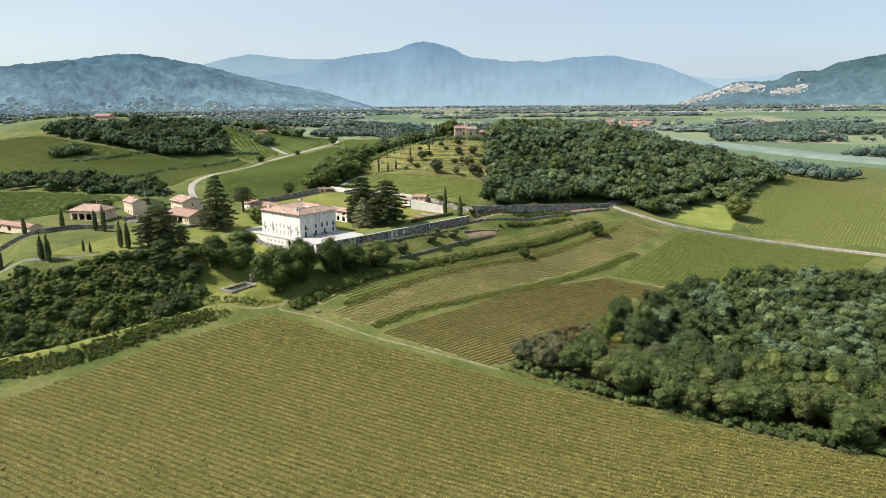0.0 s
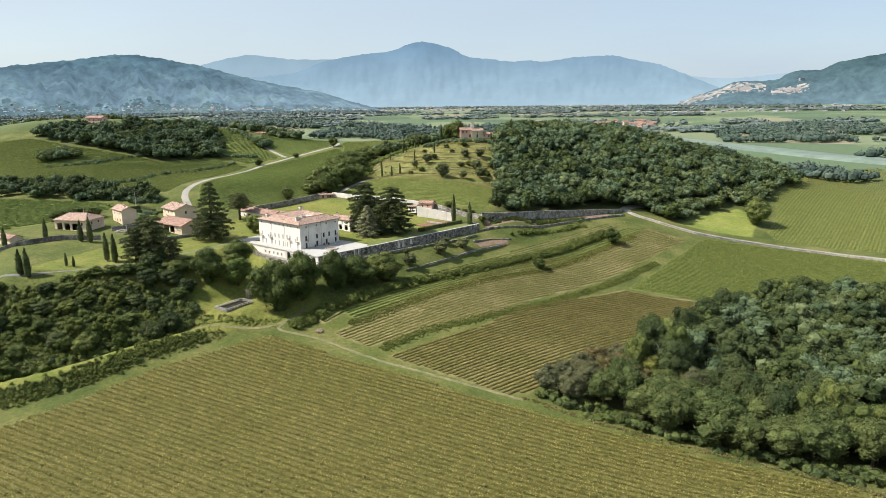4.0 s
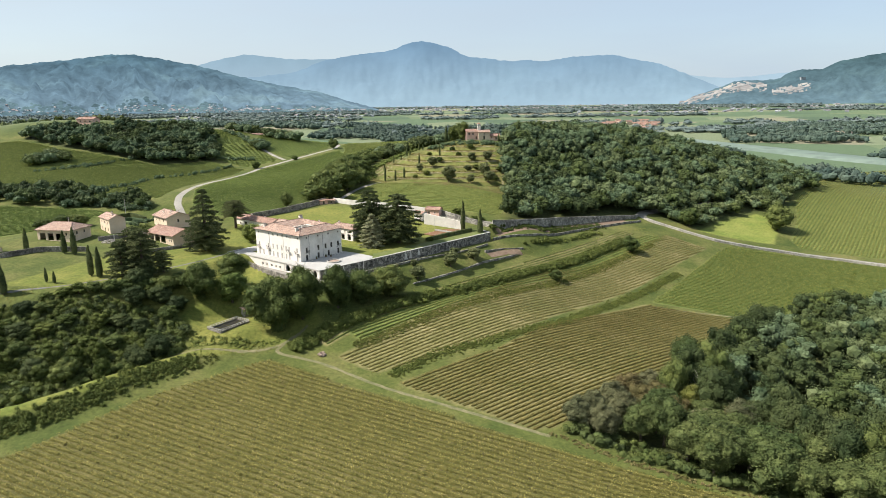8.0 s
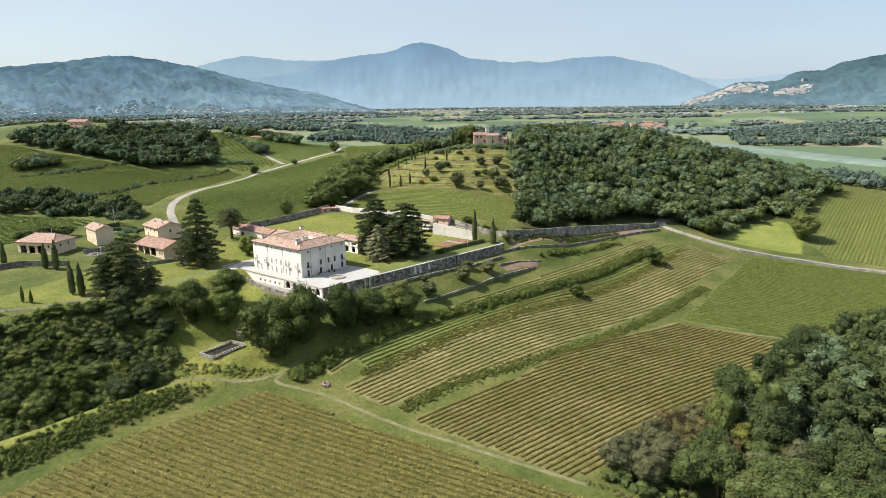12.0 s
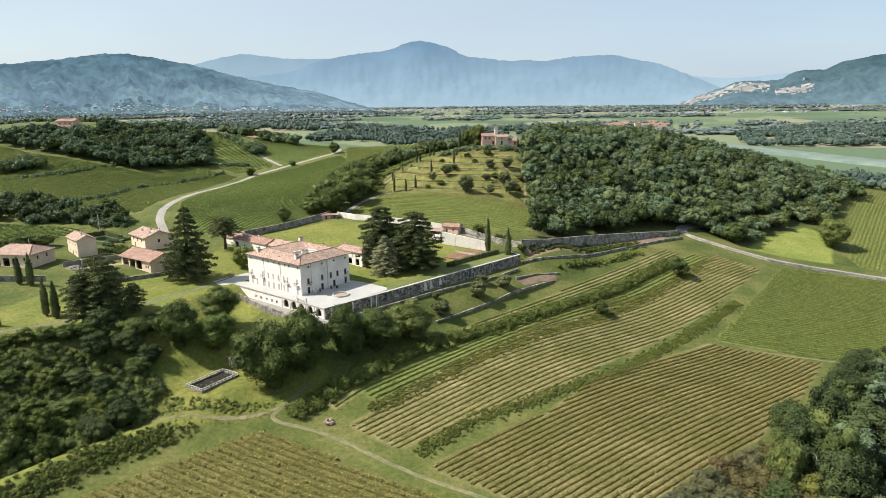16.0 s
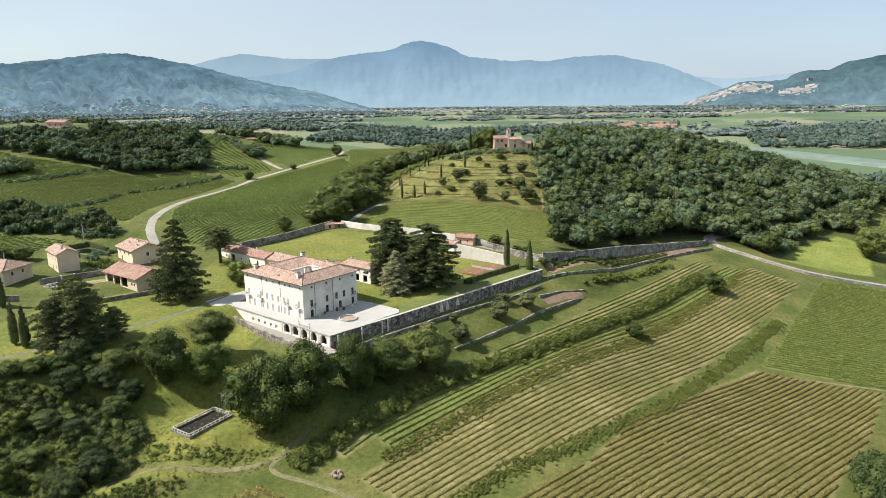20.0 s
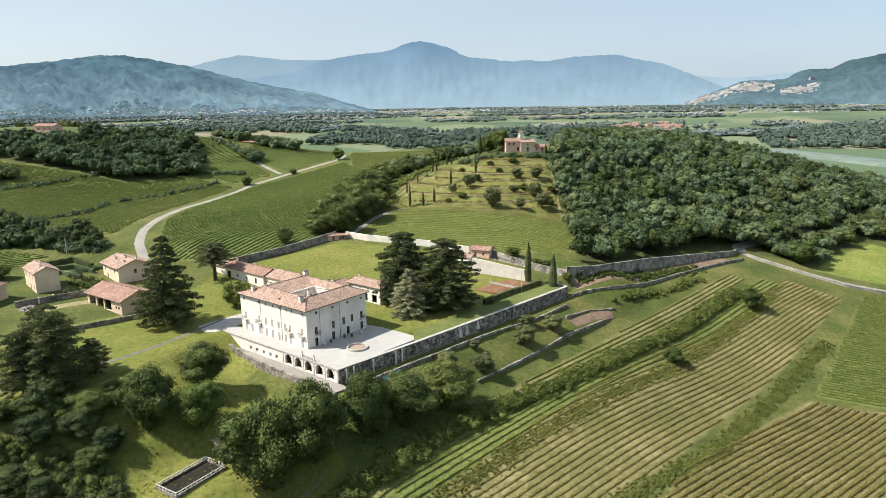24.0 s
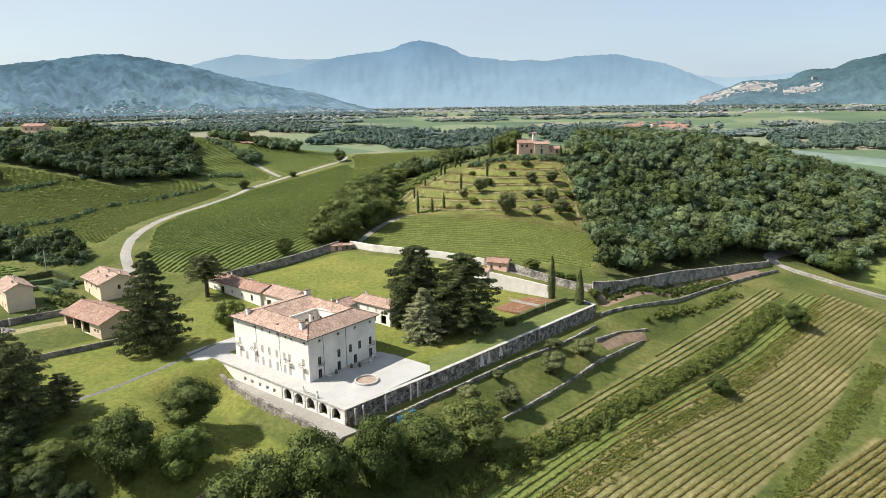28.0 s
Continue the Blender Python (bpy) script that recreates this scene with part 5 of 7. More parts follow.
def box_data(name, x0, x1, y0, y1, z0, z1, material):
    vs = [(x, y, z) for z in (z0, z1) for x, y in ((x0, y0), (x1, y0), (x1, y1), (x0, y1))]
    fs = [(3, 2, 1, 0), (4, 5, 6, 7), (0, 1, 5, 4), (1, 2, 6, 5), (2, 3, 7, 6), (3, 0, 4, 7)]
    mesh = bpy.data.meshes.new(name)
    mesh.from_pydata(vs, [], fs)
    mesh.materials.append(material)
    return mesh


def piece(name, mesh, parent, m=None, label=""):
    ob = new(name, mesh)
    ob.parent = parent
    if m is not None:
        ob.matrix_basis = m
    return tagged(ob, label) if label else ob


def merge_boxes(name, boxes, material):
    """One mesh of several boxes (x0, x1, y0, y1, z0, z1)."""
    vs, fs = [], []
    for x0, x1, y0, y1, z0, z1 in boxes:
        k = len(vs)
        vs += [(x, y, z) for z in (z0, z1) for x, y in ((x0, y0), (x1, y0), (x1, y1), (x0, y1))]
        fs += [tuple(k + i for i in f) for f in ((3, 2, 1, 0), (4, 5, 6, 7), (0, 1, 5, 4), (1, 2, 6, 5), (2, 3, 7, 6), (3, 0, 4, 7))]
    mesh = bpy.data.meshes.new(name)
    mesh.from_pydata(vs, [], fs)
    mesh.materials.append(material)
    return mesh


def panel(name, length, z0, z1, thick, holes, material, parent, m):
    """A wall along +x from the origin, outside towards -y, with openings (x centre, bottom, width, height) cut through it."""
    xs_ = sorted({0.0, length, *[h[0] - h[2] / 2 for h in holes], *[h[0] + h[2] / 2 for h in holes]})
    zs_ = sorted({z0, z1, *[h[1] for h in holes], *[h[1] + h[3] for h in holes]})

    def open_at(x, z):
        return any(abs(x - h[0]) < h[2] / 2 and h[1] < z < h[1] + h[3] for h in holes) or not (0 < x < length and z0 < z < z1)

    vs, fs = [], []

    def quad(*pts):
        k = len(vs)
        vs.extend(pts)
        fs.append((k, k + 1, k + 2, k + 3))

    for xa, xb in zip(xs_, xs_[1:]):
        for za, zb in zip(zs_, zs_[1:]):
            xm, zm = (xa + xb) / 2, (za + zb) / 2
            if open_at(xm, zm):
                continue
            quad((xa, 0, za), (xb, 0, za), (xb, 0, zb), (xa, 0, zb))
            quad((xb, thick, za), (xa, thick, za), (xa, thick, zb), (xb, thick, zb))
            e = 1e-3
            if open_at(xa - e, zm):
                quad((xa, thick, za), (xa, 0, za), (xa, 0, zb), (xa, thick, zb))
            if open_at(xb + e, zm):
                quad((xb, 0, za), (xb, thick, za), (xb, thick, zb), (xb, 0, zb))
            if open_at(xm, za - e):
                quad((xa, thick, za), (xb, thick, za), (xb, 0, za), (xa, 0, za))
            if open_at(xm, zb + e):
                quad((xa, 0, zb), (xb, 0, zb), (xb, thick, zb), (xa, thick, zb))
    ob = mesh_object(name, vs, fs, material, parent)
    ob.matrix_basis = m
    return ob


def roof_mesh(name, planes, material, parent, thick=0.18):
    """Sloping planes, each a list of corners that begins with its eave; tiles run up the slope."""
    vs, fs, uvs = [], [], []
    for pl in planes:
        p = [Vector(v) for v in pl]
        along = (p[1] - p[0]).normalized()
        nrm = (p[1] - p[0]).cross(p[2] - p[0]).normalized()
        if nrm.z < 0:
            nrm = -nrm
        up = nrm.cross(along)
        k, n_ = len(vs), len(p)
        vs += [tuple(v) for v in p] + [tuple(v - Vector((0, 0, thick))) for v in p]
        order = list(range(n_))
        if (p[1] - p[0]).cross(p[2] - p[0]).z < 0:
            order.reverse()
        fs.append([k + i for i in order])
        fs.append([k + n_ + i for i in reversed(order)])
        for i in range(n_):
            a, b = order[i], order[(i + 1) % n_]
            fs.append([k + b, k + a, k + n_ + a, k + n_ + b])
        for f in fs[-(n_ + 2):]:
            uvs += [((Vector(vs[i]) - p[0]).dot(along), (Vector(vs[i]) - p[0]).dot(up)) for i in f]
    ob = mesh_object(name, vs, [tuple(f) for f in fs], material, parent)
    layer = ob.data.uv_layers.new(name="UVMap")
    layer.data.foreach_set("uv", [c for uv in uvs for c in uv])
    return ob


def ridge_line(points, parent, material=None, r=0.16, name="ridge_tiles"):
    vs, fs = tube(points, [r] * len(points), 6)
    return mesh_object(name, vs, fs, material or TILES, parent)


WINDOW_MESHES = {}


def window(parent, m, w, h, style, name="window"):
    """A window set in the reveal of a wall that looks along -y: frame and pane, with closed or open shutters."""
    key = (round(w, 2), round(h, 2), style)
    if key not in WINDOW_MESHES:
        f = 0.09
        frame_ = merge_boxes("window_frame", [(-w / 2, -w / 2 + f, 0.12, 0.2, 0, h), (w / 2 - f, w / 2, 0.12, 0.2, 0, h), (-w / 2 + f, w / 2 - f, 0.12, 0.2, 0, f), (-w / 2 + f, w / 2 - f, 0.12, 0.2, h - f, h), (-0.04, 0.04, 0.13, 0.19, f, h - f)], WOOD)
        pane = box_data("pane", -w / 2 + f, w / 2 - f, 0.15, 0.17, f, h - f, GLASS)
        sill = box_data("window_sill", -w / 2 - 0.15, w / 2 + 0.15, -0.1, 0.1, -0.14, -0.004, STONE_PALE)
        slats = [(-w / 2 + 0.02, -0.01, 0.02, 0.07, 0.02, h - 0.02)] + [(-w / 2 + 0.1, -0.09, 0.0, 0.02, z, z + 0.07) for z in np.arange(0.15, h - 0.15, 0.16)]
        leaf = merge_boxes("shutter", slats, SHUTTER if style == "closed" else SHUTTER_DARK)
        WINDOW_MESHES[key] = (frame_, pane, sill, leaf)
    frame_, pane, sill, leaf = WINDOW_MESHES[key]
    root = piece(name, frame_, parent, m)
    piece("pane", pane, root)
    if h < 2.35:
        piece("window_sill", sill, root)
    if style == "closed":
        piece("shutter", leaf, root)
        piece("shutter", leaf, root, Matrix.Rotation(math.pi, 4, "Z") @ Matrix.Translation((0, -0.09, 0)))
    elif style == "open":
        piece("shutter", leaf, root, Matrix.Translation((-w / 2, 0, 0)) @ Matrix.Rotation(radians(-82), 4, "Z") @ Matrix.Translation((w / 2, 0, 0)))
        piece("shutter", leaf, root, Matrix.Translation((w / 2, 0, 0)) @ Matrix.Rotation(radians(82), 4, "Z") @ Matrix.Translation((0, 0, 0)))
    return root


def chimney(parent, x, y, z0, h, w=0.9):
    body = piece("chimney", merge_boxes("chimney", [(-w / 2, w / 2, -w * 0.35, w * 0.35, 0, h), (-w / 2 - 0.1, w / 2 + 0.1, -w * 0.35 - 0.1, w * 0.35 + 0.1, h * 0.82, h * 0.9)], PLASTER_WARM), parent, pose(x, y, z0, 0, 0, 0))
    piece("chimney_cap", merge_boxes("chimney_cap", [(-w / 2 - 0.12, w / 2 + 0.12, -w * 0.35 - 0.12, w * 0.35 + 0.12, h + 0.25, h + 0.36)] + [(sx * w * 0.4 - 0.06, sx * w * 0.4 + 0.06, sy * w * 0.25 - 0.06, sy * w * 0.25 + 0.06, h, h + 0.25) for sx in (-1, 1) for sy in (-1, 1)], TILES), body)
    return body


def wall_run(name, points, height, thick, material, label, coping=None, top=None, sink=0.8, category="wall", step=2.0, uneven=0.06, base=None):
    """A wall along a line over the ground. top: a fixed height of its crown at both ends, else it follows the ground."""
    rg = np.random.default_rng(len(name) + int(abs(points[0][0]) * 7))
    pts = np.array(points, float)
    at = np.concatenate([[0], np.cumsum(np.hypot(*np.diff(pts, axis=0).T))])
    t = np.unique(np.concatenate([np.arange(0, at[-1], step), at]))
    line = np.stack([np.interp(t, at, pts[:, k]) for k in (0, 1)], -1)
    tan = np.gradient(line, axis=0)
    tan /= np.linalg.norm(tan, axis=1)[:, None]
    nor = np.stack([-tan[:, 1], tan[:, 0]], -1)
    ground_z = np.minimum.reduce([land(*(line + nor * o).T) for o in (-1.0, 0, 1.0)]) if base is None else np.full(len(line), base)
    crown = ground_z + height + rg.normal(0, uneven, len(line)) if top is None else np.interp(t, [0, at[-1]], top) + rg.normal(0, uneven * 0.3, len(line))
    if top is None:
        for _ in range(10):
            crown[1:-1] = (crown[:-2] + crown[1:-1] * 2 + crown[2:]) / 4
    vs, fs = [], []
    for (x, y), (nx_, ny_), g, c in zip(line, nor, ground_z, crown):
        for s_, z in ((-1, g - sink), (-1, c), (1, c), (1, g - sink)):
            k_ = thick / 2 * (1.1 if z < c else 1.0) + rg.normal(0, uneven * 0.4)
            vs.append((x + nx_ * k_ * s_, y + ny_ * k_ * s_, z))
    n_ = len(line)
    for i in range(n_ - 1):
        for j in range(4):
            a, b = i * 4 + j, i * 4 + (j + 1) % 4
            fs.append((a, a + 4, b + 4, b))
    fs += [(0, 1, 2, 3), (n_ * 4 - 1, n_ * 4 - 2, n_ * 4 - 3, n_ * 4 - 4)]
    mesh = bpy.data.meshes.new(name)
    mesh.from_pydata(vs, [], fs)
    bm = bmesh.new()
    bm.from_mesh(mesh)
    bmesh.ops.recalc_face_normals(bm, faces=bm.faces)
    bm.to_mesh(mesh)
    bm.free()
    mesh.materials.append(material)
    ob = tagged(new(name, mesh), label, category, kind="structure")
    if coping:
        vs, fs = [], []
        for (x, y), (nx_, ny_), c in zip(line, nor, crown):
            for s_, dz in ((-1, 0.0), (-1, 0.14), (1, 0.14), (1, 0.0)):
                vs.append((x + nx_ * (thick / 2 + 0.08) * s_, y + ny_ * (thick / 2 + 0.08) * s_, c + 0.003 + dz))
        for i in range(n_ - 1):
            for j in range(4):
                a, b = i * 4 + j, i * 4 + (j + 1) % 4
                fs.append((b, b + 4, a + 4, a))
        fs += [(3, 2, 1, 0), (n_ * 4 - 4, n_ * 4 - 3, n_ * 4 - 2, n_ * 4 - 1)]
        mesh_object("coping", vs, fs, coping, ob)
    return ob


def ab(a, b):
    return (a * VU[0] + b * VV[0], a * VU[1] + b * VV[1])


def facing(a, b, z, turn):
    """A pose in the villa's own axes (x along its short front, y along its long front)."""
    x, y = ab(a, b)
    return pose(x, y, z, 0, 0, math.degrees(VA) + turn)


# ---- the villa ----
villa = tagged(new("villa"), "large cream plastered villa with terracotta roofs round a courtyard", "villa")
LA, LB, EAVE = 24.5, 32.4, 12.0
doors_l = [(b, 0.0, 1.15, 2.5) for b in (2.3, 7.9, 10.1, 13.3, 16.5, 19.6, 23.0, 27.0, 30.0)]
upper_l = [(b, 3.75, 1.1, 2.2) for b in (2.3, 7.9, 10.1, 13.3, 16.5, 19.6, 23.0, 30.0)]
attic_l = [(b, 10.2, 0.75, 0.65) for b in (1.6, 6.8, 9.2, 12.6, 15.8, 19.2, 22.8, 30.4)]
doors_r = [(a, 0.0, 1.25, 2.6) for a in (3.6, 10.3, 16.4, 22.4)]
upper_r = [(a, 3.7, 1.15, 2.3) for a in (3.6, 10.4, 14.7, 18.2, 22.4)]
attic_r = [(a, 10.0, 0.85, 0.75) for a in (3.9, 10.4, 16.6, 22.5)]
# long front (the origin of each panel is its left end, seen from outside)
M_LONG, M_SHORT = facing(0, LB, 0, -90), facing(0, 0, 0, 0)
flip_l = [(LB - x, z, w, h) for x, z, w, h in doors_l + upper_l + attic_l]
panel("wall", LB, -0.4, EAVE, 0.6, flip_l, PLASTER, villa, M_LONG)
panel("wall", LA - 0.6, -0.4, EAVE, 0.6, [(x - 0.6, z, w, h) for x, z, w, h in doors_r + upper_r + attic_r], PLASTER_WARM, villa, facing(0.6, 0, 0, 0))
panel("wall", LB - 0.6, -0.4, EAVE, 0.6, [], PLASTER, villa, facing(LA, 0.6, 0, 90))
panel("wall", LA - 1.2, -0.4, EAVE, 0.6, [], PLASTER, villa, facing(LA - 0.6, LB, 0, 180))
for x, z, w, h in flip_l:
    window(villa, M_LONG @ pose(x, 0, z), w, h, "closed" if h > 1 else "plain")
for x, z, w, h in doors_r + upper_r + attic_r:
    window(villa, M_SHORT @ pose(x, 0, z), w, h, "dark" if h > 1 else "plain")
rail = merge_boxes("railing", [(-0.95, 0.95, -0.88, -0.84, 0.95, 1.0), (-0.95, -0.91, -0.84, 0, 0.95, 1.0), (0.91, 0.95, -0.84, 0, 0.95, 1.0)] + [(x, x + 0.03, -0.875, -0.845, 0.0, 0.95) for x in np.arange(-0.95, 0.96, 0.19)], IRON)
shelf = merge_boxes("balcony", [(-1.0, 1.0, -0.92, -0.004, -0.18, 0.0), (-0.8, -0.6, -0.7, -0.004, -0.5, -0.18), (0.6, 0.8, -0.7, -0.004, -0.5, -0.18)], STONE_PALE)
for m in [M_LONG @ pose(LB - b, 0, 3.72) for b in (2.3, 7.9, 23.0, 30.0)] + [M_SHORT @ pose(a, 0, 3.67) for a in (3.6, 22.4)]:
    piece("railing", rail, piece("balcony", shelf, villa, m))
pipe_v, pipe_f = tube([(0, -0.09, 0.2), (0, -0.09, 11.6), (0, -0.5, 11.95)], [0.07, 0.07, 0.07], 6)
pipe = mesh_object("drainpipe", pipe_v, pipe_f, IRON, villa)
pipe.matrix_basis = M_SHORT @ pose(5.0, 0, 0)
for m in (M_SHORT @ pose(13.0, 0, 0), M_LONG @ pose(LB - 11.8, 0, 0), M_LONG @ pose(LB - 22.0, 0, 0)):
    piece("drainpipe", pipe.data, villa, m)


def vp(a, b, z):
    return (*ab(a, b), z)


O = [vp(-0.9, -0.9, EAVE), vp(LA + 0.9, -0.9, EAVE), vp(LA + 0.9, LB + 0.9, EAVE), vp(-0.9, LB + 0.9, EAVE)]
R = [vp(4.0, 4.2, 14.3), vp(20.2, 4.2, 14.3), vp(20.2, 24, 14.6), vp(4.0, 24, 14.6)]
C = [vp(6.6, 7.2, 13.1), vp(17.0, 7.2, 13.1), vp(17.0, 16.0, 12.4), vp(6.6, 16.0, 12.4)]
for i in range(4):
    j = (i + 1) % 4
    roof_mesh("roof", [[O[i], O[j], R[j], R[i]]], TILES, villa)
    roof_mesh("roof", [[C[j], C[i], R[i], R[j]]], TILES, villa)
    ridge_line([R[i], R[j]], villa)
    ridge_line([O[i], R[i]], villa)
    a0, a1 = Vector(O[i]), Vector(O[j])
    vs, fs = tube([tuple(a0 + Vector((0, 0, -0.12))), tuple(a1 + Vector((0, 0, -0.12)))], [0.1, 0.1], 6)
    mesh_object("gutter", vs, fs, IRON, villa)
for (a0, b0), (a1, b1), turn, ln in (((6.6, 16.0), (17, 16), 0, 10.4), ((17, 16), (17, 7.2), -90, 8.8), ((17, 7.2), (6.6, 7.2), 180, 10.4), ((6.6, 7.2), (6.6, 16), 90, 8.8)):
    holes = [(x, z, 1.0, h) for x in np.arange(1.6, ln - 1, 2.4) for z, h in ((4.4, 1.9), (9.8, 0.9))]
    mm = facing(a0, b0, 0, turn)
    panel("courtyard_wall", ln, 0, 12.9, 0.4, holes, PLASTER_WARM, villa, mm)
    for x, z, w, h in holes:
        window(villa, mm @ pose(x, 0, z), w, h, "plain")
slab("courtyard_floor", [ab(6.6, 7.2), ab(17, 7.2), ab(17, 16), ab(6.6, 16)], 0.0, 0.1, PAVING, villa)
for a, b, z, h, w in ((2.2, 4.5, 12.9, 2.3, 1.3), (1.6, 27.2, 12.6, 2.2, 1.1), (8.6, 8.6, 12.6, 2.4, 0.8), (21.2, 25.0, 14.1, 1.9, 1.6), (23.5, 14, 12.6, 1.7, 0.8), (1.0, 13.4, 12.3, 0.8, 0.6)):
    x, y = ab(a, b)
    c = chimney(villa, x, y, z - 0.3, h, w)
    c.rotation_euler = (0, 0, VA)

# ---- wings behind the villa ----
def gable_house(name, label, m, w, d, h, rise, wall_mat, roof_mat, holes_front=(), holes_side=(), holes_back=(), style="plain", hip=0.0, over=0.6, chimneys=(), category="house", posts=(), base=-1.2, cut=None):
    """A house with its ridge along x, its front towards -y, its origin at the middle of its floor."""
    root = tagged(new(name), label, category)
    root.matrix_basis = m
    t = 0.45
    sides = [(w, pose(-w / 2, -d / 2, 0), holes_front), (d - 2 * t, pose(w / 2, -d / 2 + t, 0, 0, 0, 90), holes_side), (w, pose(w / 2, d / 2, 0, 0, 0, 180), holes_back), (d - 2 * t, pose(-w / 2, d / 2 - t, 0, 0, 0, -90), holes_side)]
    for ln, mm, holes in sides:
        panel("wall", ln, base, h, t, list(holes), wall_mat, root, mm)
        for x, z, ww, hh in holes:
            if ww < 2.2:
                window(root, mm @ pose(x, 0, z), ww, hh, style)
    e = over
    hw, hd = w / 2 + e, d / 2 + e
    drop = e * rise / (d / 2)
    ze, zr = h - drop + 0.1, h + rise + 0.1
    A, B, C_, D = (-hw, -hd, ze), (hw, -hd, ze), (hw, hd, ze), (-hw, hd, ze)
    k = hip * d / 2
    P, Q = (-hw + k, 0, zr), (hw - k, 0, zr)
    if hip:
        roof_mesh("roof", [[A, B, Q, P]], roof_mat, root)
        roof_mesh("roof", [[C_, D, P, Q]], roof_mat, root)
        roof_mesh("roof", [[B, C_, Q]], roof_mat, root)
        roof_mesh("roof", [[D, A, P]], roof_mat, root)
        for a, b in ((A, P), (D, P), (B, Q), (C_, Q)):
            ridge_line([a, b], root, roof_mat)
    else:
        roof_mesh("roof", [[A, B, Q, P]], roof_mat, root)
        roof_mesh("roof", [[C_, D, P, Q]], roof_mat, root)
        for s_ in (-1, 1):
            x = s_ * (w / 2 - 0.225)
            gv = [(x - 0.225, -d / 2, h), (x - 0.225, d / 2, h), (x - 0.225, 0, h + rise - 0.12), (x + 0.225, -d / 2, h), (x + 0.225, d / 2, h), (x + 0.225, 0, h + rise - 0.12)]
            mesh_object("gable", gv, [(0, 2, 1), (3, 4, 5), (0, 1, 4, 3), (1, 2, 5, 4), (2, 0, 3, 5)], wall_mat, root)
    ridge_line([P, Q], root, roof_mat)
    for x, y, hh in chimneys:
        chimney(root, x, y, h + rise * (1 - abs(y) / (d / 2)) - 0.3, hh, 0.7)
    for x in posts:
        piece("pillar", box_data("pillar", -0.25, 0.25, -0.25, 0.25, base, h - 0.1, wall_mat), root, pose(x, -d / 2 - 2.2, 0))
    return root


def at_ab(a, b, turn, lift=0.0):
    x, y = ab(a, b)
    return pose(x, y, float(land(x, y)) + lift, 0, 0, math.degrees(VA) + turn)


gable_house("side_wing", "cream wing with arcade and hipped terracotta roof", at_ab(46.3, 20, -90), 17, 6.6, 6.0, 1.5, PLASTER, TILES, [(x, 3.4, 0.9, 1.5) for x in (3, 7, 11)] + [(14, 0, 2.4, 2.9), (9.4, 0, 2.4, 2.9), (4.6, 0, 2.4, 2.9)], hip=0.9, style="closed", chimneys=((-6, 0.8, 1.2),), category="outbuilding")
gable_house("side_wing", "low cream wing with dark arcade behind the villa", at_ab(34, 30.2, 0), 18, 6.4, 5.6, 1.4, PLASTER_WARM, TILES, [(x, 0, 2.6, 3.0) for x in (6, 10.5, 15)], style="plain", category="outbuilding", chimneys=((2, 0.5, 1.4),))
gable_house("service_wing", "long low cream service wing with terracotta roof", at_ab(36.0, 54, -90), 15, 9.4, 5.0, 1.9, PLASTER, TILES, [(3.2, 0, 2.4, 2.8), (7, 1.0, 0.9, 1.2), (11, 1.0, 0.9, 1.2)], category="outbuilding")
gable_house("service_wing", "long low service wing with reddish tile roof", at_ab(34.6, 78, -90), 32, 8.4, 4.0, 1.7, PLASTER, TILES_RED, [(4, 0.8, 0.9, 1.1), (9, 0, 2.4, 2.5), (15, 0.8, 0.9, 1.1), (21, 0.8, 0.9, 1.1), (27, 0, 1.2, 2.2)], category="outbuilding", chimneys=((4, 1, 1.1), (-8, 1, 1.1)))

# ---- terrace: deck, arched front, long retaining wall ----
deck = slab("terrace", [ab(-5.25, -18.5), ab(27.3, -20.4), ab(27.3, 0.6), ab(27.3, 33), ab(0, 33), ab(0, 36), ab(-5.25, 36)], -0.34, 0.03, PAVING)
tagged(deck, "pale gravel terrace round the villa", "terrace", kind="structure")
drive = slab("forecourt", [ab(-5.2, 36.05), ab(6, 36.05), ab(9, 44), ab(5, 54), ab(-1, 53), ab(-8, 46), ab(-10, 39), ab(-8, 36.05)], -1.5, 0.05, PAVING)
tagged(drive, "pale gravel forecourt beside the villa", "forecourt", kind="structure")


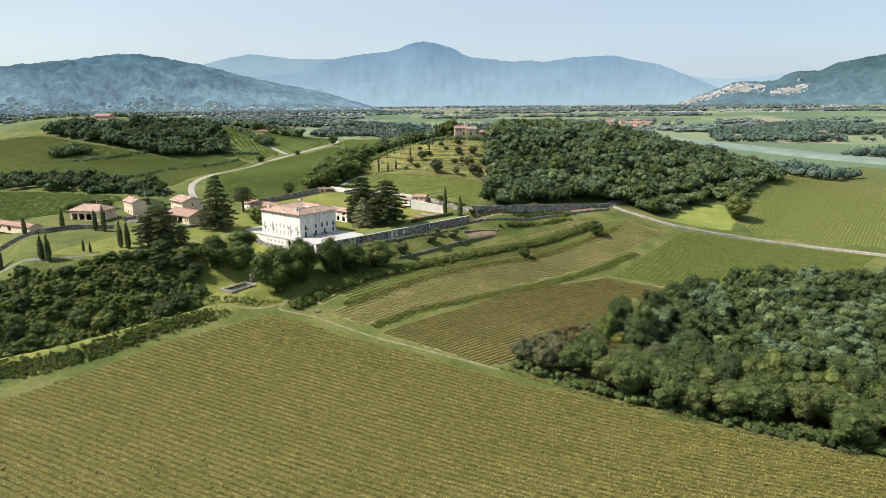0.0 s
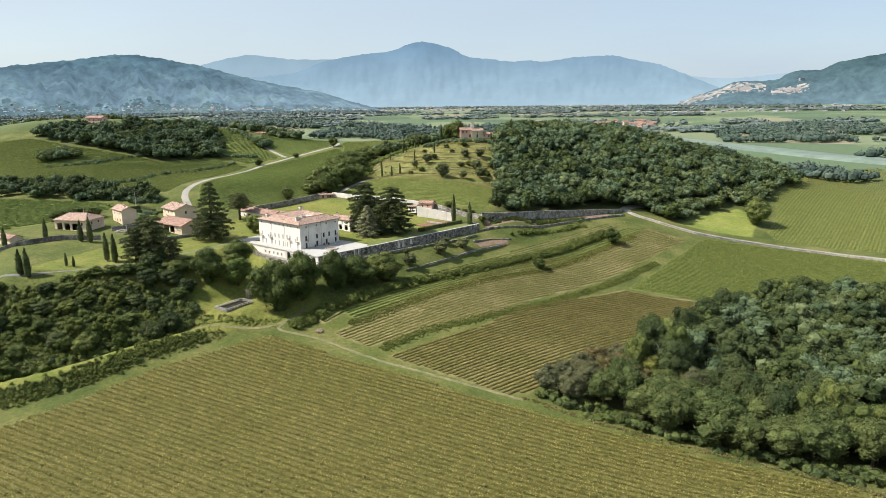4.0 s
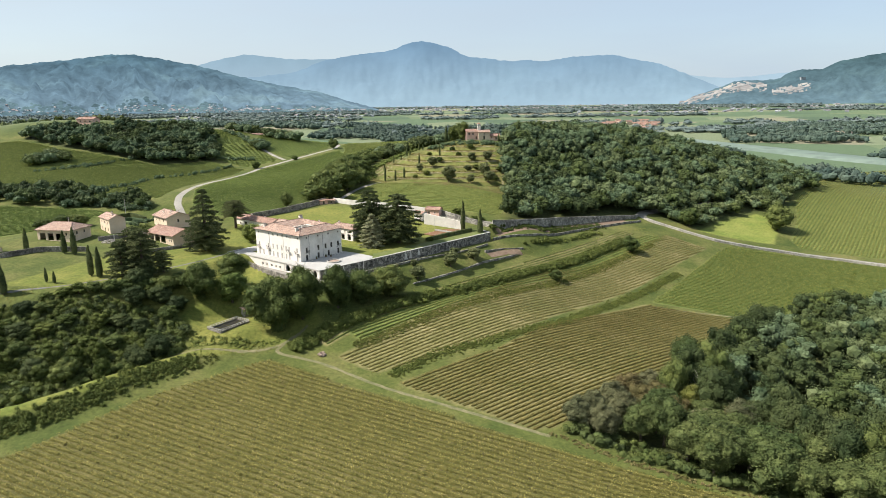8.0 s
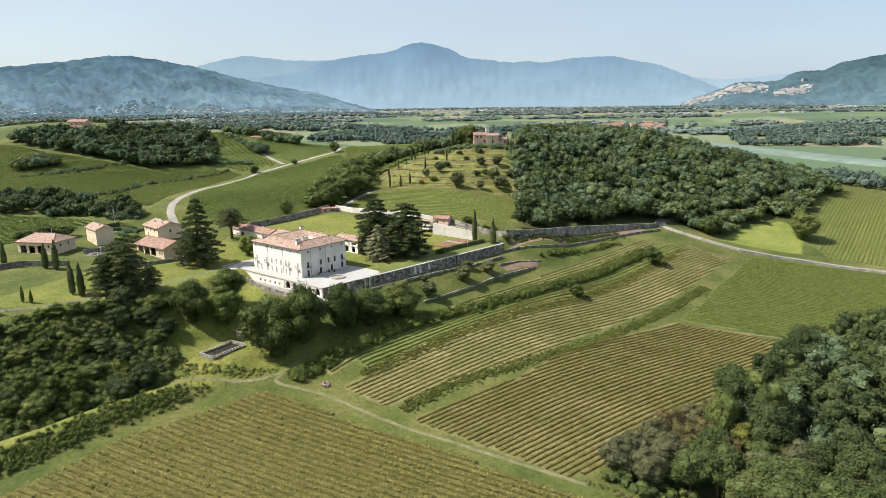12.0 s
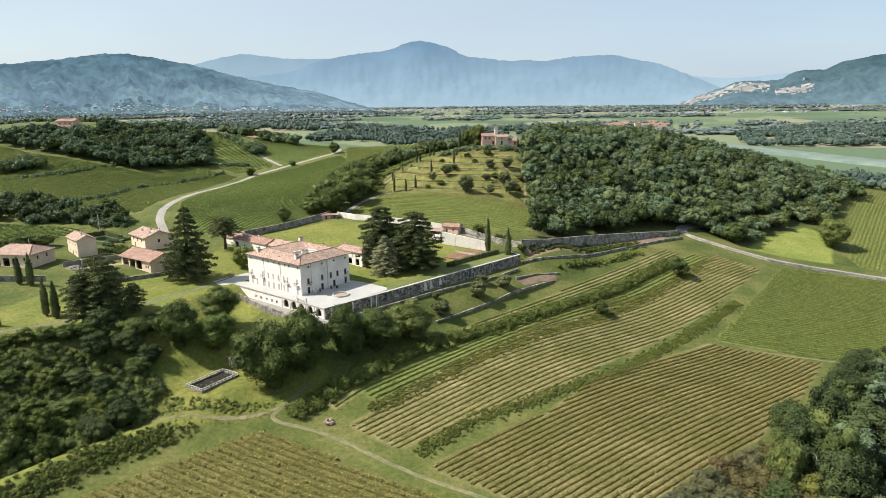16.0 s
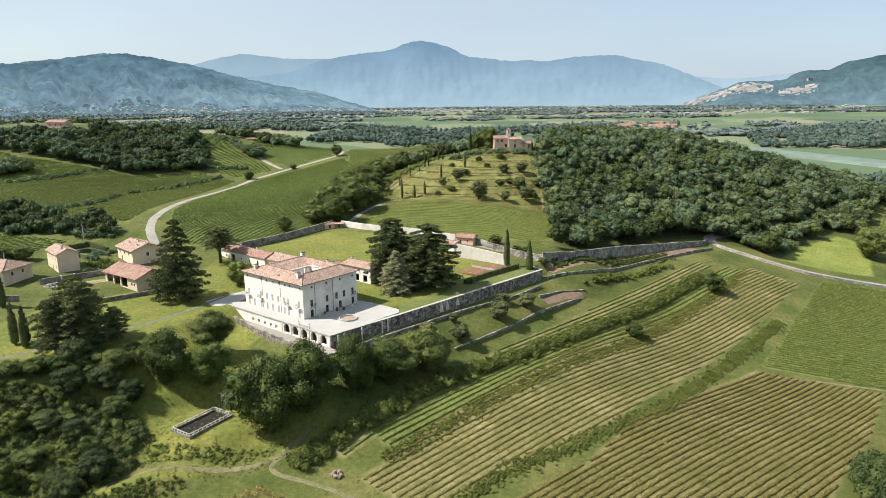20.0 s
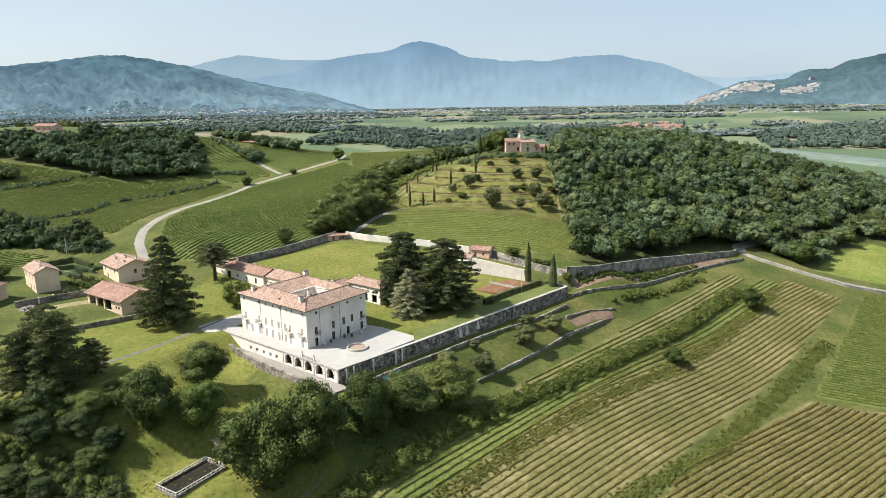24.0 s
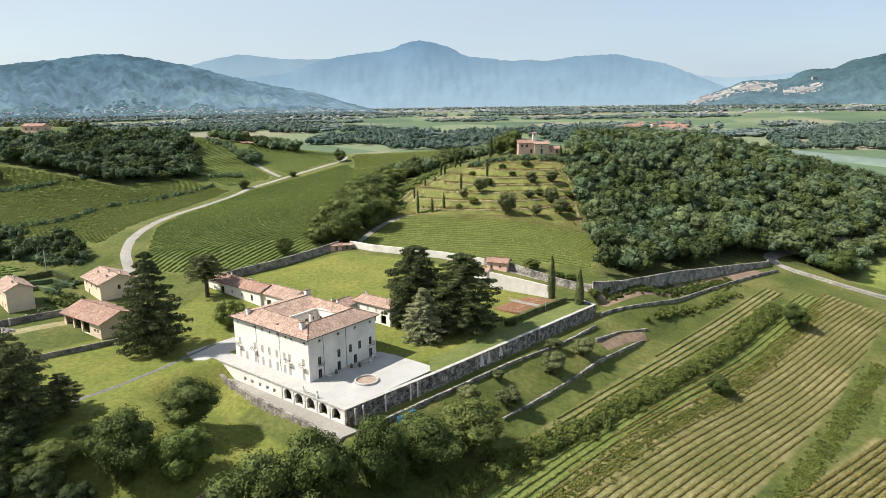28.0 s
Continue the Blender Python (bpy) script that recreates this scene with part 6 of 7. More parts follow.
def arched_front():
    """The terrace's front: five arches and five small square openings, with a plain top band."""
    L = 54.6
    m = facing(-5.3, 36, 0, -90)
    arches = [36 - b for b in (-15.4, -10.8, -6.2, -1.7, 2.7)]
    squares = [36 - b for b in (8.3, 11.2, 14.4, 17.8, 21.0)]
    root = tagged(new("terrace_front"), "weathered plaster terrace front with five dark arches", "wall", kind="structure")
    holes = [(x, -3.1, 1.1, 1.1) for x in squares] + [(x, -3.6, 2.9, 1.6) for x in arches]
    panel("wall", L, -5.0, -0.35, 0.7, [h for h in holes[:5]] + [(x, -3.6, 2.9, 3.05) for x in arches], PLASTER_WARM, root, m)
    for x in arches:
        n_ = 12
        vs, fs = [], []
        for y in (0.0, 0.7):
            for i in range(n_ + 1):
                t = math.pi * i / n_
                vs.append((x - 1.45 * math.cos(t), y, -2.0 + 1.45 * math.sin(t)))
            vs += [(x - 1.45, y, -0.55), (x + 1.45, y, -0.55)]
        k = n_ + 3
        half = n_ // 2
        for o, rev in ((0, False), (k, True)):
            f = [tuple([o + n_ + 1] + [o + i for i in range(half, -1, -1)]), tuple([o + n_ + 2] + [o + i for i in range(n_, half - 1, -1)]), (o + n_ + 1, o + n_ + 2, o + half)]
            fs += [tuple(reversed(q)) if (rev) else q for q in f]
        for i in range(n_):
            fs.append((i, i + 1, k + i + 1, k + i))
        ob = mesh_object("arch", vs, fs, PLASTER_WARM, root)
        ob.matrix_basis = m
        vs, fs = [], []
        for r in (1.47, 1.75):
            for y in (-0.08, 0.0):
                for i in range(n_ + 1):
                    t = math.pi * i / n_
                    vs.append((x - r * math.cos(t), y, -2.0 + r * math.sin(t)))
        q = n_ + 1
        for i in range(n_):
            fs += [(i, 2 * q + i, 2 * q + i + 1, i + 1), (2 * q + i, 3 * q + i, 3 * q + i + 1, 2 * q + i + 1)]
        ob = mesh_object("arch_ring", vs, fs, STONE_PALE, root)
        ob.matrix_basis = m
        if x in arches[2:5]:
            bars = merge_boxes("grille", [(x - 1.4, x + 1.4, 0.3, 0.34, z, z + 0.05) for z in (-2.2, -1.7, -1.2)] + [(x + dx, x + dx + 0.05, 0.34, 0.38, -3.6, -0.9) for dx in (-0.9, -0.3, 0.3, 0.9)], IRON)
            piece("grille", bars, root, m)
        back = piece("vault_back", box_data("vault_back", x - 1.6, x + 1.6, 2.6, 2.8, -4.4, -0.4, STONE), root, m)
    for x in squares:
        piece("vault_back", box_data("vault_back", x - 0.7, x + 0.7, 0.75, 0.85, -3.4, -1.8, SHUTTER_DARK), root, m)
    piece("cornice", box_data("cornice", -0.2, L + 0.25, -0.22, 0.7, -0.345, 0.1, COPING), root, m)
    pil = box_data("pilaster", -0.28, 0.28, -0.14, -0.003, -5.0, -0.35, STONE_PALE)
    for x in [36 - b for b in (-18.3, -13.1, -8.5, -3.9, 0.5, 5.2)]:
        piece("pilaster", pil, root, m @ pose(x, 0, 0))
    return root


arched_front()


def balustrade(points_m, count, gap, label):
    root = tagged(new("balustrade"), label, "balustrade")
    root.matrix_basis = points_m
    prof_v, prof_f = tube([(0, 0, z) for z in (0.14, 0.25, 0.4, 0.6, 0.72, 0.8)], [0.07, 0.10, 0.13, 0.07, 0.06, 0.1], 8)
    first = mesh_object("baluster", prof_v, prof_f, STONE_PALE, root)
    for i in range(1, count):
        piece("baluster", first.data, root, pose(i * gap, 0, 0))
    w = (count - 1) * gap
    piece("plinth", box_data("plinth", -0.3, w + 0.3, -0.18, 0.18, 0.1, 0.14, COPING), root)
    piece("handrail", box_data("handrail", -0.3, w + 0.3, -0.18, 0.18, 0.8, 0.92, COPING), root)
    for x in (-0.5, w + 0.5):
        piece("pedestal", box_data("pedestal", x - 0.22, x + 0.22, -0.22, 0.22, 0.1, 1.15, STONE_PALE), root)
        v, f = tube([(x, 0, z) for z in (1.15, 1.25, 1.5, 1.75, 1.82)], [0.12, 0.1, 0.24, 0.26, 0.2], 8)
        mesh_object("vase", v, f, STONE_PALE, root)
    return root


balustrade(facing(-5.1, -4.0, 0.0, -90), 14, 0.32, "pale stone balustrade with vases on the terrace edge")

long_wall = wall_run("terrace_wall", [ab(-5.3, -18.6), (31, 2.6), (50, 21), (70, 40.5), (90, 60)], 4, 1.0, RUBBLE_DARK, "high damp-stained rubble terrace wall with pale coping", COPING, (0.15, 0.3), 5.0)
wall_run("terrace_wall", [(90, 60), (86.5, 64.5)], 4, 1.0, RUBBLE_DARK, "end of the damp-stained terrace wall", COPING, (0.3, 0.6), 5.0)
# pale lime patches running down the wall and narrow plaster piers
wall_dir = math.degrees(math.atan2(77, 79))


def on_wall(d):
    return pose(WALL_A[0] + WALL_U[0] * d, WALL_A[1] + WALL_U[1] * d, 0, 0, 0, wall_dir)


for d, w, h in ((48.5, 1.6, 3.6), (51.6, 1.4, 3.4), (57.0, 1.5, 2.9)):
    vs = [(-w * 0.2, -0.56, 0.1), (w * 0.2, -0.56, 0.1), (w * 0.75, -0.66, -h), (-w * 0.6, -0.66, -h), (0, -0.60, -h * 0.45)]
    p = mesh_object("lime_patch", vs, [(3, 2, 4), (2, 1, 4), (1, 0, 4), (0, 3, 4)], STONE_PALE, long_wall)
    p.matrix_basis = on_wall(d)
for d in (2.5, 5.0, 12.0, 20.5, 23.0):
    piece("pier", box_data("pier", -0.2, 0.2, -0.66, -0.5, -4.2, 0.1, PLASTER_WARM), long_wall, on_wall(d))
piece("wall_door", box_data("wall_door", -0.5, 0.5, -0.72, -0.6, -4.0, -1.6, SHUTTER_DARK), long_wall, on_wall(1.2))

turf = slab("terrace_lawn", [(WALL_A[0] + WALL_U[0] * d - WALL_U[1] * o, WALL_A[1] + WALL_U[1] * d + WALL_U[0] * o) for d, o in ((29, 0.45), (109, 0.45), (108, 8.5), (36, 8.5))], -4.6, 0.04, TURF)
tagged(turf, "mown turf along the terrace wall", "lawn", kind="structure")

# path below the arches with its own rubble wall
wall_run("path_wall", [ab(-10.3, -22.4), ab(-10.0, -8), ab(-10.0, 11), ab(-7.6, 30), ab(-6.4, 37)], 1.9, 0.8, RUBBLE, "low rubble wall of the lower path", None, (-4.1, -2.0), 3.5, uneven=0.12)
lower_path = slab("lower_path", [ab(-5.4, -18.6), ab(-5.4, 36), ab(-6.3, 37), ab(-7.4, 30), ab(-9.8, 11), ab(-9.8, -8), ab(-10.1, -22.2), ab(-5.4, -23)], -6.0, -3.92, GRAVEL)
tagged(lower_path, "dusty pale path below the terrace arches", "path", kind="structure")

# ---- garden walls ----
wall_run("garden_wall", [(-49, 90), (-44.6, 94), (-29, 106), (-16, 119.6), (-8.4, 128.4)], 3.4, 0.7, RUBBLE, "tall grey rubble garden wall beside the vineyard", None)
wall_run("garden_wall", [(-3.4, 129.6), (7.3, 123), (20, 117.7), (40, 110), (55, 104)], 3.0, 0.6, PLASTER_WARM, "pale plastered garden wall above the lawn", None)
wall_run("ramp_wall", [(54.6, 78.5), (61, 76), (68, 73), (75.4, 69.6)], 4, 0.6, PLASTER_WARM, "tall bright plastered ramp wall beside the court", None, (8.2, 4.8))
wall_run("road_wall", [(62, 103), (70, 95), (80, 86), (93, 76)], 3.0, 0.7, MASONRY, "curved rubble wall along the ramp", None)
wall_run("wood_wall", [(93, 75), (105.6, 80), (137, 104.4), (171, 125), (193.6, 138.7), (199, 147)], 4.6, 0.8, MASONRY, "long high rubble wall below the wood", None, (4.4, -6.0), 2.0)
wall_run("bank_wall", [(92, 59), (114, 72), (148, 99.5), (170, 115), (196, 133)], 1.5, 0.6, DRY_STONE, "low broken dry-stone bank wall", None, uneven=0.2)
wall_run("road_side_wall", [(201, 141), (205, 136), (222, 125), (239, 115.6), (279, 109.4), (312, 98.6), (340, 82.6), (356, 69), (416, 27)], 1.5, 0.7, STONE_PALE_WALL, "pale rubble wall along the gravel road", None, uneven=0.1)
wall_run("low_wall", [(14, -21), (26, -9.5), (40, 4), (55, 18.5), (74.5, 36.5), (88, 50)], 1.3, 0.6, DRY_STONE, "low dry-stone wall under a grass walk", None, uneven=0.2)
wall_run("low_wall", [(49.8, -3.2), (60.5, 7), (70.5, 17), (84.3, 31.5), (104, 50)], 1.7, 0.7, DRY_STONE, "rough dry-stone wall below the olives", None, uneven=0.2)
wall_run("low_wall", [(86, 42), (97, 51.5), (108, 56)], 1.0, 0.8, DRY_STONE, "broken heap of dry stone on the terrace", None, uneven=0.3)
wall_run("yard_wall", [(-92, 12), (-80, 16), (-68, 25), (-57, 34)], 1.6, 0.5, RUBBLE, "low rubble wall of the farmyard", None)
wall_run("yard_wall", [(-108, 38), (-104, 41), (-92, 51), (-88, 53)], 2.2, 0.5, RUBBLE, "weathered rubble farmyard wall", None)
wall_run("lawn_wall", [(-190, -12), (-150, -4), (-134, 4), (-124, 16), (-104, 18)], 2.4, 0.5, RUBBLE, "grey rubble wall beside the cypress lawn", None)

strip("soil_bank", [(95, 70), (108, 77.5), (124, 89), (140, 101), (160, 114), (185, 130)], 5.5, SOIL, "bare reddish soil below the high wall", "bank", 0.15)
strip("soil_bank", [(88, 40), (97, 48), (106, 53)], 4.0, SOIL, "bare pale soil on the broken terrace", "bank", 0.15)
marker = tagged(mesh_object("stone_heap", *crown_mesh(np.random.default_rng(3), 22, 1.7, -0.3, 0.9, 1, 0.1), BASIN), "small heap of pale reddish soil and stones beside the track", "stones")
marker.location = (18.1, -62.6, float(land(18.1, -62.6)))

# ---- tennis court, hut, shed ----
court = slab("clay_court", [(53.6, 56.5), (66.4, 70.6), (78.0, 65.2), (65.2, 48.8)], -0.6, 0.0, CLAY)
court.location.z = 0.75
tagged(court, "red clay court with faded lines and a net", "court")
piece("net", box_data("net", -7.0, 7.0, -0.02, 0.02, 0.1, 1.0, COPING), court, pose(65.8, 60.2, 0.0, 0, 0, -42))
for x, y, ln, tn in ((65.8, 60.2, 15.5, 48), (60.6, 63.2, 15.0, 48), (71.0, 57.2, 15.0, 48), (60.2, 54.4, 8.0, -42), (70.6, 66.0, 8.0, -42)):
    piece("court_line", box_data("court_line", -ln / 2, ln / 2, -0.05, 0.05, 0.004, 0.012, COPING), court, pose(x, y, 0.0, 0, 0, tn))
for x, y in ((60.5, 64.5), (71.6, 55)):
    v, f = tube([(x, y, -0.5), (x, y, 7.5)], [0.09, 0.06], 6)
    mesh_object("light_mast", v, f, CONCRETE, court)
gable_house("garden_hut", "small hut with red tile roof on the ramp", pose(60.5, 100.5, float(land(60, 100)), 0, 0, -25), 8.5, 5, 3.4, 1.2, PLASTER_PINK, TILES_RED, [(2, 0, 1.0, 2.0), (5.6, 1, 0.8, 1)], category="hut")
gable_house("garden_hut", "small tiled lean-to beside the ramp wall", pose(52.6, 84, float(land(52.6, 84)) + 2.2, 0, 0, -40), 6, 4, 3.0, 0.8, PLASTER, TILES, [(2, 0, 1.0, 2.0)], category="hut")
gable_house("garden_shed", "small garden shed with red tin roof against the wall", pose(-9.5, 126.2, float(land(-9, 126)), 0, 0, 20), 5, 3.2, 2.4, 0.5, PLASTER_PINK, TILES_RED, [(2.5, 0, 1.1, 1.9)], category="shed")
gable_house("garden_shed", "small garden shed with brown roof against the wall", pose(-4.6, 127.2, float(land(-4, 127)), 0, 0, 10), 4, 3.0, 2.2, 0.4, WOOD, TILES, [(2.0, 0, 1.0, 1.8)], category="shed")

# stone well ring on the terrace
def ring(name, r0, r1, z0, z1, material, parent, segs=28):
    vs, fs = [], []
    for i in range(segs):
        t = 2 * math.pi * i / segs
        vs += [(math.cos(t) * r, math.sin(t) * r, z) for r, z in ((r1, z0), (r1, z1 - 0.06), (r1 - 0.06, z1), (r0 + 0.05, z1), (r0, z1 - 0.05), (r0, z0))]
    for i in range(segs):
        for j in range(6):
            a, b = i * 6 + j, i * 6 + (j + 1) % 6
            c, d = ((i + 1) % segs) * 6 + (j + 1) % 6, ((i + 1) % segs) * 6 + j
            fs.append((a, d, c, b))
    return mesh_object(name, vs, fs, material, parent)


fountain = tagged(new("fountain_basin"), "round stone fountain basin, dry, sunk in the terrace", "fountain")
fountain.matrix_basis = pose(*ab(9.4, -11.2), 0.03)
ring("rim", 2.7, 3.2, -0.02, 0.55, COPING, fountain)
ring("basin_floor", 0.02, 2.7, -0.02, 0.12, BASIN, fountain)
for a, b, k in ((15, -3, 0), (19, -3.2, 1), (13.2, -1.6, 0), (22, -1.4, 1), (8, -1.2, 0), (5, -2.0, 1)):
    x, y = ab(a, b)
    if k:
        tb = tagged(new("garden_table"), "white metal garden table on the terrace", "table")
        tb.matrix_basis = pose(x, y, 0.03)
        v, f = tube([(0, 0, 0.7), (0, 0, 0.74)], [0.6, 0.6], 14)
        mesh_object("tabletop", v + [(0, 0, 0.74)], f + [(14 + i, 14 + (i + 1) % 14, 28) for i in range(14)], STONE_PALE, tb)
        v, f = tube([(0, 0, 0), (0, 0, 0.05), (0, 0, 0.7)], [0.3, 0.06, 0.05], 8)
        mesh_object("pedestal", v, f, STONE_PALE, tb)
    else:
        pot = tagged(new("plant_pot"), "terracotta plant pot with a small shrub", "pot")
        pot.matrix_basis = pose(x, y, 0.03)
        v, f = tube([(0, 0, 0), (0, 0, 0.5), (0, 0, 0.58)], [0.28, 0.4, 0.42], 10)
        mesh_object("pot", v, f, CLAY, pot)
        rg = np.random.default_rng(k + 5)
        v, f = leaf_cards(rg, np.array([(0, 0, 0.9)]), np.array([0.45]), 60, 0.14)
        mesh_object("foliage", v, f, LEAF_OLIVE, pot)
chair_mesh = merge_boxes("seat", [(-0.22, 0.22, -0.22, 0.22, 0.42, 0.46)], STONE_PALE)
back_mesh = merge_boxes("backrest", [(-0.22, 0.22, 0.19, 0.23, 0.46, 0.9)], STONE_PALE)
leg_mesh = box_data("leg", -0.02, 0.02, -0.02, 0.02, 0.0, 0.42, STONE_PALE)
for i, (a, b) in enumerate(((18.2, -2.4), (19.9, -2.5), (18.4, -4.1), (21.1, -1.9), (22.9, -2.0), (22.8, -0.6))):
    ch = tagged(new("garden_chair"), "white metal garden chair on the terrace", "chair", "chairs on the terrace")
    ch.matrix_basis = pose(*ab(a, b), 0.03, 0, 0, i * 70)
    piece("seat", chair_mesh, ch)
    piece("backrest", back_mesh, ch)
    for sx in (-0.19, 0.19):
        for sy in (-0.19, 0.19):
            piece("leg", leg_mesh, ch, pose(sx, sy, 0))

# sunken pond on the slope below the villa, with a low stone balustrade
PC = (-19.8, -45.3)
pz = float(land(*PC))
pond = tagged(new("garden_pond"), "sunken rectangular pond with a low stone rail", "pond")
pond.matrix_basis = pose(PC[0], PC[1], pz - 0.1, 0, 0, 57)
PW, PD = 7.0, 3.7
piece("basin", merge_boxes("basin", [(-PW, PW, -PD, -PD + 0.4, -2.4, 0.6), (-PW, PW, PD - 0.4, PD, -1.6, 0.6), (-PW, -PW + 0.4, -PD + 0.4, PD - 0.4, -1.6, 0.6), (PW - 0.4, PW, -PD + 0.4, PD - 0.4, -1.6, 0.6)], RUBBLE), pond)
piece("water", box_data("water", -PW + 0.4, PW - 0.4, -PD + 0.4, PD - 0.4, -1.5, 0.16, WATER), pond)
rail_post = box_data("rail_post", -0.1, 0.1, -0.1, 0.1, 0.6, 1.15, STONE_PALE)
for i in range(11):
    for y in (-PD + 0.2, PD - 0.2):
        piece("rail_post", rail_post, pond, pose(-PW + 0.2 + i * (2 * PW - 0.4) / 10, y, 0))
for i in range(1, 6):
    for x in (-PW + 0.2, PW - 0.2):
        piece("rail_post", rail_post, pond, pose(x, -PD + 0.2 + i * (2 * PD - 0.4) / 6, 0))
for y in (-PD + 0.2, PD - 0.2):
    piece("rail", box_data("rail", -PW, PW, y - 0.13, y + 0.13, 1.15, 1.27, COPING), pond)
for x in (-PW + 0.2, PW - 0.2):
    piece("rail", box_data("rail", x - 0.13, x + 0.13, -PD + 0.33, PD - 0.33, 1.15, 1.27, COPING), pond)
gable_house("stone_shelter", "small grey stone shelter under the trees", pose(-15.5, -34, float(land(-15.5, -34)), 0, 0, 40), 4.2, 3, 2.6, 0.5, STONE, TILES, [(2.1, 0, 1.0, 1.9)], category="shelter")
tarp_v = [(23 + 4.5 * i / 6 + 0.3 * math.sin(i), -13.5 + 4.2 * i / 6 - j * 0.6, -3.9 + 1.1 * math.sin(math.pi * j / 4) + 0.15 * math.sin(i * 2.1 + j)) for i in range(7) for j in range(5)]
tarp = mesh_object("tarpaulin", tarp_v, [(i * 5 + j, i * 5 + j + 1, i * 5 + j + 6, i * 5 + j + 5) for i in range(6) for j in range(4)], TARP)
tagged(tarp, "blue tarpaulin over a heap beside the low wall", "tarpaulin")

# ---- farm ----
def on_land(x, y, turn, lift=0.0):
    return pose(x, y, float(land(x, y)) + lift, 0, 0, turn)


gable_house("barn", "open-fronted ochre barn with wide terracotta roof", on_land(-73.5, 43.5, -36), 22, 13, 4.6, 2.4, PLASTER_FARM, TILES_RED, [(3.4, 0, 4.2, 3.8), (8.4, 0, 4.2, 3.8), (13.4, 0, 4.2, 3.8), (18.6, 1.2, 0.9, 1.1), (20.3, 1.2, 0.9, 1.1)], over=0.9, category="barn")
gable_house("farmhouse", "ochre farmhouse with broad terracotta roof and small chimneys", on_land(-86, 77, -46), 17, 13, 6.0, 2.4, PLASTER_FARM, TILES, [(3, 3.2, 1, 1.5), (8, 3.2, 1, 1.5), (13, 3.2, 1, 1.5), (5, 0, 1.1, 2.2)], [(6, 2.8, 1.1, 1.6)], over=0.9, chimneys=((2, -1, 1.1), (5, 2, 1.0), (-3, -3, 0.9), (6, -3, 0.8)))
gable_house("farmhouse", "tall narrow ochre farmhouse with terracotta roof", on_land(-111, 61, -47), 15, 8, 7.4, 1.9, PLASTER_FARM, TILES, [(3, 4.4, 0.9, 1.4), (7.5, 4.4, 0.9, 1.4), (12, 4.4, 0.9, 1.4), (3, 1, 0.9, 1.4), (7.5, 0, 1.1, 2.2), (12, 1, 0.9, 1.4)], chimneys=((-3, 1, 1.0), (4, -1, 0.9)))
gable_house("farmhouse", "ochre farmhouse with pillared porch and hipped roof", on_land(-127, 43, -12), 19, 14, 5.6, 2.6, PLASTER_FARM, TILES, [(3, 0, 3.2, 3.6), (7.5, 0, 3.2, 3.6), (12, 0, 3.2, 3.6), (16.5, 2.6, 1.0, 1.5)], [(4, 2.6, 1.0, 1.5), (9, 2.6, 1.0, 1.5)], hip=0.7, over=0.9)
gable_house("cart_shed", "long low pale shed with terracotta roof", on_land(-156, 19, -28), 32, 6.5, 3.4, 1.2, PLASTER_FARM, TILES_RED, [(6, 0.8, 1.2, 1.2), (14, 0, 3.0, 2.5)], category="shed")
# house in the vines and the chapel on the hill
gable_house("country_house", "red-ochre country house beside the copse", on_land(-277, 376, -10, 0.5), 18, 10, 7, 2.0, PLASTER_PINK, TILES_RED, [(4, 4, 1.2, 1.6), (9, 4, 1.2, 1.6), (14, 4, 1.2, 1.6), (5, 0, 1.4, 2.2)], [(4, 4, 1.1, 1.5)])
chapel_z = float(land(97, 240)) + 0.2
gable_house("hill_house", "pinkish stone house beside a little church", pose(92.5, 241, chapel_z, 0, 0, 4), 10, 8, 6.2, 1.7, PLASTER_PINK, TILES_RED, [(2.2, 3.6, 1.2, 1.6), (5.2, 3.6, 1.2, 1.6), (8, 0, 1.4, 2.3)])
church = gable_house("hill_church", "small pale pinkish church with a bell tower", pose(101.5, 240, chapel_z, 0, 0, 4), 9, 8, 5.6, 1.6, PLASTER_FARM, TILES, [(4.5, 0, 1.3, 2.4), (4.5, 3.6, 0.9, 0.9)], category="church")
for z0, z1, w in ((0, 9.3, 2.3), (9.3, 9.6, 2.7), (11.6, 11.9, 2.7)):
    piece("bell_tower", box_data("bell_tower", -w / 2, w / 2, -w / 2, w / 2, z0, z1, PLASTER), church, pose(-3.6, 0.5, 0))
for sx in (-1, 1):
    for sy in (-1, 1):
        piece("belfry_pier", box_data("belfry_pier", -0.35, 0.35, -0.35, 0.35, 9.6, 11.6, PLASTER), church, pose(-3.6 + sx * 0.8, 0.5 + sy * 0.8, 0))
tv = [(-1.5, -1.5, 11.9), (1.5, -1.5, 11.9), (1.5, 1.5, 11.9), (-1.5, 1.5, 11.9), (0, 0, 12.9)]
tw = roof_mesh("tower_roof", [[tv[0], tv[1], tv[4]], [tv[1], tv[2], tv[4]], [tv[2], tv[3], tv[4]], [tv[3], tv[0], tv[4]]], TILES_RED, church)
tw.matrix_basis = pose(-3.6, 0.5, 0)
gable_house("hill_annex", "low tiled annex of the little church", pose(110, 239.5, chapel_z - 0.3, 0, 0, -4), 8, 6, 3.0, 1.3, PLASTER_PINK, TILES_RED, [(2, 0.9, 0.9, 1.1), (5.5, 0, 1.1, 2.1)], category="outbuilding")
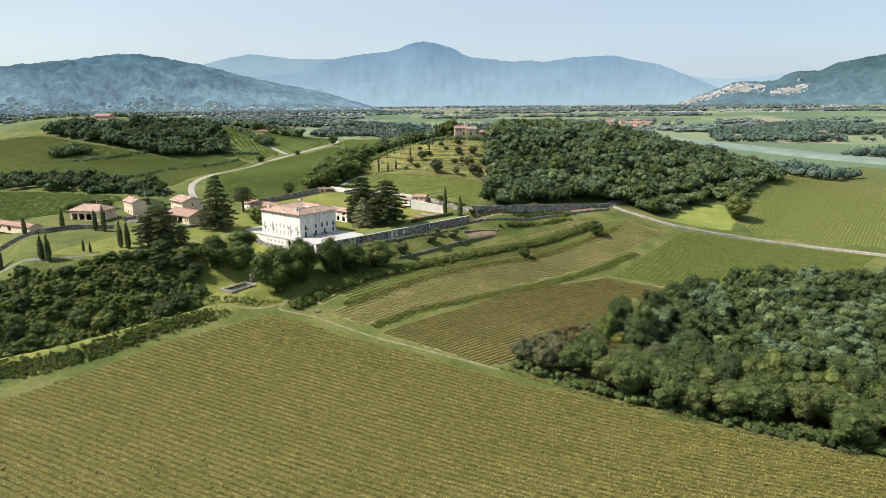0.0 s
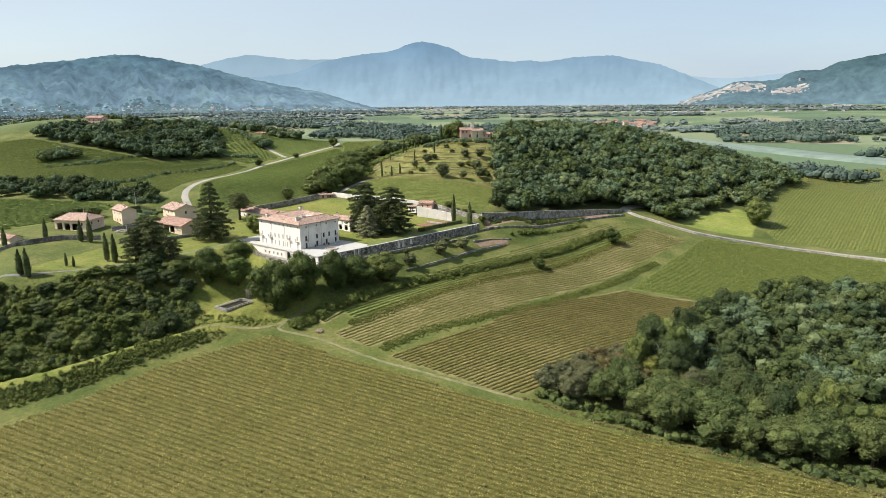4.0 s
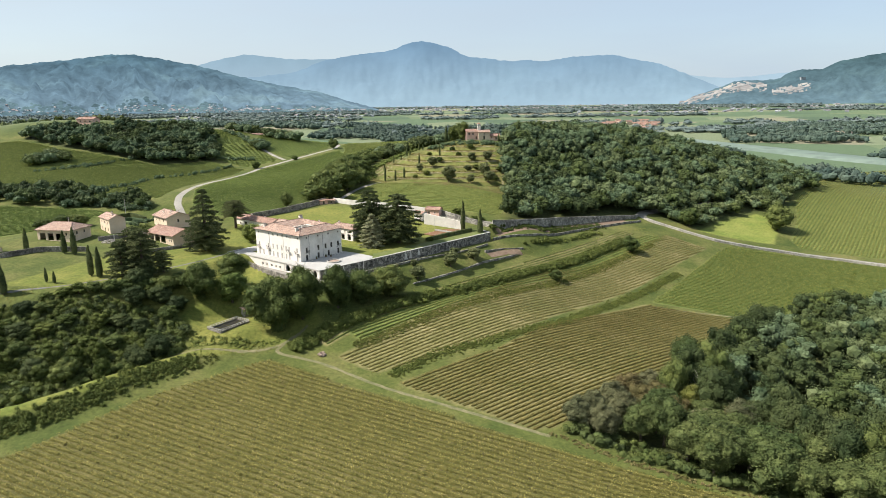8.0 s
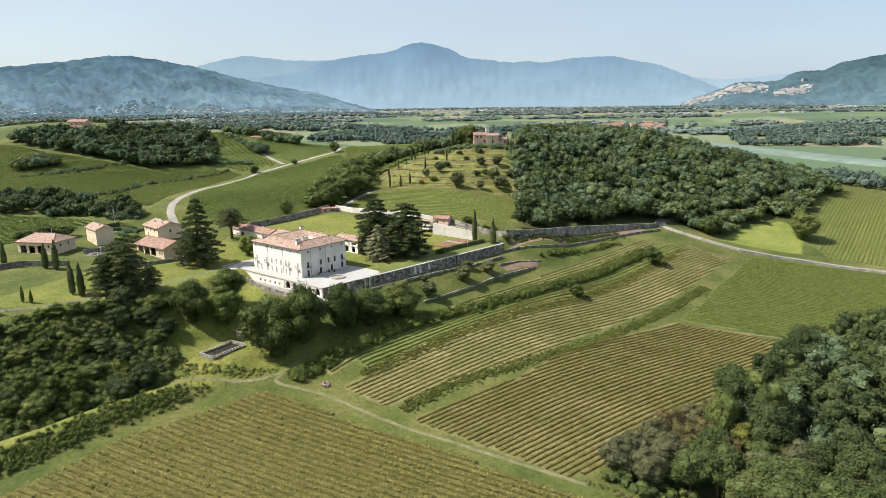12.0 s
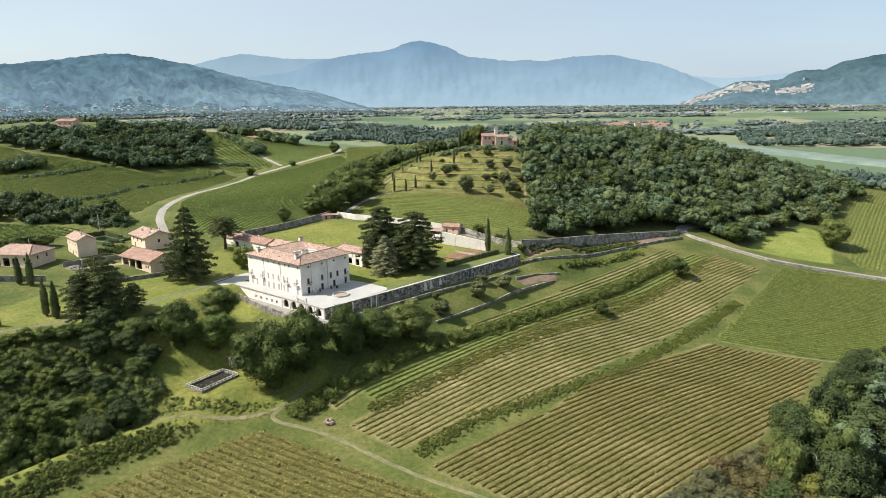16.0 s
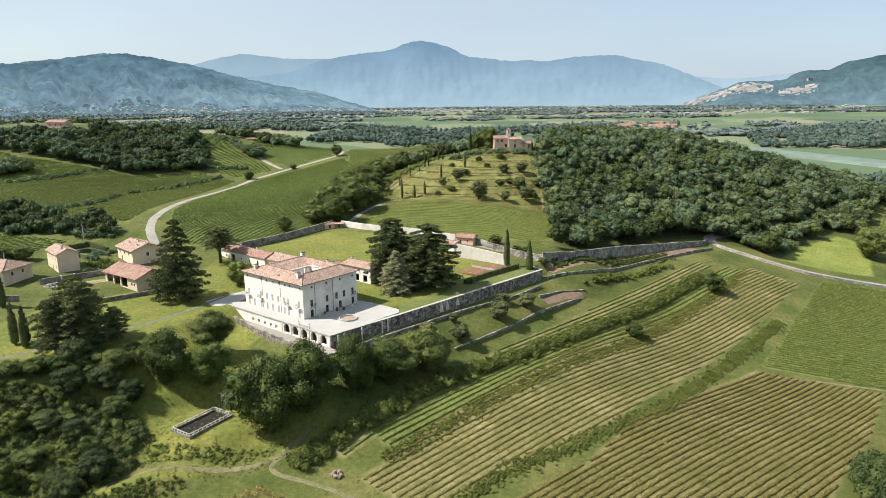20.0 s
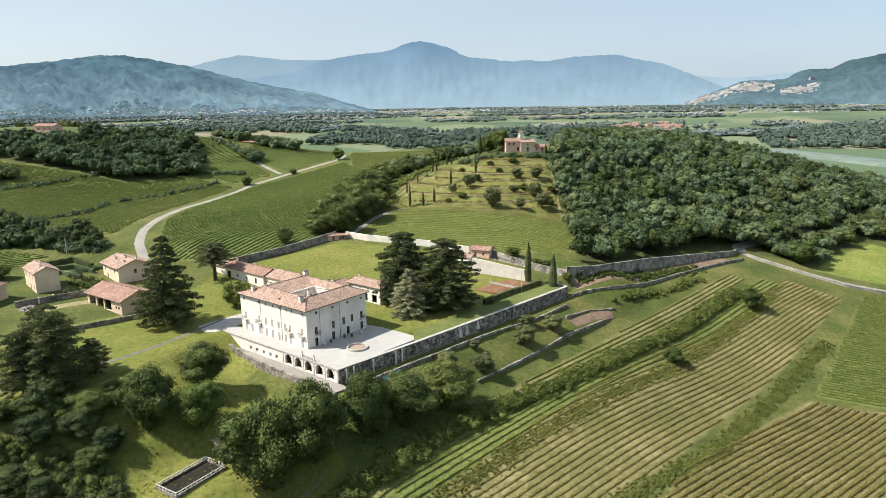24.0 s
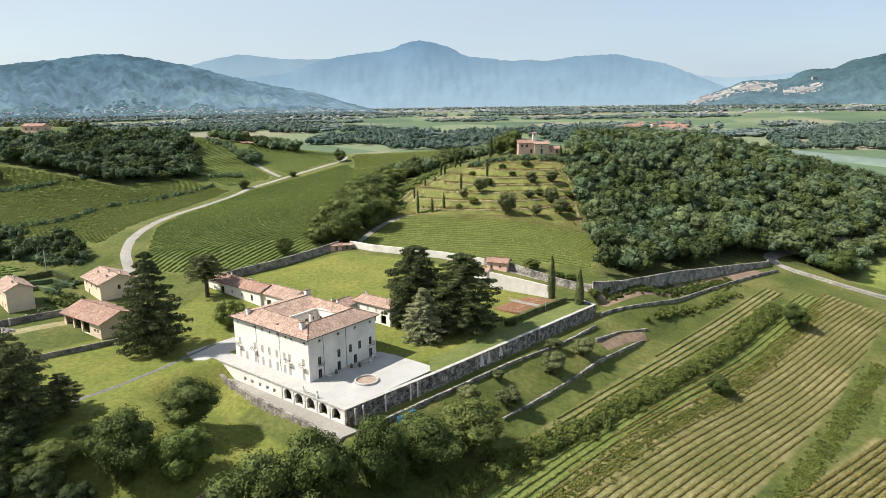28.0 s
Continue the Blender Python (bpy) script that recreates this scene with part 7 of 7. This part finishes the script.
# poles
for x, y, h in ((-120, 96, 9), (-128, 50, 9)):
    pole = tagged(new("utility_pole"), "grey concrete utility pole with a crossarm", "pole")
    pole.matrix_basis = on_land(x, y, 0)
    v, f = tube([(0, 0, -0.5), (0, 0, h)], [0.2, 0.13], 8)
    mesh_object("shaft", v, f, CONCRETE, pole)
    piece("crossarm", box_data("crossarm", -0.9, 0.9, -0.06, 0.06, h - 0.7, h - 0.55, IRON), pole)
strip("drive_path", [(-150, -26), (-135, -31), (-111, -41), (-91, -36), (-75, -25), (-55, -6), (-45, 8), (-38, 22), (-34, 30)], 1.5, GREY_PATH, "narrow grey drive across the cypress lawn", "path", 0.1)

# ---- farmyard: gate, heap of rubble, bare patch; soil by the track; niche and shrubs ----
gate = tagged(new("farm_gate"), "grey metal gate between masonry pillars", "gate")
gate.matrix_basis = on_land(-100.5, 44.0, 42)
piece("pillar", box_data("pillar", -2.6, -2.1, -0.25, 0.25, -0.5, 2.4, PLASTER_WARM), gate)
piece("pillar", box_data("pillar", 2.1, 2.6, -0.25, 0.25, -0.5, 2.4, PLASTER_WARM), gate)
gate_bar = box_data("bar", -0.03, 0.03, -0.03, 0.03, 0.15, 1.7, IRON)
for i in range(13):
    piece("bar", gate_bar, gate, pose(-1.92 + i * 0.32, 0, 0))
for z in (0.15, 0.9, 1.65):
    piece("rail", box_data("rail", -2.08, 2.08, -0.025, 0.025, z, z + 0.05, IRON), gate)
rg_heap = np.random.default_rng(77)
heap_v, heap_f = [], []
for i in range(130):
    r_, t_ = 4.2 * math.sqrt(rg_heap.uniform()), rg_heap.uniform(0, 6.28)
    c_ = np.array([r_ * math.cos(t_), r_ * 0.7 * math.sin(t_), max(0.0, 1.3 * (1 - r_ / 4.4))])
    v_ = ICO1_V * rg_heap.uniform(0.15, 0.55, 3) * rg_heap.uniform(0.8, 1.2, (12, 1)) + c_
    heap_f += [tuple(q) for q in (ICO1_F + len(heap_v)).tolist()]
    heap_v += v_.tolist()
heap = tagged(mesh_object("rubble_heap", heap_v, heap_f, STONE), "heap of broken stones and rubble in the farmyard", "rubble", kind="stuff")
heap.location = (-101.5, 36.5, float(land(-101.5, 36.5)))
strip("yard_earth", [(-98, 36), (-92, 42), (-86, 46), (-82, 47)], 5.0, HAY, "dry worn patch of the farmyard grass", "ground", 0.08)

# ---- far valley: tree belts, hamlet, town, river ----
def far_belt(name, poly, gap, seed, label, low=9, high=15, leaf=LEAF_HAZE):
    """Far trees: small rough crowns, a few lumps and leaf sprays each."""
    rg = np.random.default_rng(seed)
    pts = scatter(poly, gap, seed)
    open_ = np.array([noise.noise(Vector((a * 0.011, b * 0.011, seed))) for a, b in pts]) + rg.normal(0, 0.12, len(pts))
    pts = pts[open_ > -0.16] if len(pts) > 60 else pts
    n_ = len(pts)
    pts = np.repeat(pts, 3, axis=0) + rg.normal(0, gap * 0.24, (n_ * 3, 2))
    r = rg.uniform(0.26, 0.46, len(pts)) * gap
    h = np.repeat(rg.uniform(low, high, n_), 3) * rg.uniform(0.7, 1.0, len(pts))
    c = np.stack([pts[:, 0], pts[:, 1], land(pts[:, 0], pts[:, 1]) + h * 0.55], -1)
    vs = (ICO1_V[None] * np.stack([r, r, h * 0.45], -1)[:, None] * rg.uniform(0.7, 1.1, (len(pts), len(ICO1_V), 1)) + c[:, None]).reshape(-1, 3)
    fs = (ICO1_F[None] + (np.arange(len(pts)) * len(ICO1_V))[:, None, None]).reshape(-1, 3)
    v1, f1 = leaf_cards(rg, c + np.stack([0 * h, 0 * h, h * 0.12], -1), np.minimum(r, h * 0.5) * 1.1, 5, gap * 0.11, up=0.6)
    ob = mesh_object(name, np.concatenate([vs, v1]), [tuple(q) for q in fs] + [tuple(q + len(vs)) for q in f1], leaf)
    return tagged(ob, label, "wood", kind="stuff")


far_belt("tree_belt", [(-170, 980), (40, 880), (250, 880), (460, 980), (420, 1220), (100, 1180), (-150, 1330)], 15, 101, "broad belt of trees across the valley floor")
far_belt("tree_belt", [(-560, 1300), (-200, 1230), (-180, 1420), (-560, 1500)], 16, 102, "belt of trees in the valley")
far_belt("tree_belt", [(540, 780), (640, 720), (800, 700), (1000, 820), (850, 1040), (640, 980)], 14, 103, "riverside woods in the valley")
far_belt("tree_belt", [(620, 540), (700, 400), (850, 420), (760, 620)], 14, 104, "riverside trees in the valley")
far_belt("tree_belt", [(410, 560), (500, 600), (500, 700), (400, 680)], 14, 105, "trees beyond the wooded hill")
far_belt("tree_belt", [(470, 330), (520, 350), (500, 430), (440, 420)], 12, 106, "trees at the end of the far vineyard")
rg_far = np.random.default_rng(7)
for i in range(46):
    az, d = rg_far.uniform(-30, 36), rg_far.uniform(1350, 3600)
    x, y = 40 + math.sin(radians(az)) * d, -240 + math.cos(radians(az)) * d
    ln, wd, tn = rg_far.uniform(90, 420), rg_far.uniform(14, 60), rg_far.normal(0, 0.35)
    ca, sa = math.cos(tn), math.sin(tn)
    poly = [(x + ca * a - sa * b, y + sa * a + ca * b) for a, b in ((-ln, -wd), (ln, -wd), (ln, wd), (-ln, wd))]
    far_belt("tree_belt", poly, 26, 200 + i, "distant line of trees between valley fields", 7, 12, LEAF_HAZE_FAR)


def block_houses(name, places, label, seed, roofs):
    """Far roofs and walls of a town, too many to count."""
    rg = np.random.default_rng(seed)
    vs, fs, mi = [], [], []
    for x, y, *up in places:
        w, d, h = rg.uniform(6, 15), rg.uniform(6, 10), rg.uniform(3.5, 7)
        z = (up[0] if up else float(land(x, y))) - 2
        t = rg.uniform(-0.5, 0.5)
        ca, sa = math.cos(t), math.sin(t)
        k = len(vs)
        for zz, sx in ((z, 1), (z + h, 1)):
            for a, b in ((-w, -d), (w, -d), (w, d), (-w, d)):
                vs.append((x + (ca * a - sa * b) / 2, y + (sa * a + ca * b) / 2, zz))
        for a in (-w * 0.5, w * 0.5):
            vs.append((x + ca * a, y + sa * a, z + h * 1.3))
        fs += [(k, k + 1, k + 5, k + 4), (k + 1, k + 2, k + 6, k + 5), (k + 2, k + 3, k + 7, k + 6), (k + 3, k, k + 4, k + 7), (k + 4, k + 5, k + 9, k + 8), (k + 6, k + 7, k + 8, k + 9), (k + 5, k + 6, k + 9), (k + 7, k + 4, k + 8)]
        kind = 1 if rg.uniform() < roofs else 2
        mi += [0] * 4 + [kind] * 2 + [0] * 2
    ob = mesh_object(name, vs, fs, (TOWN_WALL, TOWN_ROOF, TOWN_GREY))
    ob.data.polygons.foreach_set("material_index", mi)
    return tagged(ob, label, "town", kind="stuff")


# town colours greyed and blued, with the haze of distance painted in
TOWN_WALL = surface("hazed_house_walls", (0.20, 0.215, 0.235), (0.34, 0.35, 0.365), 0.02, 5, 0.9, 0)
TOWN_ROOF = surface("hazed_tile_roofs", (0.22, 0.185, 0.185), (0.29, 0.245, 0.24), 0.02, 5, 0.9, 0)
TOWN_GREY = surface("hazed_flat_roofs", (0.22, 0.24, 0.26), (0.34, 0.355, 0.37), 0.02, 5, 0.9, 0)


def polar(az0, az1, d0, d1, count, seed):
    rg = np.random.default_rng(seed)
    return [(40 + math.sin(a) * d, -240 + math.cos(a) * d) for a, d in zip(np.radians(rg.uniform(az0, az1, count)), rg.uniform(d0, d1, count))]


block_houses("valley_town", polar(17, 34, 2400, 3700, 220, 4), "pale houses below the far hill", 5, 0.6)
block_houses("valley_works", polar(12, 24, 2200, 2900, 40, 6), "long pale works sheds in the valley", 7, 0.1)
hamlet_wall = box_data("wall", -7, 7, -5, 5, -2, 6, PLASTER_FARM)
hv = [(-7.8, -5.8, 5.8), (7.8, -5.8, 5.8), (7.8, 5.8, 5.8), (-7.8, 5.8, 5.8), (-7.8, 0, 8.4), (7.8, 0, 8.4)]
rg_h = np.random.default_rng(12)
first = None
for i in range(34):
    x, y = 450 + rg_h.uniform(-10, 130), 1190 + rg_h.normal(0, 55)
    m = pose(x, y, float(land(x, y)), 0, 0, rg_h.uniform(-25, 25)) @ Matrix.Diagonal((rg_h.uniform(0.7, 1.8), rg_h.uniform(0.8, 1.3), rg_h.uniform(0.8, 1.2), 1))
    hh = tagged(new("village_house"), "small village house with red tile roof among trees", "house", "houses of the far hamlet")
    piece("wall", hamlet_wall, hh)
    if first is None:
        first = roof_mesh("roof", [[hv[0], hv[1], hv[5], hv[4]], [hv[2], hv[3], hv[4], hv[5]]], TILES_RED, hh)
    else:
        piece("roof", first.data, hh)
    hh.matrix_basis = m
gable_house("country_house", "pale country house among riverside trees", on_land(760, 820, 0), 26, 12, 7, 2.2, PLASTER, TILES, [(5, 3.5, 1.4, 1.8), (10, 3.5, 1.4, 1.8), (16, 3.5, 1.4, 1.8), (21, 3.5, 1.4, 1.8)])
for x, y, w in ((-215, 640, 18), (-190, 660, 12), (-150, 520, 14), (-170, 540, 9)):
    gable_house("country_house", "far country house with red tile roof among trees", on_land(x, y, 8), w, 9, 5.5, 2.0, PLASTER_FARM, TILES_RED, [(3, 3, 1.1, 1.4), (6, 3, 1.1, 1.4)])
RIVER_WATER = surface("pale_river", (0.110, 0.150, 0.120), (0.145, 0.185, 0.150), 0.01, 6, 0.75, 0.05, 0.05)
strip("river", [(480, 860), (520, 740), (560, 640), (592, 540), (650, 430), (760, 330)], 84, RIVER_WATER, "pale slow river between wooded banks", "river", 2.4, 12.0, 9.0)


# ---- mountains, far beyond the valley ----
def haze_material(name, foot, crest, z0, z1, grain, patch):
    """Sunlit slopes: haze painted in as emissive colour, woods and clearings as soft patches."""
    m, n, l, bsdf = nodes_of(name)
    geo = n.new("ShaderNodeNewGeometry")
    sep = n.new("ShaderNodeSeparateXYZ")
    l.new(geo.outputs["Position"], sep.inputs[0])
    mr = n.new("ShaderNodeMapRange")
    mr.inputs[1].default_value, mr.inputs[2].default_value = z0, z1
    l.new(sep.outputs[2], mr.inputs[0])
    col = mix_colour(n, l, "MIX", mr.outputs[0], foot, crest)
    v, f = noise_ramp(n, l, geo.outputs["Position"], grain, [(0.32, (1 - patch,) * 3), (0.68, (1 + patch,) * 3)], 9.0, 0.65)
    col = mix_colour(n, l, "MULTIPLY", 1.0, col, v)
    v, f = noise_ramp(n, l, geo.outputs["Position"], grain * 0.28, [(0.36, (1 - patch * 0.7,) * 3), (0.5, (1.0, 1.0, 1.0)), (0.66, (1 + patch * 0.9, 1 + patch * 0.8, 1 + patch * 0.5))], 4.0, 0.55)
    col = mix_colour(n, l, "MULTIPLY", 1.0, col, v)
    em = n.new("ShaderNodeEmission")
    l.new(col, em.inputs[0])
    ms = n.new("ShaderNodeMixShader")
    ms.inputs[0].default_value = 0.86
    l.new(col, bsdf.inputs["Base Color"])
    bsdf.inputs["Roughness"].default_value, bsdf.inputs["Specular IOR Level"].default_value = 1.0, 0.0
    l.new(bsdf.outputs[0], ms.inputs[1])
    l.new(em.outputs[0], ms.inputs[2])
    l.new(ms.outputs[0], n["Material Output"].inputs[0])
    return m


def ridge_point(az, t, dist, depth, base, h, seed, rough):
    d = dist - depth * (1 - t)
    nz = noise.fractal(Vector((az * 0.45 + seed, t * 2.6, seed * 3.1)), 0.9, 2.0, 5)
    nz += 0.55 * noise.fractal(Vector((az * 1.5 + seed, t * 3.4, seed * 1.7)), 0.8, 2.0, 5)
    z = base + h * min(1.0, max(0.0, t ** 1.1 + nz * rough * 4 * t * (1 - t)))
    z += noise.fractal(Vector((az * 2.3 + seed, 0.3, 0)), 0.7, 2.0, 5) * 5 * t
    a = radians(az)
    return (40 + math.sin(a) * d, -240 + math.cos(a) * d, z if t > 0 else base - 60)


def ridge(name, dist, az0, az1, height, base, seed, material, label, depth=500, rough=0.10, n_=220, m_=26):
    """A mountain range as a relief; height(az) is its skyline above its foot."""
    vs = [ridge_point(az0 + (az1 - az0) * i / n_, j / m_, dist, depth, base, height(az0 + (az1 - az0) * i / n_), seed, rough) for i in range(n_ + 1) for j in range(m_ + 1)]
    fs = [(k, k + m_ + 1, k + m_ + 2, k + 1) for i in range(n_) for j in range(m_) for k in (i * (m_ + 1) + j,)]
    return tagged(mesh_object(name, vs, fs, material, None, True), label, "mountain", kind="structure")


def skyline(*pts):
    a, h = [p[0] for p in pts], [p[1] for p in pts]
    fine = np.linspace(a[0], a[-1], 300)
    hs = np.interp(fine, a, h)
    kern = np.ones(7) / 7
    hs[3:-3] = np.convolve(hs, kern, "valid")
    return lambda az: float(np.interp(az, fine, hs))


# haze sits in these emissive colours, mostly paler at the foot than the crest
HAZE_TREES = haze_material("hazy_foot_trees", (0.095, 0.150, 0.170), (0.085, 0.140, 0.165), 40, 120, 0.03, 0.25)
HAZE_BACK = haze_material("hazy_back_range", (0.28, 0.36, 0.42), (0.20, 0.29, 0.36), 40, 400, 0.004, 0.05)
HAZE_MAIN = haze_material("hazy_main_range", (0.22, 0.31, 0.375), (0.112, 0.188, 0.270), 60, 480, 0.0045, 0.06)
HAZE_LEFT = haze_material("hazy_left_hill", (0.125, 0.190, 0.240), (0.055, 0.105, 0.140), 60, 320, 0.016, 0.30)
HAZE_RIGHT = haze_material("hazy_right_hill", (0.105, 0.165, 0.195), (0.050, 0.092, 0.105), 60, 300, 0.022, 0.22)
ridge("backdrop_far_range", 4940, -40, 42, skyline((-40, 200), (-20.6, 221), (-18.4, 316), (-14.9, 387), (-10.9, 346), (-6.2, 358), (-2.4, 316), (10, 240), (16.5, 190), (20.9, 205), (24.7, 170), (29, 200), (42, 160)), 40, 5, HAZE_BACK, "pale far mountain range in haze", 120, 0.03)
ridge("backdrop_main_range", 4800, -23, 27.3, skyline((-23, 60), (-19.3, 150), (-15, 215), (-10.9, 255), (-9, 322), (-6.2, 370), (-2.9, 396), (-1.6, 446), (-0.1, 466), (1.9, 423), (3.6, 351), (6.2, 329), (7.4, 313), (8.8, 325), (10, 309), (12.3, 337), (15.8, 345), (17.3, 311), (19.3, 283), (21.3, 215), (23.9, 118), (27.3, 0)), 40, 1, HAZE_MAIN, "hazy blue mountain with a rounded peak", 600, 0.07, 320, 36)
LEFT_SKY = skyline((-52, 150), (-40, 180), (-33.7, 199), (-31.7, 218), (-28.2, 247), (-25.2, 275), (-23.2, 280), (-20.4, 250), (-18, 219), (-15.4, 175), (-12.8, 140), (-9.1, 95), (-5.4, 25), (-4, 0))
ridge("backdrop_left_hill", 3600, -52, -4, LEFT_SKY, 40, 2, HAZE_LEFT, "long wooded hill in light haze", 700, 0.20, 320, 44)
rg_town = np.random.default_rng(21)
hill_town = [ridge_point(az, t, 3600, 700, 40, LEFT_SKY(az), 2, 0.20) for az, t in zip(np.concatenate([rg_town.uniform(-21, -5, 260), rg_town.uniform(-36, -20, 110)]), 0.027 + 0.10 * rg_town.uniform(0, 1, 370) ** 1.5)]
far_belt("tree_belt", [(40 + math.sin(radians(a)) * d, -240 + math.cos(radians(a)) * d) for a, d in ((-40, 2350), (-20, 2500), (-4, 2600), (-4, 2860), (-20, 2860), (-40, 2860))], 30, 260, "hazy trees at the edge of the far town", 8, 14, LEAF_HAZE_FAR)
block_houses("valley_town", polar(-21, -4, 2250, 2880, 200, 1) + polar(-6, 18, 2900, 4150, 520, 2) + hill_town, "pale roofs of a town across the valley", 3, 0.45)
def foot_trees(name, az0, az1, spread, count, place, seed, label):
    """Dark tree clumps over the lowest slopes of a far hill."""
    rg = np.random.default_rng(seed)
    c = np.array([place(a, t) for a, t in zip(rg.uniform(az0, az1, count), 0.027 + spread * rg.uniform(0, 1, count) ** 1.6)])
    v, f = cores(rg, c, rg.uniform(5, 13, count), 0.6, shrink=1.0)
    return tagged(mesh_object(name, v, f, HAZE_TREES), label, "wood", kind="stuff")


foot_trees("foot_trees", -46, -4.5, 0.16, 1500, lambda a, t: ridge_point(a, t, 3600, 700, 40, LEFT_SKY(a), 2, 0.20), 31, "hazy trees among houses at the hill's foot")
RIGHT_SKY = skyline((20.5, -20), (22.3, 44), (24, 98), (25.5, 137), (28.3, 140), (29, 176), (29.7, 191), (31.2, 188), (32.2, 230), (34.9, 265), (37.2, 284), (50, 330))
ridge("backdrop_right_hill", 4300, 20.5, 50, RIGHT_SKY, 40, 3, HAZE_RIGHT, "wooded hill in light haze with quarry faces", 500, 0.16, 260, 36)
# pale rock, mostly emissive like the hazed slopes behind it
QUARRY = haze_material("pale_quarry_rock", (0.30, 0.285, 0.27), (0.34, 0.33, 0.315), 40, 200, 0.035, 0.35)


def quarry(az0, az1, low, high, seed):
    """A ragged pale rock face laid against the right hill."""
    vs, fs, keep = [], [], {}
    n_, m_ = 60, 14
    for i in range(n_ + 1):
        az = az0 + (az1 - az0) * i / n_
        u = i / n_
        zl, zh = np.interp(u, [0, 0.5, 1], low), np.interp(u, [0, 0.5, 1], high)
        for j in range(m_ + 1):
            h = zl + (zh - zl) * j / m_
            t = (max(h, 1) / max(RIGHT_SKY(az), 1)) ** (1 / 1.1)
            d = 4300 - 500 * (1 - min(t, 1)) - 60
            a = radians(az)
            ragged = noise.fractal(Vector((az * 3 + seed, j * 0.4, 1.7)), 0.8, 2.0, 4)
            keep[(i, j)] = ragged + 0.55 - abs(j / m_ - 0.5) * 1.2 - abs(u - 0.5) * 0.5 > 0
            vs.append((40 + math.sin(a) * d, -240 + math.cos(a) * d, 40 + h))
    for i in range(n_):
        for j in range(m_):
            if keep[(i, j)]:
                k = i * (m_ + 1) + j
                fs.append((k, k + m_ + 1, k + m_ + 2, k + 1))
    ob = mesh_object("backdrop_quarry", vs, fs, QUARRY)
    return tagged(ob, "pale bare rock of an old quarry on the hill", "quarry", kind="structure")


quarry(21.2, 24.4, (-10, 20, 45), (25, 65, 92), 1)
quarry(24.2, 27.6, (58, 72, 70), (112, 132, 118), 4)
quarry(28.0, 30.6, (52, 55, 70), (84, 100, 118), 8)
tower = tagged(new("hill_building"), "small white building on the far hill", "house")
tower.matrix_basis = pose(40 + math.sin(radians(30)) * 4130, -240 + math.cos(radians(30)) * 4130, 168)
piece("wall", box_data("wall", -12, 12, -8, 8, -10, 14, TOWN_WALL), tower)
piece("roof", box_data("roof", -13, 13, -9, 9, 14.01, 16, TOWN_GREY), tower)
